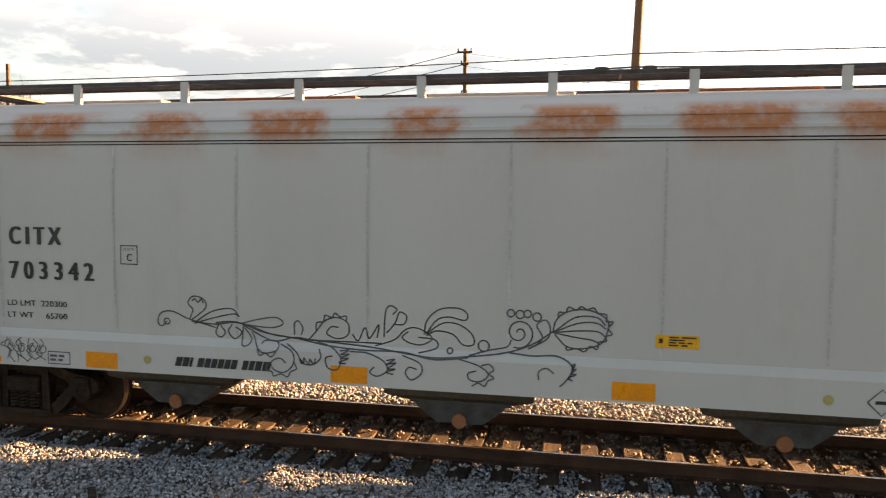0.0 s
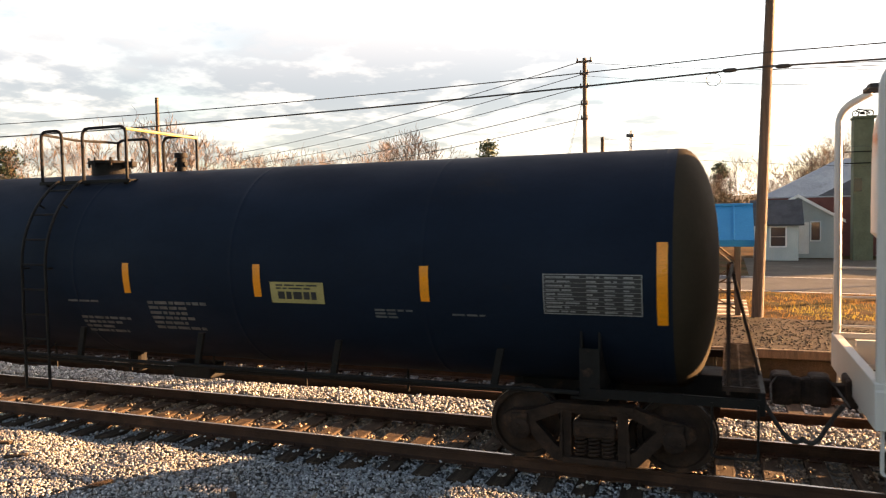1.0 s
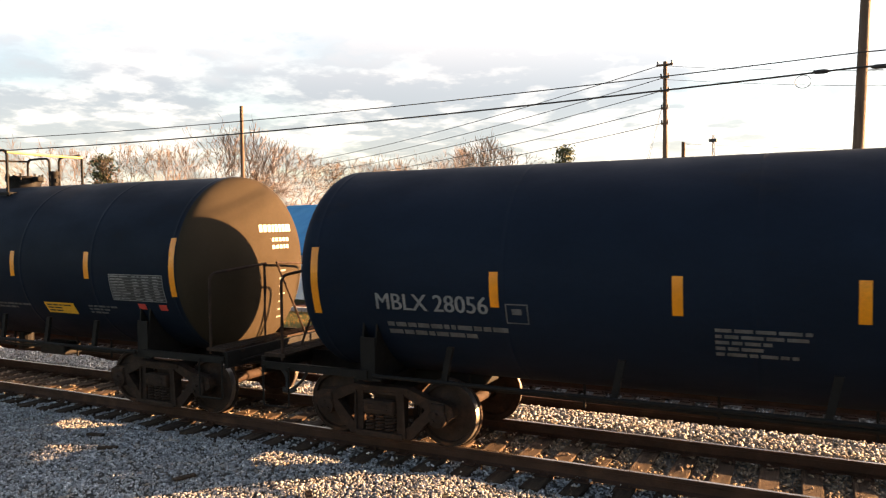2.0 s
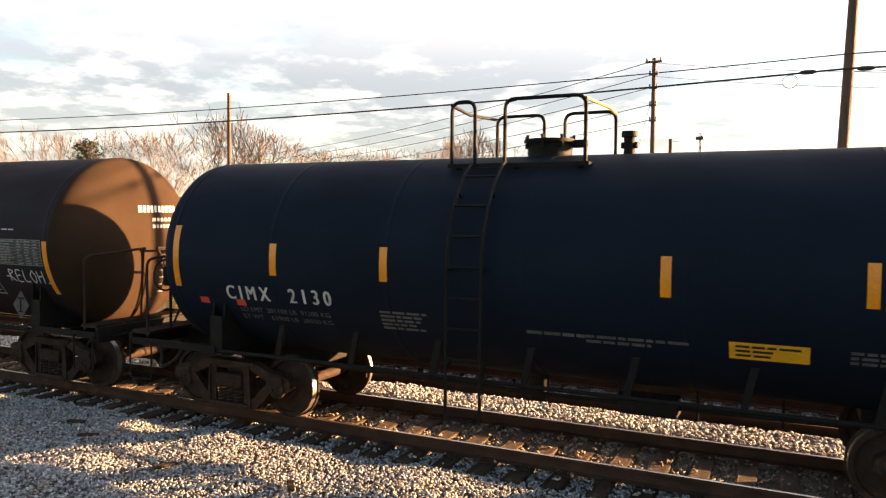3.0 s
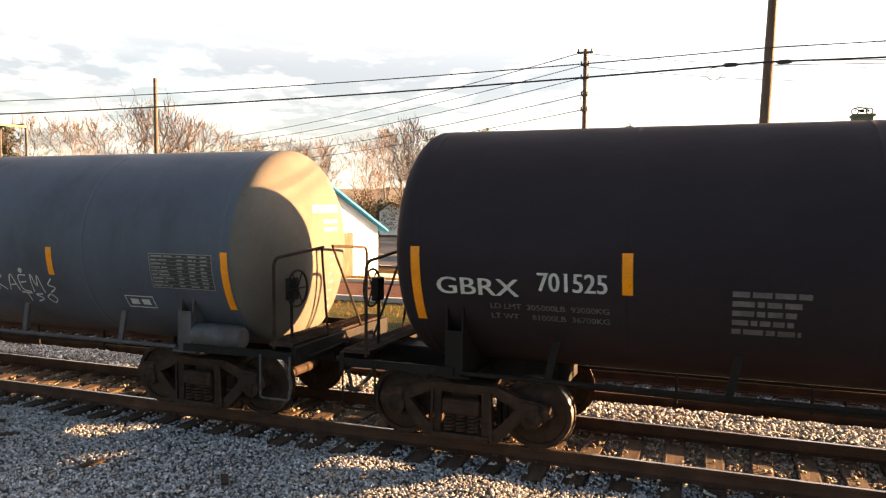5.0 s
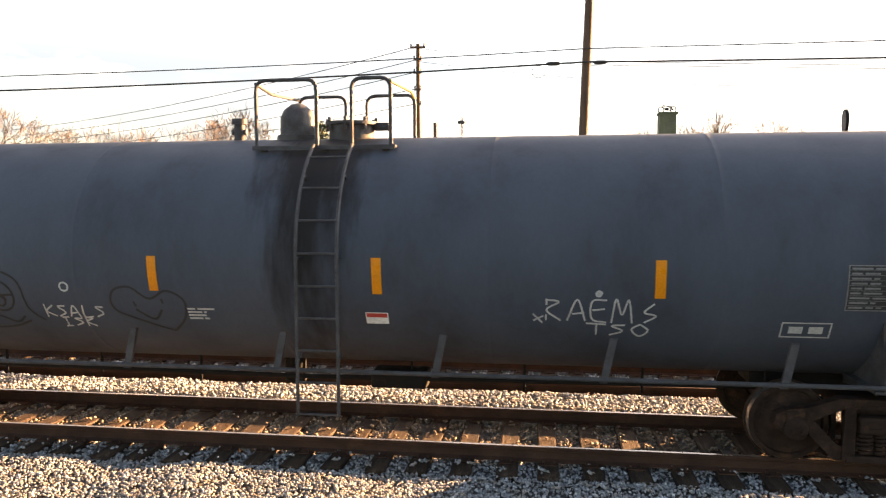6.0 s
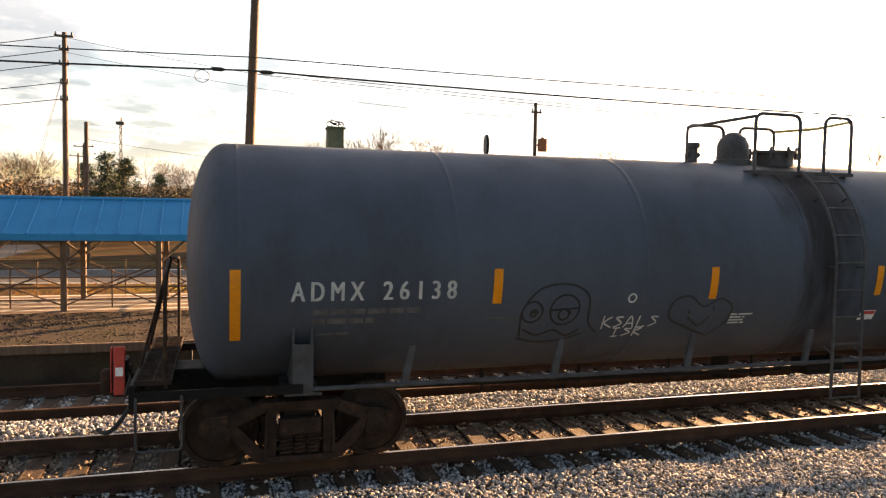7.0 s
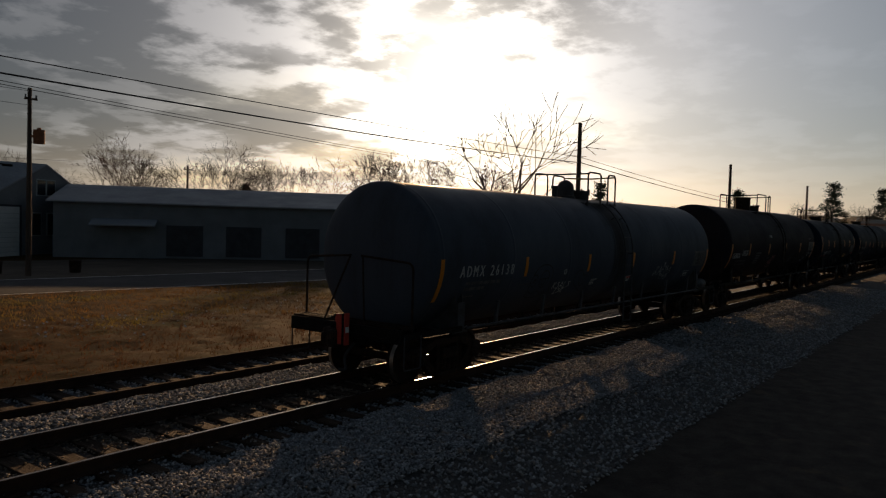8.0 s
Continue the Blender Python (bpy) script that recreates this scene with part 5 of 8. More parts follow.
            part("sill_step", bm, "hopper", car)
        coupler(car, 9.65, s)
        truck(car, s * 7.55)
    # outlet bays
    for x in (-5.35, -1.73, 1.78, 5.35):
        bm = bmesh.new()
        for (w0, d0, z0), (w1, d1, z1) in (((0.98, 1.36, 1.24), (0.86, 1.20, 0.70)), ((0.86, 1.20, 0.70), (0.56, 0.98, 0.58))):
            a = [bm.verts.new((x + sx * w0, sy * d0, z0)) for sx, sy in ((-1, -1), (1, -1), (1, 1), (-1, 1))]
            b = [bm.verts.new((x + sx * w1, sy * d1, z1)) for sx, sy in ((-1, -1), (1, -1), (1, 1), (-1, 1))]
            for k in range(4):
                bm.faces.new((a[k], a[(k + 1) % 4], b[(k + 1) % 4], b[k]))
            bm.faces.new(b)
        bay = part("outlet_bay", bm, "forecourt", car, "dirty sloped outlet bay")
        bm = bmesh.new()
        slab(bm, [(x - 0.56, 0.60), (x + 0.56, 0.60), (x + 0.50, 0.53), (x + 0.27, 0.36), (x - 0.27, 0.36), (x - 0.50, 0.53)], -1.04, 1.04)
        box(bm, x - 0.60, x + 0.60, -1.06, 1.06, 0.585, 0.625, 0.008)
        gate = part("outlet_gate", bm, "grey_steel", bay, "grey steel outlet gate")
        for y in (-1.10, 1.06):
            bm = bmesh.new()
            rod(bm, (x, y, 0.40), (x, y + 0.04, 0.40), 0.085, 16)
            part("capstan", bm, "rust", bay, "rusty gate capstan")
    # roof walk and hatches
    bm = bmesh.new()
    for y0 in (-1.02, 0.52):
        grating(bm, -9.0, 9.0, y0, y0 + 0.50, 4.38, 0.07)
    for x in (-8.9, 8.4):
        grating(bm, x, x + 0.5, -0.52, 0.52, 4.378, 0.07)
    walkway = part("roof_walk", bm, "grey_steel", car, "grey grated roof walk")
    for k in range(12):
        x = -8.18 + 1.49 * k
        for y in (-1.04, 1.0):
            bm = bmesh.new()
            box(bm, x - 0.05, x + 0.05, y, y + 0.04, 4.02, 4.36)
            part("walk_bracket", bm, "hopper", walkway)
    for k in range(6):
        bm = bmesh.new()
        x = -6.8 + 2.7 * k
        box(bm, x - 0.9, x + 0.9, -0.42, 0.42, 4.15, 4.25, 0.03)
        part("roof_hatch", bm, "rust" if k % 2 else "hopper", car)
    # paint and labels
    marks(body, "lettering", "ink", lambda bm: (words(bm, "C I T X", -7.31, -6.60, 2.36, 2.58, side, 0.035), words(bm, "7 0 3 3 4 2", -7.32, -6.16, 1.935, 2.155, side, 0.03)))
    marks(body, "lettering", "ink", lambda bm: (words(bm, "LD LMT  220300", -7.37, -6.53, 1.60, 1.67, side, 0.012), words(bm, "LT WT     65700", -7.37, -6.53, 1.45, 1.52, side, 0.012)))
    marks(body, "lettering", "ink", lambda bm: ([patch(bm, side, a, b, c, d, 1, 1) for a, b, c, d in ((-5.77, -5.54, 2.15, 2.162), (-5.77, -5.54, 2.368, 2.38), (-5.77, -5.758, 2.15, 2.38), (-5.552, -5.54, 2.15, 2.38))], words(bm, "PLATE", -5.725, -5.585, 2.315, 2.345, side), words(bm, "C", -5.685, -5.62, 2.19, 2.28, side, 0.02)))
    marks(body, "label_plate", "yellow", lambda bm: patch(bm, side, 0.40, 0.83, 1.45, 1.59, 1, 1, 0.002), "yellow label")
    marks(body, "print", "ink", lambda bm: (bars(bm, side, 0.53, 0.81, 1.47, 1.58, 4, 3, 0.4, 0.006), patch(bm, side, 0.43, 0.47, 1.5, 1.55, 1, 1, 0.006)))
    for x0, x1, z0, z1 in ((-6.25, -5.82, 0.885, 1.08), (-3.12, -2.69, 0.89, 1.08), (-0.03, 0.41, 0.89, 1.08), (3.1, 3.54, 0.89, 1.08), (6.1, 6.54, 0.89, 1.08), (-8.31, -7.46, 1.20, 1.265), (-8.35, -7.45, 0.885, 0.96)):
        marks(body, "reflective_stripe", "stripe", lambda bm: patch(bm, sill_side, x0, x1, z0, z1, 1, 1), "orange reflective stripe")
    # maker's words on the sill, in slanted plain bars
    def maker(bm):
        x = -5.06
        for w in (0.10, 0.10, 0.04, 0, 0.10, 0.09, 0.09, 0.09, 0.09, 0.09, 0, 0.09, 0.08, 0.10, 0.12):
            if w == 0:
                x += 0.055
                continue
            vs = [bm.verts.new((x + dx, -1.5565, z)) for dx, z in ((0, 0.97), (w * 0.8, 0.97), (w * 0.8 + 0.03, 1.08), (0.03, 1.08))]
            bm.faces.new(vs)
            x += w * 0.8 + 0.012
    marks(body, "lettering", "ink", maker)
    for x in (-5.42, 2.05):
        marks(body, "label_plate", "cream", lambda bm: bm.faces.new([bm.verts.new((x + 0.05 * math.cos(a), -1.5568, 1.02 + 0.05 * math.sin(a))) for a in [2 * math.pi * k / 20 for k in range(20)]]), "round pale label")
    marks(body, "lettering", "doodle", lambda bm: (bars(bm, sill_side, -6.75, -6.5, 0.93, 1.03, 2, 4), [patch(bm, sill_side, a, b, c, d, 1, 1) for a, b, c, d in ((-6.78, -6.47, 0.90, 0.912), (-6.78, -6.47, 1.048, 1.06), (-6.78, -6.768, 0.9, 1.06), (-6.482, -6.47, 0.9, 1.06))]))
    marks(body, "lettering", "ink", lambda bm: (stroke(bm, [(2.40, 1.02), (2.53, 1.15), (2.66, 1.02), (2.53, 0.89), (2.40, 1.02)], sill_side, 0.012), bars(bm, sill_side, 2.47, 2.6, 0.99, 1.05, 1, 2)))
    # scroll drawing in thin black line, over body and sill
    both = lambda x, z: -1.559 if z < 1.235 else (side(x, z) - 0.0015 if z > 1.32 else -1.556 + (z - 1.235) * 0.5)

    def scroll(bm):
        S = lambda pts, w=0.017: stroke(bm, pts, both, w)
        S(bend((-5.18, 1.49), (-5.25, 1.43), (-5.3, 1.48), (-5.25, 1.59), (-5.1, 1.61), (-4.9, 1.53), (-4.55, 1.44), n=7))
        S(bend((-4.88, 1.53), (-4.84, 1.64), (-4.9, 1.72), (-4.83, 1.8), (-4.7, 1.77), (-4.67, 1.68), (-4.76, 1.59), (-4.86, 1.52), n=7))
        S(bend((-4.85, 1.74), (-4.81, 1.77), (-4.77, 1.73), (-4.73, 1.77), (-4.7, 1.72), n=7))
        S(bend((-4.82, 1.49), (-4.59, 1.63), (-4.35, 1.67), (-4.25, 1.58), n=7))
        S(bend((-4.82, 1.48), (-4.55, 1.56), (-4.32, 1.61), (-4.25, 1.58), n=7))
        S(bend((-4.55, 1.5), (-4.32, 1.52), (-4.09, 1.47), (-3.83, 1.39), (-3.4, 1.35), (-3.04, 1.33), (-2.61, 1.3), (-2.18, 1.25), (-1.9, 1.23), (-1.55, 1.26), (-1.14, 1.32), (-0.87, 1.42), (-0.65, 1.57), n=6))
        S(bend((-4.86, 1.5), (-4.55, 1.48), (-4.28, 1.51), (-3.94, 1.41), (-3.55, 1.36), (-3.18, 1.3), (-2.75, 1.27), (-2.29, 1.27), (-1.93, 1.21), (-1.55, 1.25), n=6))
        S(bend((-4.2, 1.48), (-3.84, 1.32), (-3.57, 1.37), (-3.33, 1.35), (-2.82, 1.35), (-2.54, 1.35), n=7))
        S(bend((-4.24, 1.5), (-4.01, 1.56), (-3.79, 1.59), (-3.71, 1.52), (-3.86, 1.47), (-4.17, 1.49), n=7))
        S(bend((-4.51, 1.49), (-4.55, 1.38), (-4.49, 1.33), (-4.43, 1.39), (-4.49, 1.47), n=7))
        S(bend((-4.34, 1.49), (-4.39, 1.4), (-4.31, 1.32), (-4.22, 1.4), (-4.3, 1.46), n=7))
        S(bend((-4.2, 1.48), (-4.21, 1.27), (-4.13, 1.26), (-4.1, 1.34), (-4.18, 1.45), n=7))
        S(bend((-3.57, 1.4), (-3.57, 1.53), (-3.52, 1.56), (-3.47, 1.48), (-3.49, 1.4), n=7))
        S(bend((-3.4, 1.35), (-3.31, 1.45), (-3.2, 1.58), (-3.05, 1.62), (-2.93, 1.56), (-2.93, 1.43), (-3.05, 1.38), (-3.18, 1.43), (-3.13, 1.51), (-3.04, 1.51), n=6))
        S(bend((-3.31, 1.46), (-3.3, 1.55), (-3.22, 1.57), (-3.2, 1.64), (-3.12, 1.62), (-3.08, 1.67), (-3.02, 1.63), (-2.95, 1.64), (-2.95, 1.57), n=6))
        S(bend((-2.88, 1.44), (-2.81, 1.37), (-2.73, 1.52), (-2.68, 1.4), (-2.57, 1.56), (-2.59, 1.41), n=7))
        S(bend((-2.51, 1.42), (-2.5, 1.63), (-2.48, 1.74), (-2.43, 1.78), (-2.36, 1.74), (-2.41, 1.68), n=7))
        S(bend((-2.48, 1.47), (-2.38, 1.59), (-2.33, 1.71), (-2.25, 1.67), (-2.28, 1.58), (-2.38, 1.57), n=7))
        S(bend((-2.61, 1.32), (-2.39, 1.4), (-2.26, 1.52), (-2.12, 1.54), (-1.96, 1.44), (-2.07, 1.36), (-2.21, 1.37), (-2.3, 1.43), (-2.23, 1.5), n=6))
        S(bend((-2.12, 1.44), (-1.93, 1.42), (-1.91, 1.33), (-2.11, 1.27), n=7))
        S(bend((-2.05, 1.47), (-2.02, 1.63), (-1.88, 1.76), (-1.67, 1.78), (-1.57, 1.72), (-1.6, 1.65), (-1.77, 1.68), (-1.91, 1.64), (-2.03, 1.48), n=6))
        S(bend((-2.03, 1.48), (-1.84, 1.61), (-1.66, 1.6), (-1.52, 1.5), (-1.5, 1.39), (-1.62, 1.38), (-1.73, 1.49), (-1.91, 1.52), (-2.03, 1.46), n=6))
        S(bend((-1.55, 1.27), (-1.31, 1.34), (-1.14, 1.38), (-1.09, 1.46), n=7))
        S(bend((-0.84, 1.4), (-0.76, 1.5), (-0.82, 1.63), (-0.73, 1.69), (-0.68, 1.61), (-0.71, 1.49), (-0.91, 1.37), n=7))
        S(bend((-0.65, 1.56), (-0.62, 1.69), (-0.52, 1.78), (-0.36, 1.82), (-0.2, 1.79), (-0.08, 1.7), (-0.1, 1.55), (-0.17, 1.45), (-0.35, 1.4), (-0.51, 1.42), (-0.63, 1.54), n=6))
        S(bend((-0.65, 1.56), (-0.42, 1.73), (-0.2, 1.74), (-0.11, 1.66), n=7))
        S(bend((-0.65, 1.56), (-0.39, 1.67), (-0.2, 1.68), (-0.1, 1.62), n=7))
        S(bend((-0.65, 1.56), (-0.39, 1.59), (-0.19, 1.59), (-0.11, 1.54), n=7))
        S(bend((-0.65, 1.56), (-0.42, 1.52), (-0.26, 1.5), (-0.17, 1.47), n=7))
        S(bend((-0.6, 1.71), (-0.59, 1.78), (-0.52, 1.78), (-0.49, 1.84), (-0.41, 1.81), (-0.36, 1.85), (-0.3, 1.82), (-0.23, 1.84), (-0.19, 1.79), (-0.1, 1.77), (-0.1, 1.7), (-0.03, 1.7), (-0.08, 1.63), (-0.04, 1.57), (-0.1, 1.54), (-0.1, 1.49), (-0.17, 1.48), (-0.19, 1.4), (-0.26, 1.43), (-0.32, 1.37), (-0.4, 1.4), (-0.5, 1.38), (-0.51, 1.43), n=6))
        S(bend((-4.09, 1.41), (-4.01, 1.24), (-3.92, 1.18), (-3.77, 1.22), (-3.77, 1.31), (-3.92, 1.32), (-3.97, 1.28), n=7))
        S(bend((-4.01, 1.22), (-3.98, 1.15), (-3.91, 1.18), (-3.84, 1.14), (-3.78, 1.2), n=7))
        S(bend((-3.73, 1.29), (-3.58, 1.21), (-3.57, 1.07), (-3.68, 0.97), (-3.81, 1), (-3.83, 1.09), (-3.73, 1.13), (-3.66, 1.08), n=7))
        S(bend((-3.88, 1.07), (-3.9, 0.99), (-3.83, 0.97), (-3.81, 0.92), (-3.72, 0.95), (-3.64, 0.92), (-3.6, 0.98), (-3.53, 1.02), (-3.56, 1.09), n=6))
        S(bend((-3.66, 1.3), (-3.53, 1.21), (-3.46, 1.09), (-3.33, 1.08), (-3.24, 1.16), (-3.26, 1.26), n=7))
        S(bend((-3.47, 1.08), (-3.49, 1.14), (-3.44, 1.09), (-3.44, 1.15), (-3.38, 1.07), (-3.37, 1.14), (-3.32, 1.08), (-3.3, 1.15), n=7))
        S(bend((-3.29, 1.33), (-3.11, 1.28), (-3, 1.17), (-3.04, 1.04), (-3.15, 1.05), (-3.18, 1.16), (-3.1, 1.19), n=7))
        S(bend((-3.01, 1.25), (-2.91, 1.26), (-3, 1.21), (-2.9, 1.22), (-3, 1.17), (-2.91, 1.17), (-3.02, 1.12), (-2.94, 1.11), n=7))
        S(bend((-2.9, 1.25), (-2.68, 1.24), (-2.5, 1.16), (-2.46, 1.06), (-2.57, 0.99), (-2.66, 1.03), (-2.61, 1.09), n=7))
        S(bend((-2.47, 1.17), (-2.37, 1.19), (-2.46, 1.13), (-2.36, 1.15), (-2.45, 1.08), (-2.37, 1.08), (-2.47, 1.04), (-2.39, 1.02), n=7))
        S(bend((-2.29, 1.24), (-2.09, 1.16), (-2.07, 1.05), (-2.18, 0.97), (-2.25, 1.04), (-2.21, 1.11), (-2.12, 1.09), n=7))
        S(bend((-1.69, 1.24), (-1.44, 1.17), (-1.33, 1.08), (-1.41, 1), (-1.53, 1.01), (-1.55, 1.08), (-1.46, 1.11), n=7))
        S(bend((-1.41, 1.17), (-1.32, 1.19), (-1.27, 1.13), (-1.32, 1.09), (-1.27, 1.04), (-1.33, 1.01), (-1.37, 0.95), (-1.44, 0.98), (-1.51, 0.94), n=6))
        S(bend((-1.11, 1.32), (-0.87, 1.3), (-0.61, 1.31), (-0.46, 1.24), (-0.44, 1.16), (-0.51, 1.05), (-0.57, 0.99), n=7))
        S(bend((-0.79, 1.05), (-0.79, 1.14), (-0.71, 1.18), (-0.63, 1.13), n=7))
        S(bend((-0.46, 1.22), (-0.41, 1.24), (-0.44, 1.18), (-0.4, 1.19), (-0.45, 1.14), (-0.4, 1.13), (-0.48, 1.09), (-0.43, 1.06), n=7))
        S(curl(-1.01, 1.54, 0.17, 0.02, 250, 1.8, 40))
        for cx, cz, r in ((-1.39, 1.38, 0.06), (-1.1, 1.75, 0.04), (-1.0, 1.74, 0.045), (-0.92, 1.75, 0.04), (-0.82, 1.72, 0.045), (-5.18, 1.49, 0.035), (-1.76, 1.31, 0.03)):
            S(curl(cx, cz, r, r, 0, 1.05, 14))
    marks(body, "graffiti", "doodle", scroll, "black scrolling leaf-and-flower drawing")

    def scribble(bm):
        rng = random.Random(5)
        for k in range(9):
            x = -7.38 + 0.065 * k
            stroke(bm, bend(*[(x + rng.uniform(-0.08, 0.08), 0.92 + 0.26 * j / 4 + rng.uniform(-0.03, 0.03)) for j in range(5)], n=5), sill_side, 0.012)
        for k in range(4):
            stroke(bm, curl(-7.3 + 0.15 * k, 1.08, 0.06, 0.03, 40 * k, 1.3), sill_side, 0.011)
    marks(body, "graffiti", "doodle", scribble, "black scribbled graffiti")
    cars.append((car, u))
    return car


hopper_car(0.23)


# ---- ground ----
def sheet(name, material, xs, ys, height, kind="structure", label="", category="ground"):
    bm = bmesh.new()
    rows = [[bm.verts.new((x, y, height(x, y))) for x in xs] for y in ys]
    for a, b in zip(rows, rows[1:]):
        for i in range(len(xs) - 1):
            bm.faces.new((a[i], a[i + 1], b[i + 1], b[i]))
    ob = part(name, bm, material, None, label, smooth=True)
    return tagged(ob, label, category, "", kind)


def profile(table):
    def z(x, y):
        for (a, za), (b, zb) in zip(table, table[1:]):
            if a <= y <= b:
                return za + (zb - za) * (y - a) / (b - a)
        return table[0][1] if y < table[0][0] else table[-1][1]
    return z


ground_z = profile([(-300, -1.2), (-10, -0.9), (3, -0.62), (7, -0.52), (13.5, -0.5), (15, -0.62), (24, -0.45), (60, -0.35), (300, 0.0), (4000, 2.0)])
bump = lambda x, y: 0.035 * noise.noise(Vector((x * 0.35, y * 0.35, 3))) if 14 < y < 32 or y < 4 else 0
spaced = lambda a, b, n: [a + (b - a) * k / n for k in range(n + 1)]
sheet("ground", "grass", [-3000, -600, -200, -80] + spaced(-40, 60, 80) + [100, 200, 600, 3000], [-300, -60, -20] + spaced(-8, 34, 60) + [45, 60, 90, 150, 300, 800, 4000],
      lambda x, y: ground_z(x, y) + bump(x, y), label="dry winter grass ground beyond the tracks")
bed_z = profile([(-14, -0.62), (4.6, -0.44), (5.6, -0.34), (6.6, -0.27), (7.9, -0.235), (10.15, -0.22), (10.45, -0.09), (11.25, -0.09), (11.45, -0.2), (13.7, -0.25), (14.6, -0.55)])
sheet("ballast_bed", "bed", [-300, -100] + spaced(-40, 60, 100) + [100, 300], spaced(3.4, 14.6, 44), lambda x, y: bed_z(x, y) + 0.02 * noise.noise(Vector((x * 1.1, y * 1.1, 0))) - 0.02, label="grey crushed stone track bed", category="track bed")
sheet("near_verge", "soil", [-300, -100, -40] + spaced(-20, 60, 60) + [100, 300], [-14, -8, -4, -2] + spaced(-1, 4.2, 14), lambda x, y: bed_z(x, y) + 0.03 + 0.05 * noise.noise(Vector((x * 0.7, y * 0.7, 8))), label="dark cinder soil beside the track bed", category="verge")
road_near = lambda x: 32.3 - 0.13 * x + 0.0006 * x * x
xs = [-160, -90, -60, -40, -25, -15, -5, 5, 15, 25, 35, 50, 70, 110]
bm = bmesh.new()
rows = [[bm.verts.new((x, road_near(x) + d, ground_z(x, road_near(x) + d) + 0.035)) for x in xs] for d in (0, 3.5, 7.2)]
for a, b in zip(rows, rows[1:]):
    for i in range(len(xs) - 1):
        bm.faces.new((a[i], a[i + 1], b[i + 1], b[i]))
tagged(part("road", bm, "road", None, "grey worn asphalt street"), category="road", kind="structure")
bm = bmesh.new()
for d0, d1 in ((0.25, 0.37), (6.85, 6.97)):
    rows = [[bm.verts.new((x, road_near(x) + d, ground_z(x, road_near(x) + d) + 0.04)) for x in xs] for d in (d0, d1)]
    for i in range(len(xs) - 1):
        bm.faces.new((rows[0][i], rows[0][i + 1], rows[1][i + 1], rows[1][i]))
tagged(part("road_edge_line", bm, "white", None, "worn white painted edge lines on the road"), category="road marking", kind="structure")
for name, x0, x1, y0, y1, mat_, lab in (("pavement", -60, -11, 29.6, 31.2, "pale", "pale concrete pavement beside the road"), ("parking_lot", -70, -12, 41.6, 62, "road", "grey asphalt lot across the street"),
                                        ("driveway", 1, 46, 38.02, 52, "forecourt", "worn gravel and concrete forecourt before the sheds"), ("planting_bed", -19, -8.2, 22.6, 27.4, "mulch", "dark red mulch bed with pale edging")):
    bm = bmesh.new()
    n = 12
    rows = [[bm.verts.new((x0 + (x1 - x0) * i / n, y - (0.13 * (x0 + (x1 - x0) * i / n) if name == "driveway" else 0) + (1.5 if name == "driveway" else 0), ground_z(0, y) + 0.028)) for i in range(n + 1)] for y in (y0, (y0 + y1) / 2, y1)]
    for a, b in zip(rows, rows[1:]):
        for i in range(n):
            bm.faces.new((a[i], a[i + 1], b[i + 1], b[i]))
    tagged(part(name, bm, mat_, None, lab), category=name.replace("_", " "), kind="structure")
bm = bmesh.new()
rows = [[bm.verts.new((x, y, ground_z(0, y) + 0.04)) for x in (-40, -30, -22, -14, -7.2)] for y in (15.2, 17.5, 20, 22.4)]
for a, b in zip(rows, rows[1:]):
    for i in range(4):
        bm.faces.new((a[i], a[i + 1], b[i + 1], b[i]))
tagged(part("lawn", bm, "lawn", None, "mown green and straw lawn beside the tracks"), category="lawn", kind="structure")
for y in (22.5, 27.5):
    bm = bmesh.new()
    box(bm, -19, -8.1, y - 0.1, y + 0.1, -0.5, -0.28, 0.02)
    tagged(part("kerb", bm, "pale", None, "pale concrete kerb edging the mulch bed"), category="kerb", kind="structure")


# rough winter grass between the tracks and the road
bm = bmesh.new()
verge_x = spaced(-7, 30, 190)
rows = []
for k in range(86):
    row = []
    for x in verge_x:
        y = 14.7 + (road_near(x) - 0.15 - 14.7) * k / 85
        lump = 0.05 * noise.noise(Vector((x * 0.6, y * 0.8, 2))) + 0.045 * noise.noise(Vector((x * 2.6, y * 2.6, 7))) + 0.03 * noise.noise(Vector((x * 7, y * 7, 4)))
        row.append(bm.verts.new((x, y, ground_z(x, y) + 0.05 + lump)))
    rows.append(row)
for a, b in zip(rows, rows[1:]):
    for i in range(len(verge_x) - 1):
        bm.faces.new((a[i], a[i + 1], b[i + 1], b[i]))
tagged(part("grass_verge", bm, "grass", None, "rough brown winter grass between tracks and road", smooth=True), category="grass", kind="structure")


# ---- tracks ----
def rail_profile():
    half = [(0.0, -0.171), (0.070, -0.171), (0.070, -0.160), (0.012, -0.140), (0.008, -0.055), (0.034, -0.042), (0.036, -0.008), (0.030, -0.0015)]
    return half + [(-y, z) for y, z in half[::-1] if y > 0]


TIE_STEP = 0.495
rng = random.Random(11)
tie_meshes = []
for k in range(5):
    bm = bmesh.new()
    box(bm, -0.115, 0.115, -1.30, 1.30, -0.36, -0.172, 0.012)
    for v in bm.verts:
        v.co += Vector((rng.uniform(-0.012, 0.012), rng.uniform(-0.03, 0.03), rng.uniform(-0.008, 0.0)))
    t = part("tie", bm, "tie")
    tie_meshes.append(t.data)
    bpy.data.objects.remove(t)


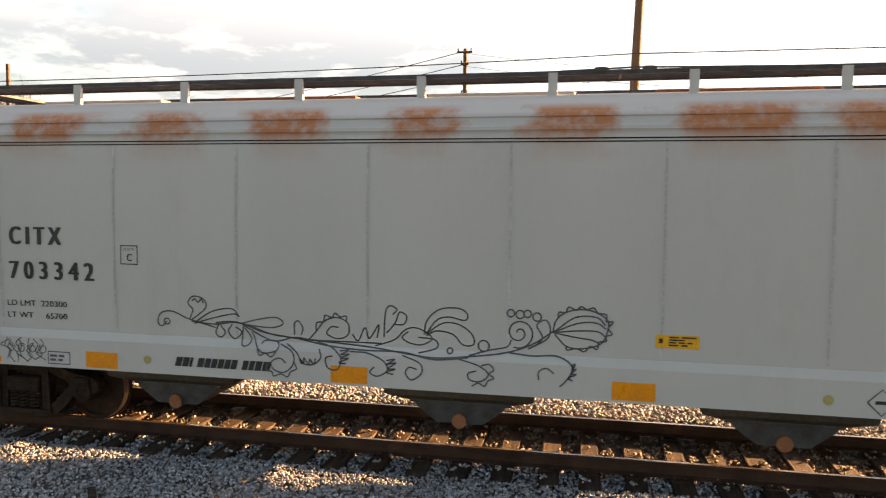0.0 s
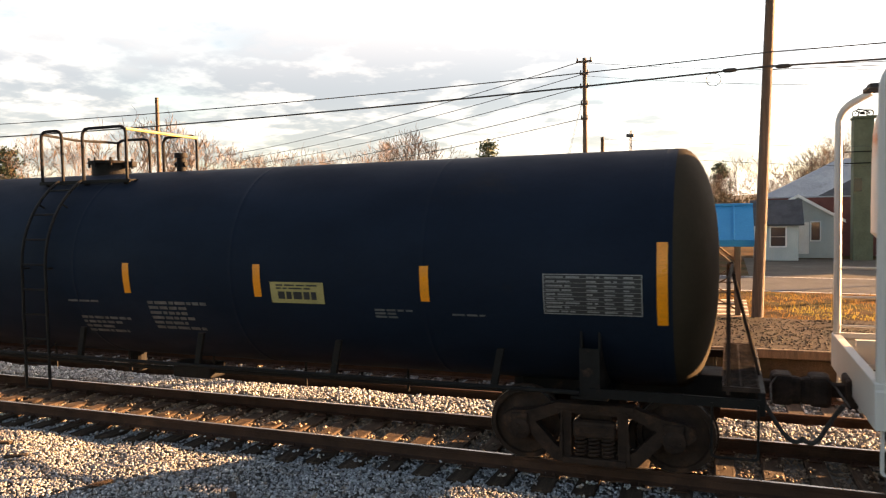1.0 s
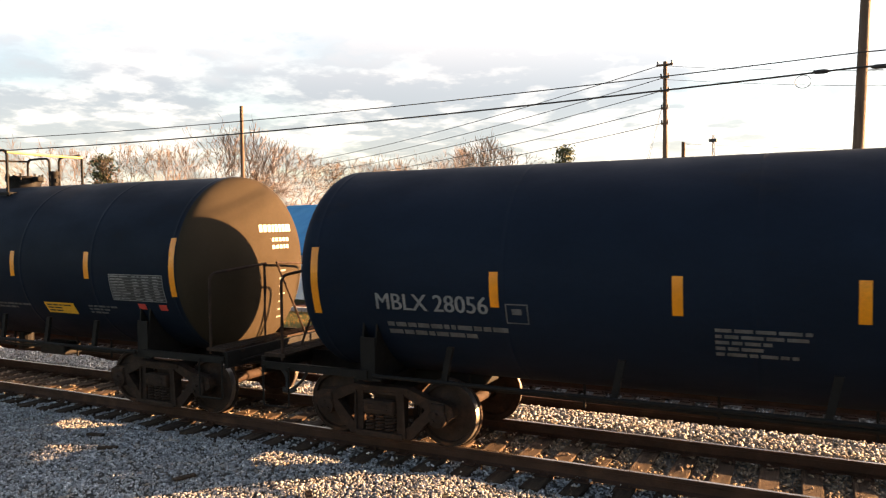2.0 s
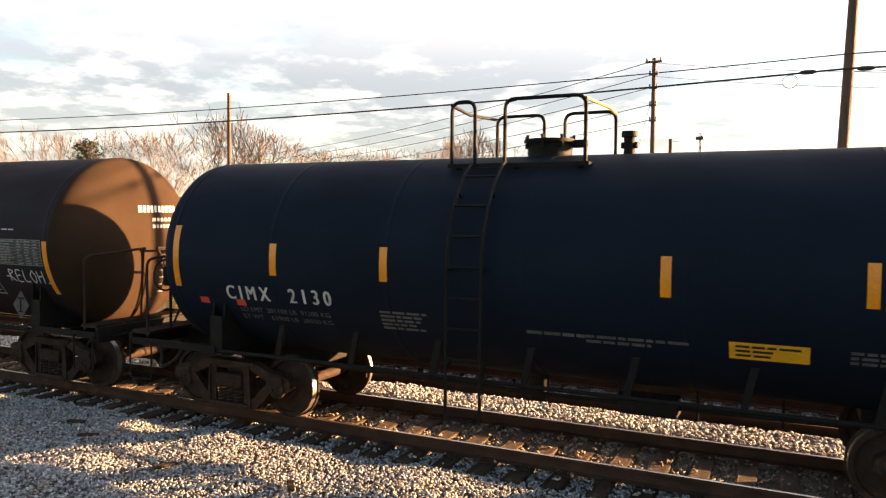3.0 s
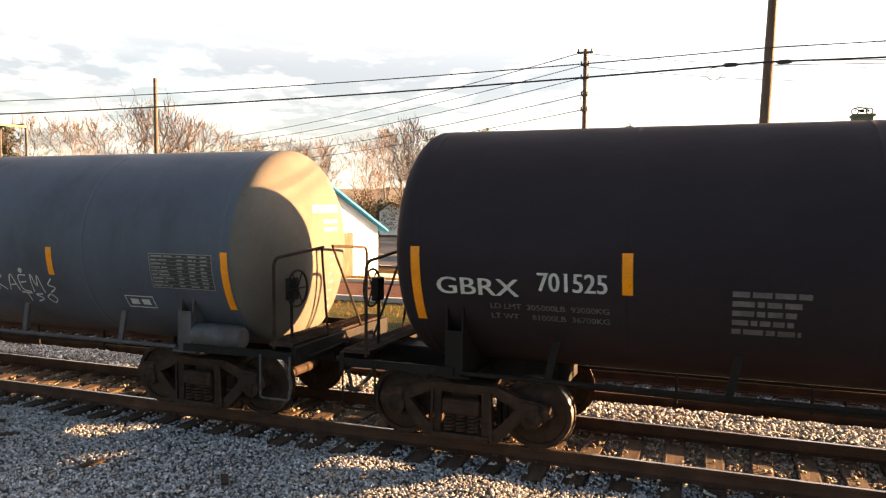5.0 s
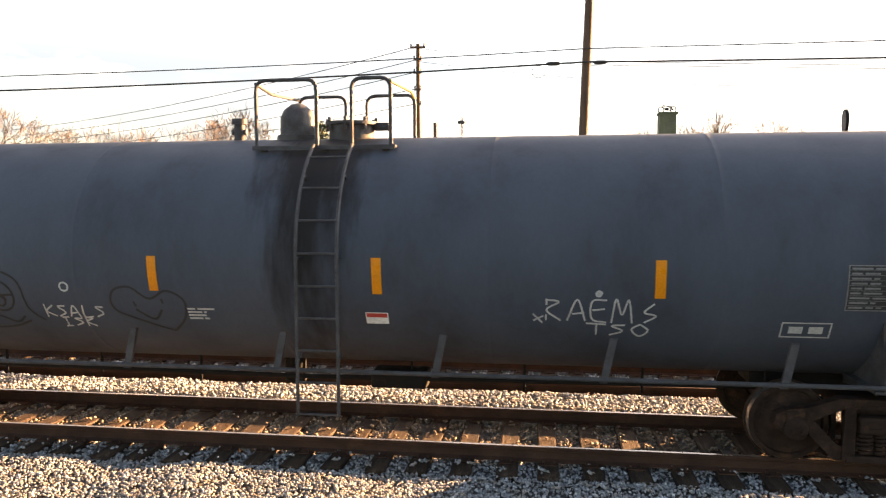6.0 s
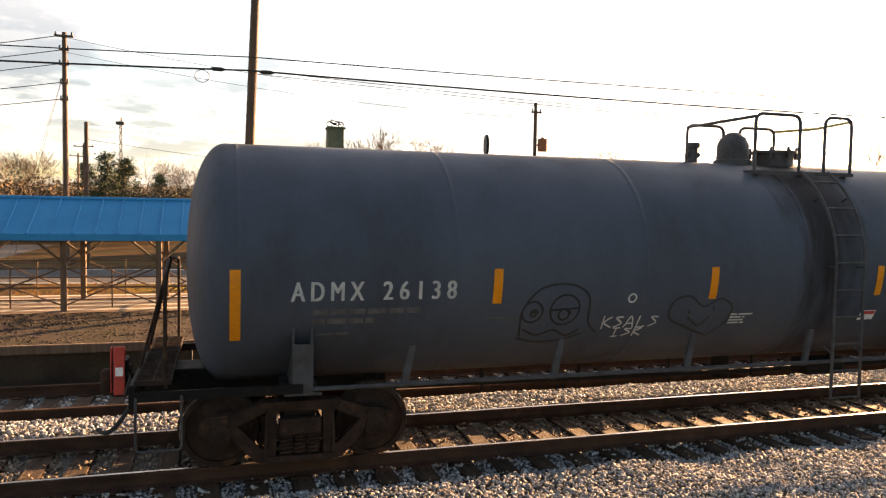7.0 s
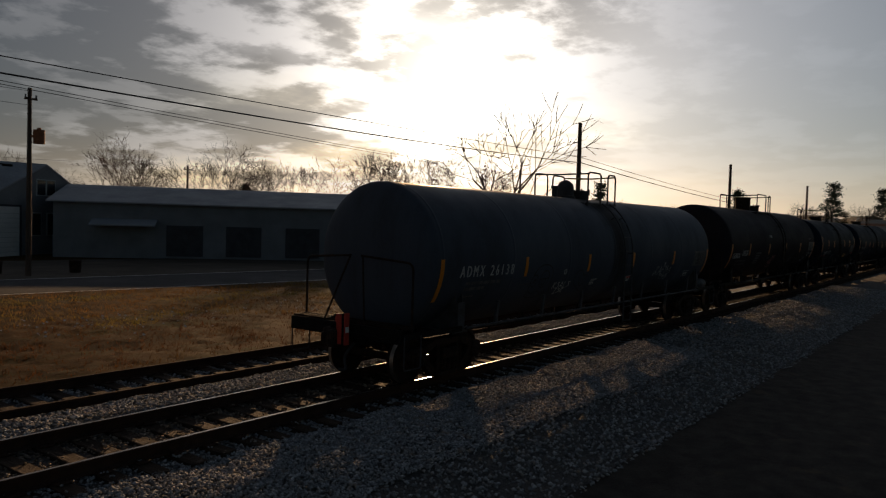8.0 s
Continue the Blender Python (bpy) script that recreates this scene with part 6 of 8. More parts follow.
def track(yc):
    tr = new("railway_track")
    tr.matrix_basis = pose(0, yc, 0)
    tagged(tr, "rusty steel railway track on weathered timber ties", "railway track", "parallel tracks", "structure")
    for y in (-0.755, 0.755):
        bm = bmesh.new()
        slab(bm, [(a, z) for a, z in rail_profile()], -250, 300, pose(0, y, 0, 0, 0, 90))
        r = part("rail", bm, "rail", tr, "rusty brown steel rail")
        bm = bmesh.new()
        box(bm, -300, 250, y - 0.022, y + 0.022, -0.0013, 0.0)
        part("rail_head", bm, "railtop" if yc < 11 else "rail", r, "polished running surface")
    for k in range(-62, 88):
        t = new("tie", tie_meshes[rng.randrange(5)])
        t.parent = tr
        t.matrix_basis = pose(k * TIE_STEP + rng.uniform(-0.03, 0.03), rng.uniform(-0.05, 0.05), rng.uniform(-0.008, 0.0), 0, 0, rng.uniform(-1.6, 1.6))
    bm = bmesh.new()
    for k in list(range(-160, -62)) + list(range(88, 330)):
        box(bm, k * TIE_STEP - 0.11, k * TIE_STEP + 0.11, -1.3, 1.3, -0.30, -0.175)
    far = part("far_ties", bm, "tie", tr)
    far["kind"] = "stuff"
    bm = bmesh.new()
    for k in range(-62, 88):
        for y in (-0.755, 0.755):
            x = k * TIE_STEP
            box(bm, x - 0.09, x + 0.09, y - 0.17, y + 0.17, -0.173, -0.160)
            for dx, dy in ((-0.06, -0.09), (0.06, 0.09), (0.06, -0.09)):
                box(bm, x + dx - 0.012, x + dx + 0.012, y + dy - 0.012, y + dy + 0.012, -0.165, -0.135)
    plates = part("tie_plates_and_spikes", bm, "rail", tr)
    plates["kind"] = "stuff"


track(9.32)
track(12.30)


def stones(name, material, regions, label):
    """Loose crushed stones, each its own small faceted lump."""
    gen = np.random.default_rng(3)
    base_v = np.array([(1, 0, 0), (-1, 0, 0), (0, 1, 0), (0, -1, 0), (0, 0, 1), (0, 0, -1)], float)
    base_f = np.array([(0, 2, 4), (2, 1, 4), (1, 3, 4), (3, 0, 4), (2, 0, 5), (1, 2, 5), (3, 1, 5), (0, 3, 5)])
    centres, sizes = [], []
    for x0, x1, y0, y1, count, zfun, s0, s1 in regions:
        p = np.stack([gen.uniform(x0, x1, count), gen.uniform(y0, y1, count)], 1)
        z = np.array([zfun(a, b) for a, b in p])
        keep = np.isfinite(z)
        centres.append(np.column_stack([p, z])[keep])
        sizes.append(gen.uniform(s0, s1, count)[keep])
    c, s = np.concatenate(centres), np.concatenate(sizes)
    n = len(c)
    v = base_v[None] * gen.uniform(0.55, 1.25, (n, 6, 1)) + gen.uniform(-0.28, 0.28, (n, 6, 3))
    a, b = gen.uniform(0, 2 * np.pi, n), gen.uniform(-1.3, 1.3, n)
    ca, sa, cb, sb = np.cos(a), np.sin(a), np.cos(b), np.sin(b)
    x, y, z = v[..., 0] * 1.15, v[..., 1], v[..., 2] * 0.8
    y, z = y * cb[:, None] - z * sb[:, None], y * sb[:, None] + z * cb[:, None]
    x, y = x * ca[:, None] - y * sa[:, None], x * sa[:, None] + y * ca[:, None]
    v = np.stack([x, y, z], 2) * s[:, None, None] + c[:, None, :]
    f = base_f[None] + 6 * np.arange(n)[:, None, None]
    me = bpy.data.meshes.new(name)
    me.vertices.add(n * 6)
    me.vertices.foreach_set("co", v.reshape(-1))
    me.loops.add(n * 24)
    me.loops.foreach_set("vertex_index", f.reshape(-1).astype(np.int32))
    me.polygons.add(n * 8)
    me.polygons.foreach_set("loop_start", np.arange(0, n * 24, 3, dtype=np.int32))
    me.polygons.foreach_set("loop_total", np.full(n * 8, 3, dtype=np.int32))
    me.update()
    me.validate()
    me.materials.append(M[material])
    return tagged(new(name, me), label, "gravel", "", "stuff")


def in_cribs(x, y):
    d = abs((x / TIE_STEP) % 1.0 - 0.5)
    if d > 0.27 and abs(y - 9.32) < 1.30:
        # a few stones lie scattered on the ties
        return -0.162 if noise.noise(Vector((x * 7, y * 7, 4))) > 0.30 and abs(y - 9.32) < 1.2 else float("nan")
    return -0.215 + 0.02 * noise.noise(Vector((x * 3, y * 3, 1)))


def in_cribs2(x, y):
    d = abs((x / TIE_STEP) % 1.0 - 0.5)
    if d > 0.30 and abs(y - 12.3) < 1.30:
        return float("nan")
    return -0.215 + 0.02 * noise.noise(Vector((x * 3, y * 3, 1)))


mound = lambda x, y: bed_z(x, y) + 0.03 + 0.05 * noise.noise(Vector((x * 0.9, y * 0.9, 0)))
shoulder = lambda x, y: mound(x, y) - 0.02
stones("near_ballast", "stone", [(-18, 20, 5.9, 8.06, 76000, mound, 0.012, 0.027), (-20, -3, 3.6, 6.0, 40000, mound, 0.012, 0.028), (2, 50, 4.1, 8.06, 30000, mound, 0.016, 0.040), (-18, 20, 8.0, 8.7, 14000, in_cribs, 0.014, 0.028)], "grey crushed limestone beside the track")
stones("far_ballast", "stone", [(-30, 34, 10.22, 11.45, 34000, shoulder, 0.018, 0.036), (-30, 34, 11.4, 13.9, 30000, in_cribs2, 0.018, 0.036)], "pale crushed limestone between the two tracks")
stones("track_ballast", "stone2", [(-30, 30, 8.6, 10.3, 34000, in_cribs, 0.016, 0.032)], "brown-dusted crushed stone between the rails")
stones("platform_rubble", "soil", [(-5.3, 2.9, 14.0, 17.9, 3500, lambda x, y: 0.49 + 0.02 * noise.noise(Vector((x, (y - 13.98) * 1.5, 5))), 0.01, 0.035), (-6, 20, 13.75, 15.0, 6000, lambda x, y: ground_z(x, y) + 0.06, 0.015, 0.05)], "dark crumbled rubble and clods beside the track")


# ---- loading platform, shelter ----
bm = bmesh.new()
cols, deep = spaced(-5.4, 2.95, 60), [0.0, 0.02, 0.5, 1.2, 2.0, 3.0, 4.0]
crest = [[bm.verts.new((x, 13.98 + d + (0.07 * noise.noise(Vector((x * 2.2, 0, 0))) if d < 0.03 else 0), 0.49 - (0.02 if d == 0 else 0) + 0.02 * noise.noise(Vector((x, d * 1.5, 5))))) for x in cols] for d in deep]
foot = [[bm.verts.new((v.co.x, v.co.y, -0.7)) for v in row] for row in (crest[0], crest[-1])]
for a, b in list(zip(crest, crest[1:])) + [(foot[0], crest[0]), (crest[-1], foot[1])]:
    for i in range(len(cols) - 1):
        bm.faces.new((a[i], a[i + 1], b[i + 1], b[i]))
for i in (0, -1):
    bm.faces.new([foot[0][i]] + [row[i] for row in crest] + [foot[1][i]])
plat = tagged(part("loading_platform", bm, "concrete", None, "low stained concrete loading platform beside the track"), category="platform", kind="structure")
bm = bmesh.new()
box(bm, -5.4, 2.95, 13.90, 13.99, 0.34, 0.50, 0.015)
part("edge_timber", bm, "wood", plat)


def shelter():
    sh = new("open_shelter")
    tagged(sh, "open timber shelter with a blue ribbed metal roof", "shelter")
    x0, x1, y0, yr, y1, ze, zr = -5.90, 0.58, 18.36, 19.75, 21.6, 2.22, 3.02
    for ya, za, yb, zb in ((y0, ze, yr, zr), (yr, zr, y1, ze)):
        n = 14
        for k in range(n):
            a, b = x0 + (x1 - x0) * k / n, x0 + (x1 - x0) * (k + 1) / n
            bm = bmesh.new()
            up = Vector((0, -(zb - za), yb - ya)).normalized()
            prof = [(a, 0), (a, 0.035), (a + 0.03, 0.035), (a + 0.045, 0.006), (b, 0.006), (b, 0)]
            ends_ = [[bm.verts.new(Vector((x, y, z)) + up * h) for x, h in prof] for y, z in ((ya, za), (yb, zb))]
            for i in range(len(prof)):
                j = (i + 1) % len(prof)
                bm.faces.new((ends_[0][i], ends_[0][j], ends_[1][j], ends_[1][i]))
            bm.faces.new(ends_[0][::-1])
            bm.faces.new(ends_[1])
            part("roof_panel", bm, "roof_blue", sh)
    bm = bmesh.new()
    rod(bm, (x0, yr, zr + 0.02), (x1, yr, zr + 0.02), 0.05, 8)
    part("ridge_cap", bm, "roof_blue", sh)
    for y in (y0, y1):
        bm = bmesh.new()
        box(bm, x0, x1, y - 0.02, y + 0.02, ze - 0.14, ze + 0.01)
        part("fascia", bm, "roof_blue", sh)
    posts = [x0 + 0.35, -3.35, -1.3, x1 - 0.35]
    for y in (y0 + 0.35, y1 - 0.35):
        bm = bmesh.new()
        box(bm, x0 + 0.1, x1 - 0.1, y - 0.05, y + 0.05, ze - 0.16, ze - 0.02)
        part("beam", bm, "wood", sh)
        for x in posts:
            bm = bmesh.new()
            box(bm, x - 0.065, x + 0.065, y - 0.065, y + 0.065, 0.40, ze - 0.1, 0.008)
            part("post", bm, "wood", sh)
        for a, b in zip(posts, posts[1:]):
            for z in (1.42, 0.98, 0.70):
                part("rail", rod(bmesh.new(), (a, y, z), (b, y, z), 0.018, 6), "wood", sh)
            for za, zb in ((0.55, 1.45), (1.45, 0.55)):
                part("cross_brace", rod(bmesh.new(), (a, y, za), (b, y, zb), 0.02, 6), "wood", sh)
            part("baluster", rod(bmesh.new(), ((a + b) / 2, y, 0.5), ((a + b) / 2, y, 1.45), 0.02, 6), "wood", sh)
            for s, p in ((1, a), (-1, b)):
                bm = bmesh.new()
                rod(bm, (p, y, 1.55), (p + s * 0.62, y, ze - 0.14), 0.03, 6)
                part("knee_brace", bm, "wood", sh)
    for x in (x0 + 0.35, x1 - 0.35):
        for z in (1.42, 0.98):
            part("rail", rod(bmesh.new(), (x, y0 + 0.35, z), (x, y1 - 0.35, z), 0.018, 6), "wood", sh)
        part("cross_brace", rod(bmesh.new(), (x, y0 + 0.35, 0.55), (x, y1 - 0.35, 1.45), 0.02, 6), "wood", sh)
        bm = bmesh.new()
        rod(bm, (x, y0 + 0.35, ze - 0.1), (x, yr, zr - 0.08), 0.04, 6)
        rod(bm, (x, yr, zr - 0.08), (x, y1 - 0.35, ze - 0.1), 0.04, 6)
        rod(bm, (x, y0 + 0.35, ze - 0.1), (x, y1 - 0.35, ze - 0.1), 0.04, 6)
        part("truss", bm, "wood", sh)
    for k in range(16):
        y = 18.05 + 0.24 * k
        bm = bmesh.new()
        box(bm, x0 + 0.1, x1 - 0.1, y, y + 0.225, 0.38, 0.44, 0.004)
        part("deck_board", bm, "pale" if k % 3 == 0 else "wood", sh)
    bm = bmesh.new()
    for x in (x0 + 0.4, -2.4, x1 - 0.4):
        for y in (18.3, 21.2):
            box(bm, x - 0.15, x + 0.15, y - 0.15, y + 0.15, -0.65, 0.38)
    part("footing", bm, "pale", sh)


shelter()

# ---- poles and wires ----
def utility_pole(x, y, z0, z1, r, lean=0.0, arms=(), label="brown wooden utility pole"):
    p = new("utility_pole")
    p.matrix_basis = pose(x, y, z0)
    tagged(p, label, "utility pole", "utility poles")
    bm = bmesh.new()
    h = z1 - z0
    tube(bm, [(lean * k / 6, 0, h * k / 6) for k in range(7)], [r * (1.15 - 0.4 * k / 6) for k in range(7)], 12)
    part("pole", bm, "pole", p, smooth=True)
    for za, half in arms:
        bm = bmesh.new()
        box(bm, lean * (za - z0) / h - half, lean * (za - z0) / h + half, -0.05 - r, 0.05 - r, za - z0 - 0.05, za - z0 + 0.05)
        part("cross_arm", bm, "pole", p)
        for dx in (-half * 0.85, half * 0.85):
            bm = bmesh.new()
            rod(bm, (lean * (za - z0) / h + dx, -r, za - z0 + 0.05), (lean * (za - z0) / h + dx, -r, za - z0 + 0.2), 0.04, 8)
            part("insulator", bm, "grey_steel", p)
    return p


POLE1, POLE2, POLE3 = (0.60, 18.15), (-7.16, 40.0), (17.3, 39.1)
utility_pole(*POLE1, -0.5, 11.0, 0.115, 0.40, label="tall brown utility pole beside the shelter")
utility_pole(*POLE2, -0.5, 11.15, 0.14, 0.0, [(10.95, 0.42), (10.3, 0.22), (9.6, 0.22), (8.7, 0.18), (7.9, 0.18)])
utility_pole(-6.55, 42, -0.5, 7.1, 0.13, label="short brown utility pole")
p3 = utility_pole(*POLE3, -0.6, 9.05, 0.13, 0.0, [(8.5, 0.3)], label="utility pole with a grey transformer can")
bm = bmesh.new()
rod(bm, (0.42, -0.1, 6.9), (0.42, -0.1, 7.6), 0.27, 16)
rod(bm, (0.42, -0.1, 7.6), (0.42, -0.1, 7.7), 0.10, 10)
box(bm, 0.0, 0.45, -0.15, -0.05, 7.2, 7.3)
part("transformer", bm, "rust", p3, "weathered transformer can", smooth=True)
for x, z1 in ((35.7, 8.35), (62.5, 8.3), (92, 8.2)):
    utility_pole(x, 18.0, -0.5, z1, 0.14)
utility_pole(-27.5, 30.5, -0.5, 9.2, 0.12)
utility_pole(-12.5, 78, -0.4, 8.6, 0.12, 0, [(8.3, 0.9)], "distant wooden utility pole with a cross arm")
utility_pole(-14.0, 84, -0.4, 8.0, 0.12, 0, [(7.7, 0.8)], "distant wooden utility pole with a cross arm")
utility_pole(41.5, 62, -0.4, 7.6, 0.12, 0, [(7.2, 0.5)])


def wire(a, b, sag, r, group="overhead wires"):
    bm = bmesh.new()
    a, b = Vector(a), Vector(b)
    tube(bm, [a.lerp(b, k / 28) - Vector((0, 0, 4 * sag * (k / 28) * (1 - k / 28))) for k in range(29)], r, 6)
    return tagged(part("overhead_wire", bm, "wire", None, "black overhead wire strung between poles"), category="wire", group=group)


x1, y1 = POLE1
for dz, rr, left, sag_l, right, sag_r in ((6.40, 0.013, 6.56, 0.30, 6.54, 0.10), (6.09, 0.021, 6.05, 0.28, 6.26, 0.22)):
    wire((-34, 18.15, left), (x1 + 0.2, y1 - 0.17, dz), sag_l, rr)
    wire((x1 + 0.2, y1 - 0.17, dz), (35.7, 17.85, right), sag_r, rr)
    wire((35.7, 17.85, right), (62.5, 17.85, right - 1.1), 0.1, rr)
for dz in (0.0, 0.08):
    wire((x1 + 0.25, y1 + 0.17, 6.08 + dz), (35.7, 18.15, 5.05 + dz), 0.14, 0.008)
for z, zl in ((11.0, 9.6), (10.3, 9.0), (9.65, 8.3), (8.75, 7.5), (7.95, 6.9)):
    wire((POLE2[0], POLE2[1] - 0.14, z), (-62, 70, zl), 0.9, 0.020)
for z in (10.9, 10.2):
    wire((POLE2[0], POLE2[1] - 0.14, z), (POLE3[0], POLE3[1], z - 2.0), 0.5, 0.010)
wire((-6.55, 42, 6.2), (24, 58, 5.6), 0.6, 0.012)
wire((-6.55, 42, 7.0), (30, 60, 7.0), 0.6, 0.009)
for s in (-1, 1):
    wire((POLE2[0], POLE2[1], 9.4), (POLE2[0] - 2.6, POLE2[1] + s * 0.6, -0.4), 0.0, 0.008)
# splice cases and a slack loop on the wire beside the tall pole
for xa in (-0.12, 0.98):
    bm = bmesh.new()
    tube(bm, [(xa + 0.33 * k / 6, 17.98, 6.07) for k in range(7)], [0.02, 0.045, 0.05, 0.05, 0.05, 0.045, 0.02], 10)
    tagged(part("splice_case", bm, "tyre", None, "black cable splice case on the overhead wire"), category="splice case", group="splice cases")
bm = bmesh.new()
tube(bm, [(-0.30 + 0.16 * math.cos(a), 17.98, 5.89 + 0.14 * math.sin(a)) for a in [2 * math.pi * k / 24 for k in range(25)]], 0.008, 5)
tagged(part("cable_loop", bm, "wire", None, "slack loop of black cable under the wire"), category="cable")


# ---- buildings ----
def window(wall, x0, x1, y, z0, z1, trim="white", panes=2):
    bm = bmesh.new()
    w = 0.07
    for a, b, c, d in ((x0 - w, x1 + w, z0 - w, z0), (x0 - w, x1 + w, z1, z1 + w), (x0 - w, x0, z0, z1), (x1, x1 + w, z0, z1)):
        box(bm, a, b, y - 0.05, y + 0.02, c, d)
    fr = part("window", bm, trim, wall)
    for k in range(panes):
        bm = bmesh.new()
        za, zb = z0 + (z1 - z0) * k / panes, z0 + (z1 - z0) * (k + 1) / panes
        box(bm, x0, x1, y - 0.025, y + 0.01, za + 0.02, zb - 0.02)
        part("pane", bm, "glass", fr)


def gable_house(name, label, at, w, d, eave, ridge, wall_mat, roof_mat, along=True, over=0.3, base=-0.5):
    """A house in its own space: w along x, front at y 0, d deep. along: ridge runs along x."""
    h = new(name)
    h.matrix_basis = at
    tagged(h, label, "building")
    bm = bmesh.new()
    box(bm, 0, w, 0, d, base, eave)
    if along:
        for x in (0.0, w - 0.12):
            slab(bm, [(0, eave), (d, eave), (d / 2, ridge)], -x - 0.12, -x, pose(0, 0, 0, 0, 0, 90))
    else:
        slab(bm, [(0, eave), (w, eave), (w / 2, ridge)], 0, 0.12)
        slab(bm, [(0, eave), (w, eave), (w / 2, ridge)], d - 0.12, d)
    wall = part("wall", bm, wall_mat, h)
    t = 0.10
    span = d if along else w
    rise = (ridge - eave) / (span / 2)
    for s in (0, 1):
        bm = bmesh.new()
        a, b = (-over, span / 2) if s == 0 else (span / 2, span + over)
        za = eave - over * rise if s == 0 else ridge
        zb = ridge if s == 0 else eave - over * rise
        if along:
            slab(bm, [(a, za), (b, zb), (b, zb + t), (a, za + t)], -w - over, over, pose(0, 0, 0, 0, 0, 90))
        else:
            slab(bm, [(a, za), (b, zb), (b, zb + t), (a, za + t)], -over, d + over)
        part("roof", bm, roof_mat, h)
    return h, wall


# white building with blue roof, its gable end in the sun
h, wall = gable_house("white_building", "white building with a blue metal roof in low sun", pose(-17.5, 25.0, 0, 0, 0, 70), 6.7, 9.0, 1.75, 3.75, "white", "roof_blue", along=False, over=0.35)
for z in (0.2, 0.75, 1.3):
    bm = bmesh.new()
    box(bm, 0, 6.7, -0.015, -0.002, z, z + 0.02)
    part("clapboard", bm, "pale", wall)
window(wall, 1.0, 1.9, 0, 0.7, 1.7)
bm = bmesh.new()
box(bm, 4.2, 5.1, -0.04, 0.02, -0.45, 1.55)
part("door", bm, "wood", wall, "brown door")
# small white hut by the road
h, wall = gable_house("small_hut", "small white roadside hut with dark roof", pose(-31.9, 66, 0, 0, 0, 15), 2.6, 3.0, 2.0, 2.9, "white", "roof_dark", along=False)
# grey cottage in two parts
h, wall = gable_house("cottage", "small pale grey cottage with dark roof", pose(1.65, 51.0, 0), 2.5, 2.9, 2.12, 3.4, "siding", "roof_dark", along=True)
window(wall, 0.9, 1.75, 0, 0.55, 1.75)
h, wall = gable_house("cottage_wing", "pale grey cottage wing with white gable trim", pose(1.95, 54.0, 0), 4.75, 2.6, 2.26, 3.7, "siding", "roof_grey", along=False)
window(wall, 3.2, 3.7, 0, 0.8, 2.0, panes=1)
bm = bmesh.new()
box(bm, 2.4, 3.05, -0.05, 0.02, -0.1, 2.0)
part("door", bm, "white", wall, "white panel door")
bm = bmesh.new()
for s in (0, 1):
    slab(bm, [(2.375, 3.85), (2.375, 3.64), (-0.4 if s == 0 else 5.15, 1.95), (-0.4 if s == 0 else 5.15, 2.15)], -0.38, -0.33)
part("bargeboard", bm, "white", wall)
# brick workshop on a skewed plan, metal-clad gable end with a white roller door
W, D, EAVE, RIDGE = 19.1, 12.0, 3.7, 6.35
h, wall = gable_house("brick_workshop", "dark red brick workshop with patched metal roof", pose(0, 0, 0), W, D, EAVE, RIDGE, "brick", "roof_grey", along=True, over=0.12)
along_x = lambda bm, prof, a, b: slab(bm, prof, -b, -a, pose(0, 0, 0, 0, 0, 90))
rise = (RIDGE - EAVE) / (D / 2)
bm = bmesh.new()
along_x(bm, [(-0.14, EAVE + 0.05), (D / 2, RIDGE + 0.104), (D / 2, RIDGE + 0.13), (-0.14, EAVE + 0.076)], 3.6, 12.1)
part("roof_patch", bm, "roof_dark", h, "dark roofing over the middle bays")
bm = bmesh.new()
along_x(bm, [(-2.0, 2.75), (0.0, 3.0), (0.0, 3.08), (-2.0, 2.83)], 9.3, 16.4)
awn = part("awning", bm, "roof_dark", h, "flat dark awning on posts")
for x in (9.4, 12.8, 16.2):
    bm = bmesh.new()
    rod(bm, (x, -1.9, -0.5), (x, -1.9, 2.8), 0.05, 6)
    part("awning_post", bm, "wood", awn)
window(wall, 12.6, 13.7, 0, 1.3, 2.5, "brick", 3)
window(wall, 16.0, 17.0, 0, 0.9, 1.5, "brick", 1)
for x in (7.4, 14.2):
    bm = bmesh.new()
    box(bm, x, x + 0.95, -0.05, 0.02, -0.4, 1.7)
    part("door", bm, "roof_dark", wall, "dark doorway")
bm = bmesh.new()
slab(bm, [(5.9, 3.75), (9.2, 3.75), (7.5, 4.45)], -0.3, 2.0)
part("porch_gable", bm, "roof_grey", h)
for x in (9.6,):
    bm = bmesh.new()
    slab(bm, [(x, 6.0), (x + 1.6, 6.0), (x + 1.4, 6.75), (x + 0.2, 6.75)], 5.4, 6.6)
    part("roof_vent", bm, "roof_grey", h)
bm = bmesh.new()
slab(bm, [(0, -0.5), (D, -0.5), (D, EAVE), (D / 2, RIDGE), (0, EAVE)], -W - 0.05, -W - 0.01, pose(0, 0, 0, 0, 0, 90))
clad = part("gable_cladding", bm, "shed", h, "grey corrugated gable end")
bm = bmesh.new()
box(bm, W + 0.05, W + 0.10, 0.5, 3.1, -0.45, 3.15)
door = part("roller_door", bm, "white", clad, "white roller door")
for k in range(10):
    bm = bmesh.new()
    box(bm, W + 0.10, W + 0.115, 0.5, 3.1, -0.4 + 0.34 * k, -0.38 + 0.34 * k)
    part("slat_joint", bm, "siding", door)
bm = bmesh.new()
for a, b, c, d in ((0.3, 0.5, -0.45, 3.3), (3.1, 3.3, -0.45, 3.3), (0.5, 3.1, 3.15, 3.3)):
    box(bm, W + 0.05, W + 0.13, a, b, c, d)
part("door_frame", bm, "roof_dark", clad)
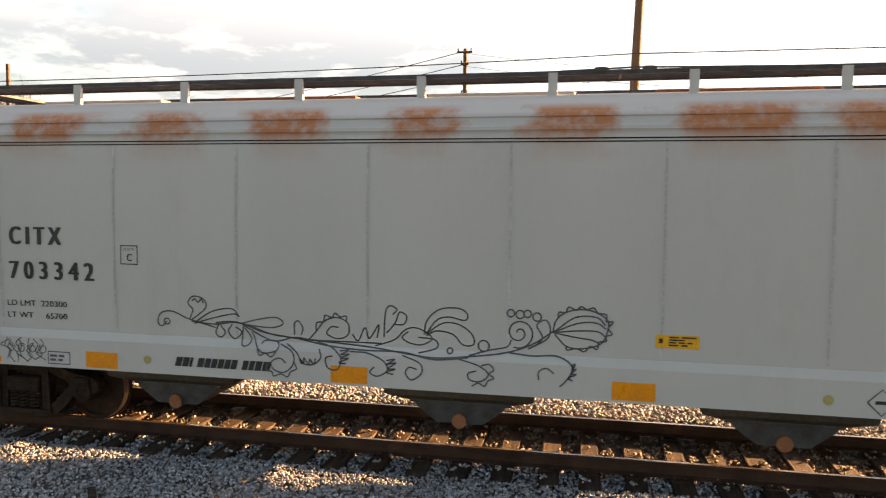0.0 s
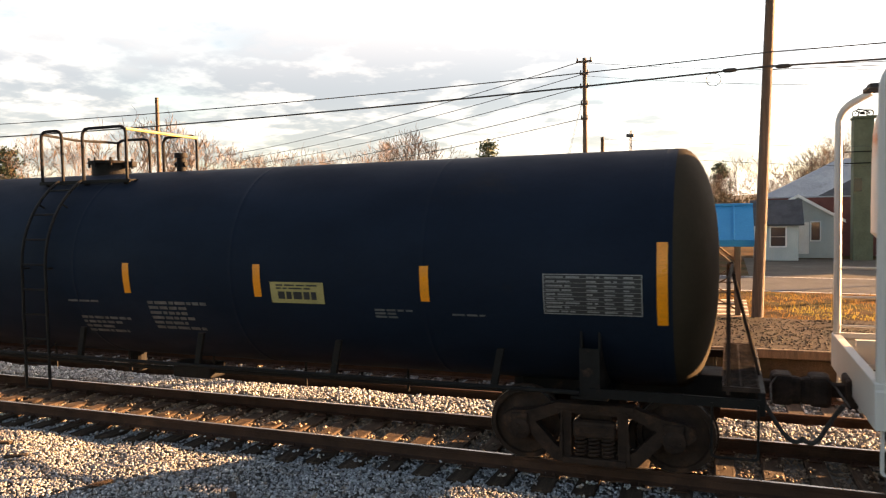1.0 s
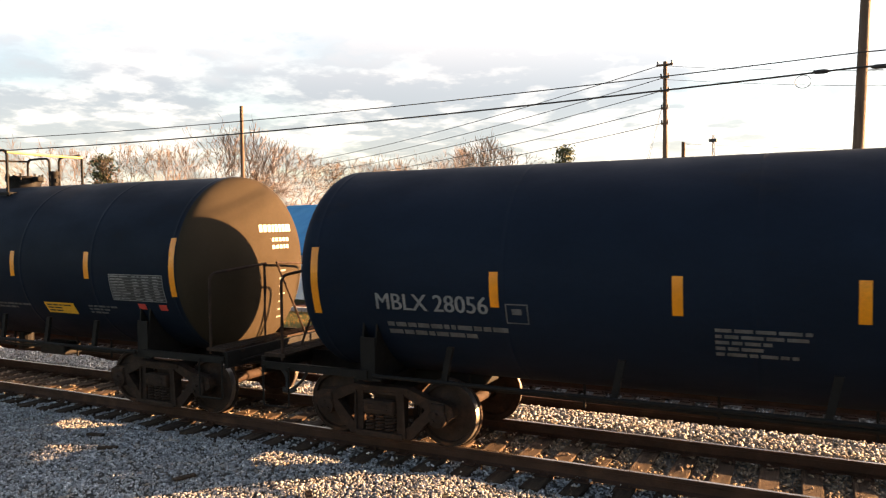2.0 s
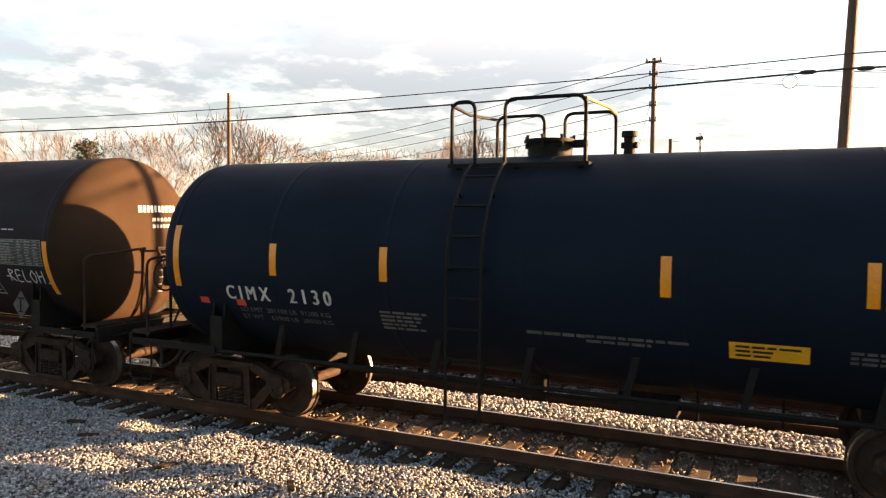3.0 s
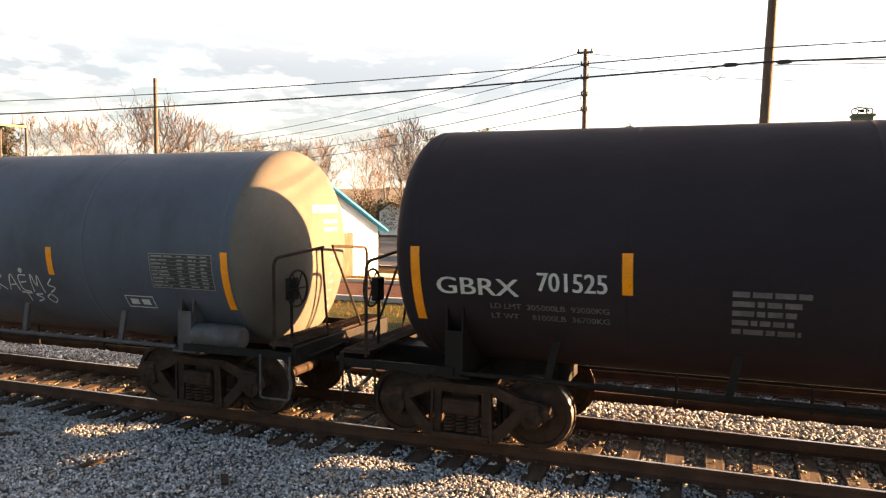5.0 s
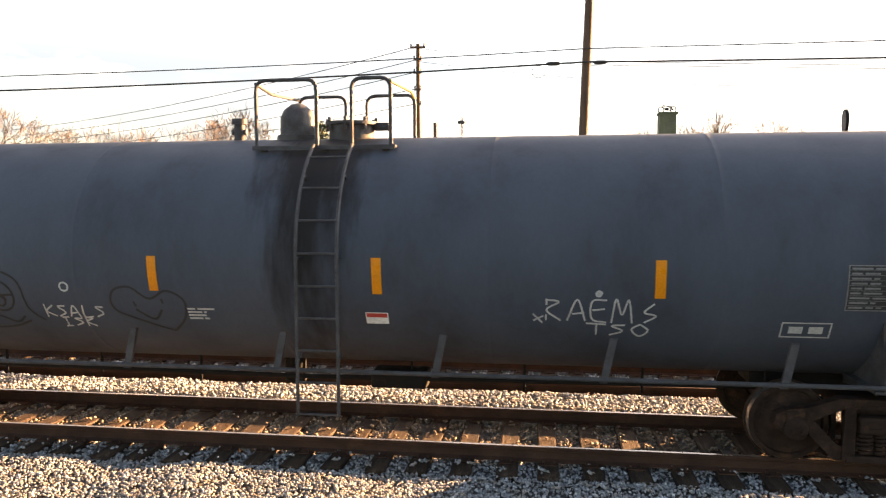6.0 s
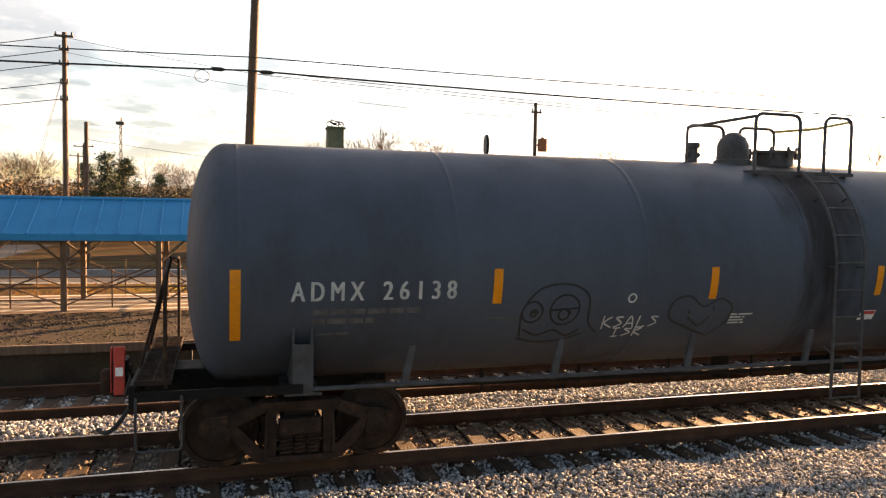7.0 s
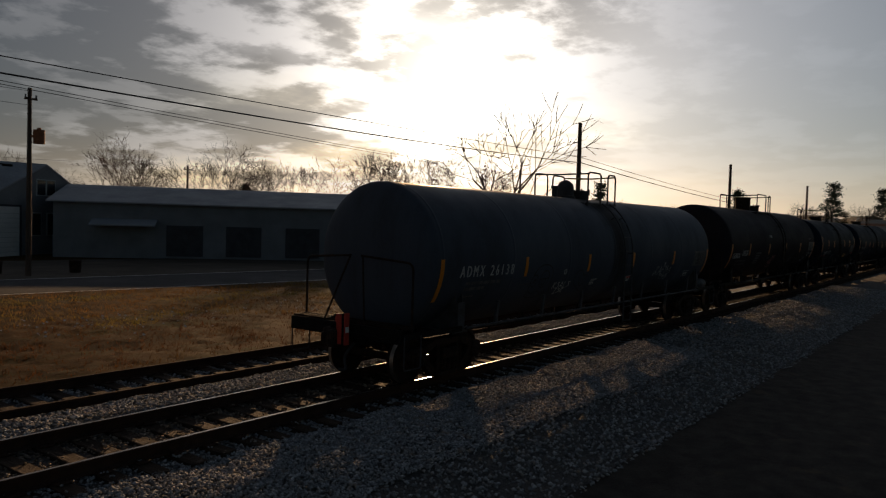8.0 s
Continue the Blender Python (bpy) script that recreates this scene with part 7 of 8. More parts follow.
for y, z0, z1 in ((4.5, 1.1, 2.7), (6.2, 1.1, 2.7), (5.0, 4.1, 5.2), (6.1, 4.1, 5.2)):
    bm = bmesh.new()
    box(bm, W + 0.05, W + 0.09, y - 0.08, y + 0.98, z0 - 0.08, z1 + 0.08)
    fr = part("window", bm, "siding", clad)
    bm = bmesh.new()
    box(bm, W + 0.09, W + 0.10, y, y + 0.9, z0, z1)
    part("pane", bm, "glass", fr)
skew = Matrix(((math.cos(radians(7)), 0.866, 0, 2.4), (-math.sin(radians(7)), 0.5, 0, 57.2), (0, 0, 1, 0), (0, 0, 0, 1)))
for o in h.children_recursive:
    o.data.transform(skew)
# long low warehouse with loading doors
h, wall = gable_house("long_warehouse", "long low grey warehouse with dark loading doors", pose(25.44, 54.15, 0, 0, 0, -38), 33.5, 12, 3.7, 5.0, "shed", "roof_grey", along=True, over=0.4)
for x in (7.65, 11.9, 16.3, 20.7, 25.1):
    bm = bmesh.new()
    box(bm, x, x + 2.6, -0.05, 0.02, -0.2, 2.1)
    part("loading_door", bm, "roof_dark", wall, "dark loading door")
bm = bmesh.new()
slab(bm, [(-1.4, 2.0), (0, 2.4), (0, 2.5), (-1.4, 2.1)], -7.0, -2.6, pose(0, 0, 0, 0, 0, 90))
part("canopy", bm, "roof_grey", h)


# ---- green tower with a motorcycle on top ----
tw = new("sign_tower")
tw.matrix_basis = pose(7.22, 51.5, 0)
tagged(tw, "square green block tower with a motorcycle sculpture on top", "tower")
bm = bmesh.new()
box(bm, 0, 1.1, 0, 1.1, -0.5, 8.35, 0.03)
part("shaft", bm, "green", tw)
bm = bmesh.new()
box(bm, -0.06, 1.21, -0.06, 1.21, 8.35, 8.5)
part("cap", bm, "green", tw)
for z in (6.3, 5.6):
    bm = bmesh.new()
    box(bm, -0.5, 1.6, -0.05, -0.02, z, z + 0.06)
    part("bracket", bm, "black", tw)
bm = bmesh.new()
box(bm, 0.02, 0.45, -0.03, 0.0, 3.9, 4.7)
part("opening", bm, "glass", tw)
bm = bmesh.new()
for x in (0.05, 1.15):
    tube(bm, [(x + 0.26 * math.cos(a), 0.55, 8.78 + 0.26 * math.sin(a)) for a in [2 * math.pi * k / 20 for k in range(21)]], 0.05, 6)
    for a in (0, 60, 120):
        c, s = 0.25 * math.cos(radians(a)), 0.25 * math.sin(radians(a))
        rod(bm, (x - c, 0.55, 8.78 - s), (x + c, 0.55, 8.78 + s), 0.012, 5)
tube(bm, [(0.05, 0.55, 8.78), (0.18, 0.55, 9.12), (0.30, 0.55, 9.32)], 0.03, 6)
tube(bm, [(0.22, 0.55, 9.15), (0.55, 0.55, 9.10), (0.85, 0.55, 8.98), (1.15, 0.55, 8.78)], 0.05, 6)
tube(bm, [(0.30, 0.55, 9.1), (0.45, 0.55, 8.72), (0.80, 0.55, 8.70), (1.15, 0.55, 8.78)], 0.035, 6)
box(bm, 0.42, 0.75, 0.46, 0.64, 8.72, 8.95, 0.04)
box(bm, 0.62, 1.05, 0.48, 0.62, 9.02, 9.10, 0.03)
rod(bm, (0.28, 0.35, 9.32), (0.28, 0.75, 9.32), 0.02, 6)
bm.transform(Matrix.Translation((0.55, 0.55, 8.5)) @ Matrix.Diagonal((0.72, 0.72, 0.72, 1)) @ Matrix.Translation((-0.6, -0.55, -8.5)))
part("motorcycle_sculpture", bm, "black", tw, "black motorcycle sculpture")

# round sign on a pole
sg = new("round_sign")
sg.matrix_basis = pose(15.65, 43, 0)
tagged(sg, "tall pole with a round sign and small panels", "sign")
bm = bmesh.new()
rod(bm, (0.12, 0, -0.6), (0.12, 0, 6.5), 0.06, 8)
rod(bm, (0.42, 0, -0.6), (0.42, 0, 5.3), 0.05, 8)
part("pole", bm, "black", sg)
for z, r in ((6.85, 0.68), (4.6, 0.62)):
    bm = bmesh.new()
    bmesh.ops.create_cone(bm, segments=28, radius1=r, radius2=r, depth=0.14, cap_ends=True, matrix=pose(0.12, 0, z, 90, 0, 80))
    d = part("disc", bm, "black", sg)
    bm = bmesh.new()
    bmesh.ops.create_cone(bm, segments=28, radius1=r * 0.86, radius2=r * 0.86, depth=0.16, cap_ends=True, matrix=pose(0.12, 0, z, 90, 0, 80))
    part("face", bm, "grey_steel", d)
for z, hh in ((5.55, 0.4), (3.15, 0.66), (2.6, 0.3)):
    bm = bmesh.new()
    box(bm, -0.35, 0.55, -0.08, -0.03, z, z + hh)
    p = part("panel", bm, "pale", sg)
    bm = bmesh.new()
    box(bm, -0.25, 0.45, -0.09, -0.082, z + hh * 0.4, z + hh * 0.6)
    part("print", bm, "ink", p)
bm = bmesh.new()
tube(bm, [(0.42, 0, 5.2), (1.0, -0.2, 5.45), (1.9, -0.4, 5.35)], 0.04, 6)
box(bm, 1.8, 2.3, -0.5, -0.3, 5.25, 5.38, 0.03)
part("lamp_arm", bm, "black", sg)
for x, y in ((16.6, 41.2), (20.2, 40.2)):
    bm = bmesh.new()
    tube(bm, [(x, y, -0.55), (x, y, 0.25), (x, y, 0.3)], [0.28, 0.32, 0.29], 14)
    tagged(part("litter_barrel", bm, "steel", None, "dark steel litter barrel by the road"), category="barrel", group="litter barrels")
# stop sign far left, seen from behind
bm = bmesh.new()
bmesh.ops.create_cone(bm, segments=8, radius1=0.42, radius2=0.42, depth=0.03, cap_ends=True, matrix=pose(0, 0, 2.3, 90, 22.5, 0))
st = new("road_sign")
st.matrix_basis = pose(-20.6, 57, 0)
tagged(st, "octagonal road sign seen from its grey back", "sign")
part("plate", bm, "siding", st)
bm = bmesh.new()
rod(bm, (0, 0.03, -0.4), (0, 0.03, 2.9), 0.035, 6)
part("post", bm, "grey_steel", st)
bm = bmesh.new()
box(bm, -0.45, 0.45, 0.01, 0.05, 2.78, 2.95)
part("name_plate", bm, "green", st)
# far lattice mast
bm = bmesh.new()
for k in range(4):
    rod(bm, (-40 + (k % 2) * 1.2, 330 + (k // 2) * 1.2, 0), (-39.6 + (k % 2) * 0.5, 330.3 + (k // 2) * 0.5, 38), 0.16, 5)
for k in range(10):
    z = 3.5 * k + 2
    rod(bm, (-40, 330, z), (-38.9, 330, z + 3), 0.08, 4)
    rod(bm, (-38.9, 330, z), (-40, 330, z + 3), 0.08, 4)
box(bm, -41, -38, 329, 331.5, 35, 36.2)
tagged(part("lattice_mast", bm, "grey_steel", None, "far grey lattice radio mast"), category="mast")


# ---- white saloon car on the street ----
def saloon():
    c = new("saloon_car")
    tagged(c, "white four-door saloon car on the street", "car")
    side = [(-2.45, 0.42), (-2.48, 0.62), (-2.40, 0.84), (-1.75, 0.98), (-1.20, 1.02), (-0.45, 1.40), (0.15, 1.47), (0.85, 1.42), (1.60, 1.12), (2.25, 1.06), (2.48, 0.95), (2.50, 0.55), (2.42, 0.38)]
    bm = bmesh.new()
    rings = []
    for y, inset in ((-0.92, 0.0), (-0.88, 1.0), (-0.62, 1.0), (0.62, 1.0), (0.88, 1.0), (0.92, 0.0)):
        row = []
        for x, z in side:
            if z > 1.02 and abs(y) > 0.7:
                z2 = 1.0
            else:
                z2 = z
            row.append(bm.verts.new((x * (0.985 if abs(y) > 0.9 else 1), y if z <= 1.02 or abs(y) > 0.7 else y, z2)))
        rings.append(row)
    for a, b in zip(rings, rings[1:]):
        for k in range(len(side) - 1):
            bm.faces.new((a[k], a[k + 1], b[k + 1], b[k]))
        bm.faces.new((a[-1], a[0], b[0], b[-1]))
    bm.faces.new(rings[0])
    bm.faces.new(rings[-1][::-1])
    body = part("body", bm, "carpaint", c, smooth=True)
    bm = bmesh.new()
    for s in (-1, 1):
        slab(bm, [(-1.02, 1.03), (-0.42, 1.34), (0.02, 1.38), (0.02, 1.03)], s * 0.80 - 0.02, s * 0.80 + 0.02)
        slab(bm, [(0.10, 1.03), (0.10, 1.38), (0.75, 1.34), (1.25, 1.10), (1.0, 1.03)], s * 0.80 - 0.02, s * 0.80 + 0.02)
    part("side_glass", bm, "glass", c)
    bm = bmesh.new()
    slab(bm, [(-1.22, 1.03), (-0.47, 1.405), (-0.44, 1.40), (-1.15, 1.03)], -0.6, 0.6)
    slab(bm, [(0.87, 1.425), (1.60, 1.13), (1.55, 1.11), (0.85, 1.40)], -0.6, 0.6)
    part("screens", bm, "glass", c)
    for x in (-1.5, 1.52):
        for s in (-1, 1):
            bm = bmesh.new()
            rod(bm, (x, s * 0.93, 0.34), (x, s * 0.70, 0.34), 0.34, 24)
            w = part("wheel", bm, "tyre", c)
            bm = bmesh.new()
            rod(bm, (x, s * 0.95, 0.34), (x, s * 0.90, 0.34), 0.22, 20)
            part("rim", bm, "chrome", w)
    for s in (-1, 1):
        bm = bmesh.new()
        box(bm, 2.44, 2.515, s * 0.72 - 0.15, s * 0.72 + 0.15, 0.78, 0.95, 0.02)
        part("tail_lamp", bm, "red", c)
        bm = bmesh.new()
        box(bm, -2.49, -2.40, s * 0.68 - 0.16, s * 0.68 + 0.16, 0.62, 0.76, 0.02)
        part("headlamp", bm, "chrome", c)
    return c


saloon_car = saloon()


# ---- trees ----
def grow(seed, height, angle, levels, stem, twiggy, fine):
    """Trunk and limbs, then twigs: tapered limbs that fork evenly round their own axis down to fine shoots."""
    rng = random.Random(seed)
    limbs, twigs = bmesh.new(), bmesh.new()

    def spike(bm, a, b, r0, r1, n):
        way = (b - a).normalized()
        s = way.cross(Vector((0.31, 0.77, 0.55))).normalized()
        t = way.cross(s)
        ra = [bm.verts.new(a + (s * math.cos(2 * math.pi * k / n) + t * math.sin(2 * math.pi * k / n)) * r0) for k in range(n)]
        rb = [bm.verts.new(b + (s * math.cos(2 * math.pi * k / n) + t * math.sin(2 * math.pi * k / n)) * r1) for k in range(n)]
        for k in range(n):
            bm.faces.new((ra[k], ra[(k + 1) % n], rb[(k + 1) % n], rb[k]))

    def turned(d, tilt, roll):
        s = d.cross(Vector((0.29, 0.53, 0.80))).normalized()
        t = d.cross(s)
        return (d * math.cos(tilt) + (s * math.cos(roll) + t * math.sin(roll)) * math.sin(tilt)).normalized()

    def branch(p, d, length, r, level):
        last = level >= levels
        steps = 2 if level > 2 else 3
        for i in range(steps):
            d = (d + Vector((rng.gauss(0, 0.09), rng.gauss(0, 0.09), rng.gauss(0.05, 0.05)))).normalized()
            q = p + d * length / steps
            r1 = r * (0.5 if last else 0.88)
            spike(limbs if level < 3 else twigs, p, q, max(r, fine), max(r1, fine * 0.65), 7 if level < 2 else (4 if level < 3 else 3))
            p, r = q, r1
            if level and rng.random() < twiggy:
                shoot = turned(d, rng.uniform(0.5, 1.0), rng.uniform(0, 6.28))
                if last:
                    spike(twigs, p, p + shoot * length * rng.uniform(0.4, 0.8), 0.013, 0.007, 3)
                else:
                    branch(p, shoot, length * rng.uniform(0.40, 0.65), r * 0.5, min(levels, level + 2))
        if not last:
            n = 3 if level < 2 or rng.random() < 0.35 else 2
            roll = rng.uniform(0, 6.28)
            for k in range(n):
                nd = turned(d, radians(angle) * rng.uniform(0.55, 1.2), roll + 6.283 * k / n + rng.gauss(0, 0.3))
                branch(p, nd, length * rng.uniform(0.70, 0.90), r * rng.uniform(0.62, 0.78), level + 1)
    branch(Vector((0, 0, 0)), Vector((0, 0, 1)), height * 0.285, stem, 0)
    return limbs, twigs


def bare_tree(seed, height, angle=30, levels=6, stem=0.19, twiggy=0.36, fine=0.018, label="leafless winter tree with fine brown twigs"):
    t = new("bare_tree")
    limbs, twigs = grow(seed, height, angle, levels, stem, twiggy, fine)
    part("trunk", limbs, "bark", t)
    part("crown", twigs, "twig", t)
    return tagged(t, label, "tree", "bare trees")


def leaf_cloud(bm, rng, centre, size, count, leaf, flat=1.0):
    for _ in range(count):
        v = Vector((rng.gauss(0, 0.5), rng.gauss(0, 0.5), rng.gauss(0, 0.5) * flat)) * size + centre
        a, b = Vector((rng.gauss(0, 1), rng.gauss(0, 1), rng.gauss(0, 1))).normalized() * leaf, Vector((rng.gauss(0, 1), rng.gauss(0, 1), rng.gauss(0, 1))).normalized() * leaf
        bm.faces.new([bm.verts.new(v + w) for w in (a, b, -a * 0.7 - b * 0.4)])


def pine_tree(seed, height):
    rng = random.Random(seed)
    t = new("pine_tree")
    bm = bmesh.new()
    tube(bm, [(0.15 * math.sin(k), 0.1 * math.cos(k), height * k / 8) for k in range(9)], [0.22 * (1.05 - k / 9) for k in range(9)], 8)
    part("trunk", bm, "bark", t)
    bm = bmesh.new()
    for k in range(34):
        z = height * rng.uniform(0.42, 1.0)
        r = height * 0.20 * (1.15 - (z / height - 0.42) / 0.62) * rng.uniform(0.3, 1.0)
        a = rng.uniform(0, 6.28)
        leaf_cloud(bm, rng, Vector((r * math.cos(a), r * math.sin(a), z)), height * 0.075, 90, height * 0.016, 0.6)
    part("crown", bm, "pine", t)
    return tagged(t, "tall dark green pine tree", "tree", "pine trees")


def shrub(seed, w, h, mat_, label):
    rng = random.Random(seed)
    t = new("shrub")
    bm = bmesh.new()
    for k in range(26):
        leaf_cloud(bm, rng, Vector((rng.uniform(-w, w), rng.uniform(-0.6, 0.6) * w, h * rng.uniform(0.1, 0.9))), h * 0.22, 120, h * 0.028, 0.8)
    part("foliage", bm, mat_, t)
    bm = bmesh.new()
    for k in range(10):
        rod(bm, (rng.uniform(-w, w) * 0.5, rng.uniform(-w, w) * 0.3, 0), (rng.uniform(-w, w), rng.uniform(-w, w) * 0.5, h * 0.7), 0.05, 5, 0.01)
    part("stems", bm, "bark", t)
    return tagged(t, label, "shrub", "shrubs")


def place(model, az, dist, scale, turn=0, z=-0.45):
    """A copy at a compass angle (degrees right of +y) and distance from the standpoint."""
    a = radians(az)
    o = copy_thing(model, pose(0, 0, 0))
    o.matrix_basis = pose(dist * math.sin(a), dist * math.cos(a), z, 0, 0, turn) @ Matrix.Diagonal((scale, scale, scale, 1))
    return o


trees = [bare_tree(21, 10.0, 32), bare_tree(22, 10.0, 26, 6, 0.16), bare_tree(23, 10.0, 36, 6, 0.2), bare_tree(24, 10.0, 22, 6, 0.15)]
lone = bare_tree(29, 12.5, 31, 5, 0.36, 0.28, 0.032, "gaunt spreading leafless tree with few twigs")
pines = [pine_tree(31, 12.0), pine_tree(32, 12.0)]
bushes = [shrub(41, 3.0, 3.2, "brush", "dense brown winter shrub"), shrub(42, 3.0, 3.0, "pine", "dense dark green shrub")]
rng = random.Random(77)
for k, (az_, d, s) in enumerate([(-50, 62, 1.0), (-47, 66, 1.05), (-44, 60, 1.1), (-40.5, 63, 1.15), (-38, 70, 1.05), (-34.5, 90, 1.15), (-32, 95, 1.2), (-29.5, 92, 1.15), (-27.3, 98, 1.2), (-25.2, 86, 1.25), (-24.0, 78, 1.15), (-23.0, 84, 1.3),
                                   (-21.3, 95, 1.1), (-54, 75, 1.1), (-36, 110, 1.2), (-13, 95, 0.9), (-8.5, 105, 0.9), (-1.0, 100, 0.85), (1.8, 98, 1.0), (6.5, 95, 1.05), (8.4, 90, 1.1), (11.5, 92, 1.15), (14.0, 96, 1.1), (5.0, 92, 1.0), (16.2, 100, 0.9),
                                   (24.5, 100, 0.85), (29.0, 84, 1.15), (30.2, 86, 1.05), (31.6, 95, 0.8), (41.5, 88, 1.0), (44.2, 86, 1.05), (46.5, 84, 1.1), (48.6, 86, 1.1), (51.0, 82, 1.1), (53.2, 80, 1.05), (55.3, 78, 1.0), (57.0, 90, 1.0), (70.5, 110, 0.7), (78.5, 120, 0.75), (66, 130, 0.8)]):
    place(trees[k % 4], az_, d, s * 0.87, rng.uniform(0, 360))
place(lone, 57.3, 62, 1.0, 40)
for k, (az_, d, s) in enumerate([(7.0, 78, 1.05), (9.0, 80, 1.1), (12.8, 82, 1.25), (14.8, 80, 1.15), (17.0, 82, 1.1), (22.0, 85, 0.95), (5.8, 84, 0.9), (11.0, 84, 1.05), (35.0, 80, 0.95), (36.5, 82, 1.15), (38.8, 82, 0.95)]):
    place(trees[(k + 1) % 4], az_, d, s * 0.85, 77 * k)
for k in range(44):
    az_ = -58 + 66 * k / 43 + rng.uniform(-0.7, 0.7)
    place(trees[k % 4], az_, rng.uniform(95, 135), rng.uniform(0.6, 0.9), rng.uniform(0, 360))
for k in range(20):
    place(trees[k % 4], 27 + 62 * k / 19, rng.uniform(120, 170), rng.uniform(0.5, 0.75), rng.uniform(0, 360))
for k, (az_, d, s) in enumerate([(-17.6, 82, 0.92), (-18.8, 86, 0.7), (-51.5, 62, 0.7), (-9.0, 88, 0.62), (-6.8, 92, 0.6), (-4.2, 90, 0.55), (64.7, 95, 0.72), (74.5, 140, 0.85), (80.5, 150, 1.0), (37.8, 100, 0.62), (83.5, 170, 1.0), (-0.5, 110, 0.8)]):
    place(pines[k % 2], az_, d, s, rng.uniform(0, 360))
for k in range(46):
    az_ = -56 + 62 * k / 45 + rng.uniform(-0.6, 0.6)
    place(bushes[0 if rng.random() < 0.72 else 1], az_, rng.uniform(74, 92), rng.uniform(0.9, 1.5), rng.uniform(0, 360))
for k in range(16):
    place(bushes[0 if rng.random() < 0.5 else 1], 26 + 60 * k / 15, rng.uniform(100, 140), rng.uniform(0.9, 1.3), rng.uniform(0, 360))
for k in range(26):
    place(bushes[(1, 0, 0, 1, 0)[k % 5]], -16 + 16.5 * k / 25, rng.uniform(74, 88), rng.uniform(1.35, 2.0), rng.uniform(0, 360))
place(pines[0], -7.6, 70, 0.62, 15)
place(pines[1], -6.4, 72, 0.60, 70)
place(bushes[1], 37.6, 92, 1.7, 20)
for o in trees + pines + bushes + [lone]:
    for c in list(o.children_recursive) + [o]:
        bpy.data.objects.remove(c)

# wooded hills far behind
gen = random.Random(5)
bm = bmesh.new()
prev = None
for k in range(361):
    a = radians(-180 + k)
    r = 700
    h = 15 + 9 * noise.noise(Vector((math.cos(a) * 3, math.sin(a) * 3, 0))) + 3.5 * noise.noise(Vector((math.cos(a) * 25, math.sin(a) * 25, 2))) + gen.uniform(-1.0, 1.0)
    col = [bm.verts.new((math.sin(a) * r * q, math.cos(a) * r * q, z)) for q, z in ((0.8, -1), (0.92, h * 0.62), (1.0, h), (1.05, h * 0.8))]
    if prev:
        for i in range(3):
            bm.faces.new((prev[i], col[i], col[i + 1], prev[i + 1]))
    prev = col
tagged(part("backdrop", bm, "hill", None, "low wooded hills on the horizon"), category="hills", kind="structure")

# grass tufts on the verge, thicker towards the road
gen = np.random.default_rng(9)
tips = []
for x0_, x1_, y0_, y1_, count in ((-7, 30, 14.8, 33.0, 76000), (-32, -7, 15.0, 22.4, 12000), (-30, -8, 27.6, 29.6, 3000)):
    gx, gy = gen.uniform(x0_, x1_, count), gen.uniform(y0_, y1_, count)
    for x, y in zip(gx, gy):
        if -6 < x < 3.2 and y < 18.1 or -6 < x < 0.7 and y < 21.8 or y > road_near(x) - 0.15:
            continue
        if noise.noise(Vector((x * 1.3, y * 1.3, 6))) < gen.uniform(-0.75, 0.25):
            continue
        tips.append((x, y, ground_z(x, y) + 0.02))
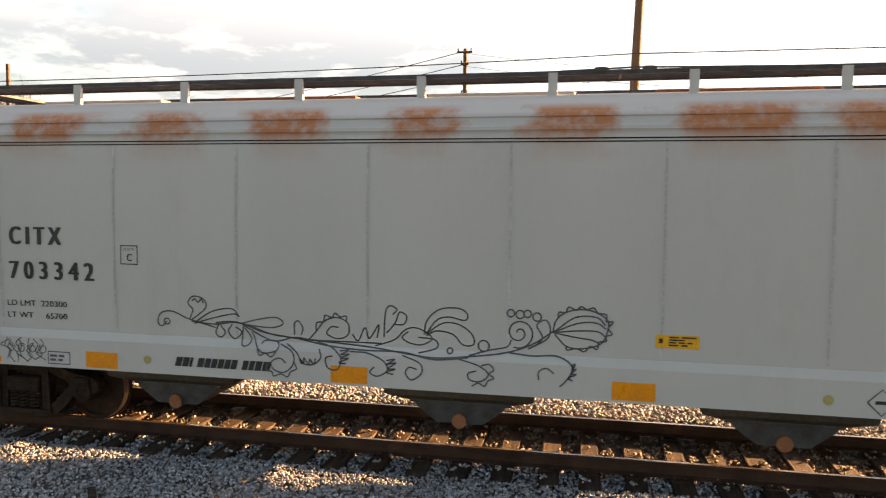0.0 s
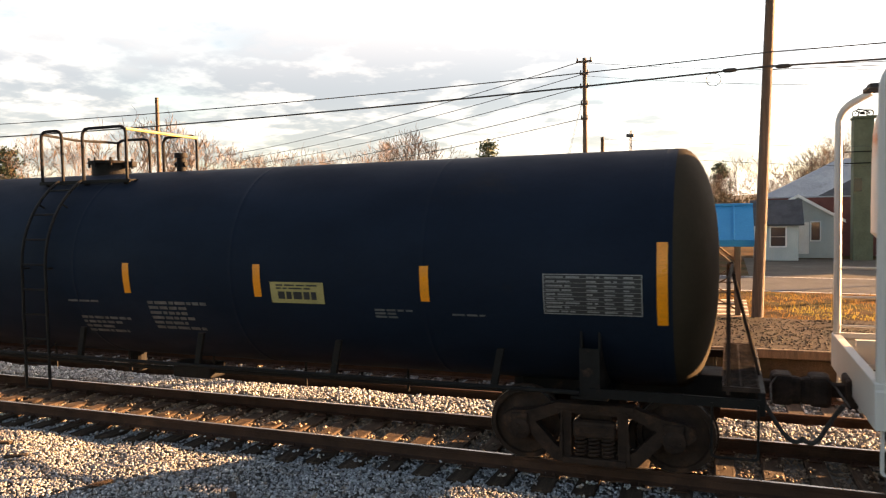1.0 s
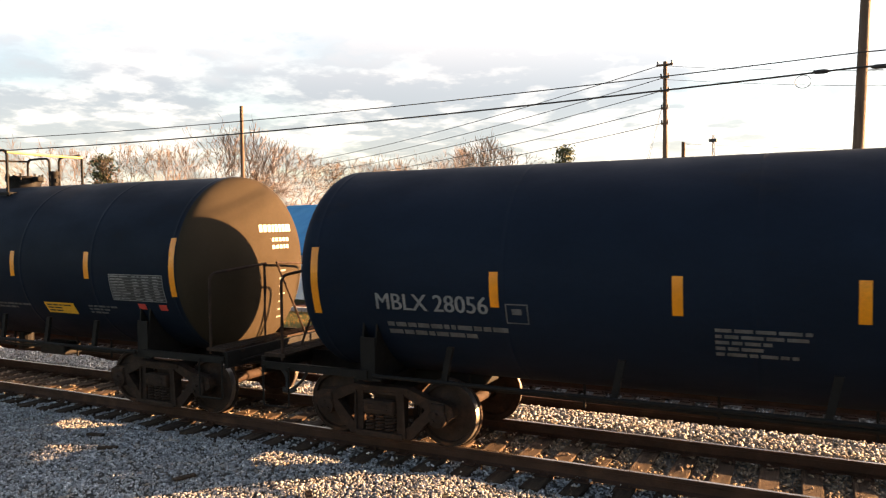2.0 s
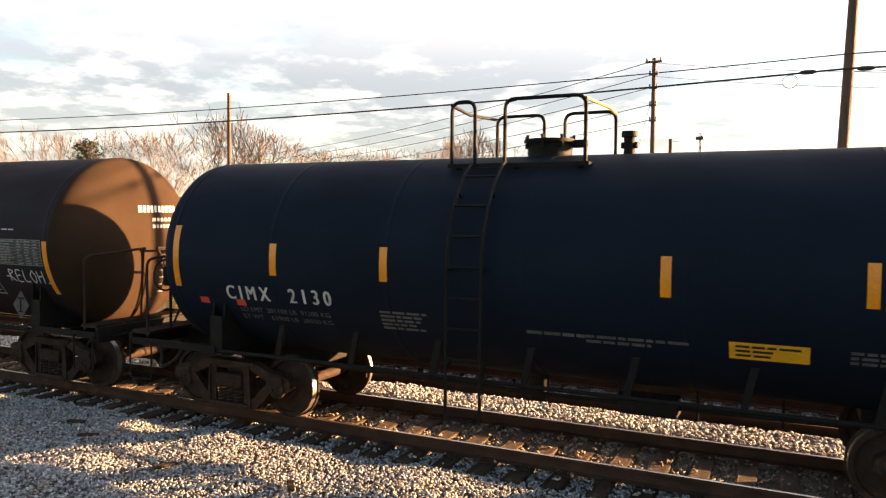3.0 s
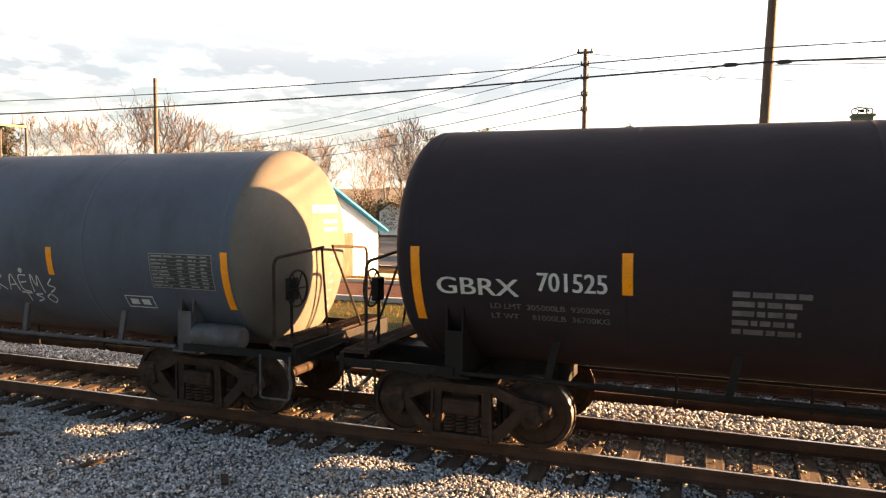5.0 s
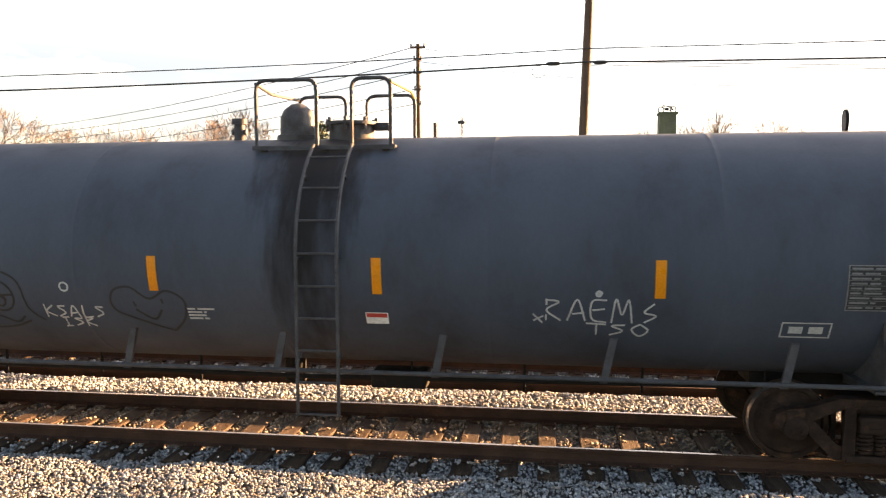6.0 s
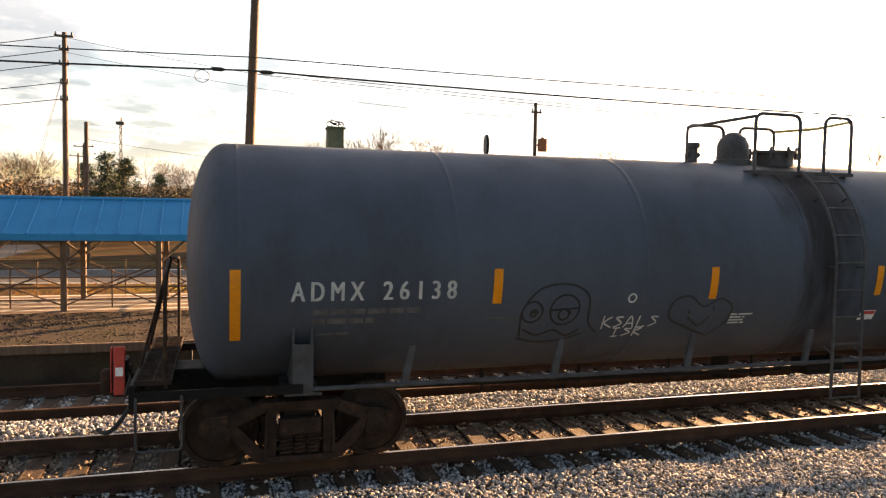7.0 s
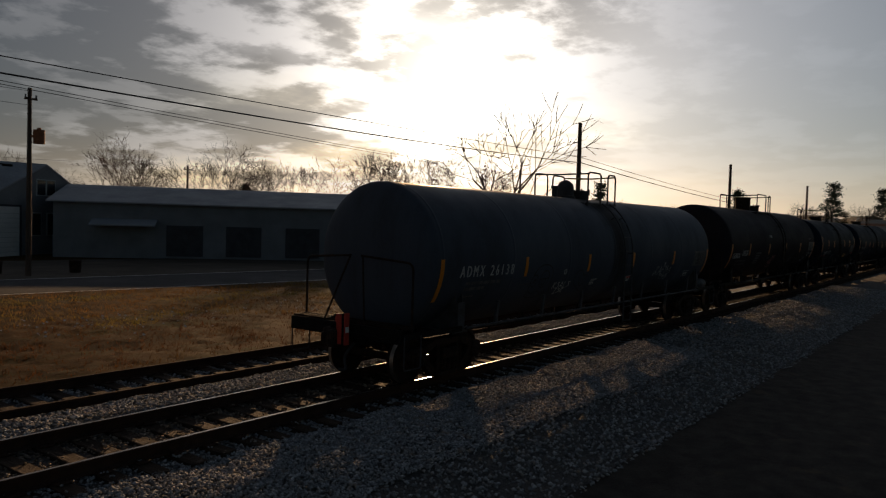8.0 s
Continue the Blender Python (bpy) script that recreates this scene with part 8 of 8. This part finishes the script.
for name_, mat_, keep, lab in (("grass_tufts", "blade", 1, "straw-coloured and green grass by the road"), ("dead_grass", "brown_blade", 0, "brown dead grass beside the tracks")):
    foot = np.array([p for p in tips if (p[1] + 3.0 * noise.noise(Vector((p[0] * 0.35, p[1] * 0.6, 9))) > 23.2 - 0.10 * p[0] or p[0] < -7) == bool(keep)])
    n = len(foot)
    tall, wide, turn = gen.uniform(0.06, 0.15, n), gen.uniform(0.006, 0.018, n), gen.uniform(0, 6.28, n)
    lean = gen.uniform(-0.07, 0.07, (n, 2))
    arm = np.column_stack([np.cos(turn) * wide, np.sin(turn) * wide, np.zeros(n)])
    verts = np.stack([foot - arm, foot + arm, foot + np.column_stack([lean, tall])], 1)
    me = bpy.data.meshes.new(name_)
    me.vertices.add(3 * n)
    me.vertices.foreach_set("co", verts.reshape(-1))
    me.loops.add(3 * n)
    me.loops.foreach_set("vertex_index", np.arange(3 * n, dtype=np.int32))
    me.polygons.add(n)
    me.polygons.foreach_set("loop_start", np.arange(0, 3 * n, 3, dtype=np.int32))
    me.polygons.foreach_set("loop_total", np.full(n, 3, dtype=np.int32))
    me.update()
    me.materials.append(M[mat_])
    tagged(new(name_, me), lab, "grass", "", "stuff")
bm = bmesh.new()
for _ in range(170):
    x, y = gen.uniform(3, 22), gen.normal(21.5, 1.2)
    z, w = ground_z(x, y) + 0.07, gen.uniform(0.015, 0.04)
    bm.faces.new([bm.verts.new((x + dx * w, y + dy * w, z + dz * w)) for dx, dy, dz in ((-1, -0.6, 0), (1, -0.4, 0.2), (0.8, 0.7, 1.2), (-0.9, 0.5, 1.0))])
tagged(part("paper_scraps", bm, "white", None, "small white scraps scattered on the grass"), category="litter", kind="stuff")
for x, y, a in ((-8.9, 7.0, 30), (-5.2, 6.75, -50), (-9.6, 7.35, 12), (-7.0, 6.6, 70)):
    bm = bmesh.new()
    box(bm, -0.14, 0.14, -0.04, 0.04, 0, 0.035, 0.008)
    tagged(part("wood_scrap", bm, "tie", None, "splintered scrap of tie wood on the ballast", at=pose(x, y, bed_z(x, y) + 0.05, 0, 0, a)), category="wood scrap", group="wood scraps")


# ---- motion ----
def run_at(t):
    for (a, sa), (b, sb) in zip(TRAIN_RUN, TRAIN_RUN[1:]):
        if a <= t <= b:
            return sa + (sb - sa) * (t - a) / (b - a)
    return TRAIN_RUN[-1][1]


def motions():
    for car_, u in cars:
        walk(car_, [(t, pose(u + s, TRACK_Y, 0)) for t, s in TRAIN_RUN])
    steps = sorted({frame(k / 20) for k in range(161)})
    for ws, x in wheelsets:
        rows_ = []
        for f in steps:
            t = (f - 1) / FPS
            rows_.append((t, pose(x, 0, AXLE_Z, 0, math.degrees(run_at(t) / AXLE_Z) % 360, 0)))
        walk(ws, rows_)
    walk(saloon_car, SALOON_ROWS)


motions()
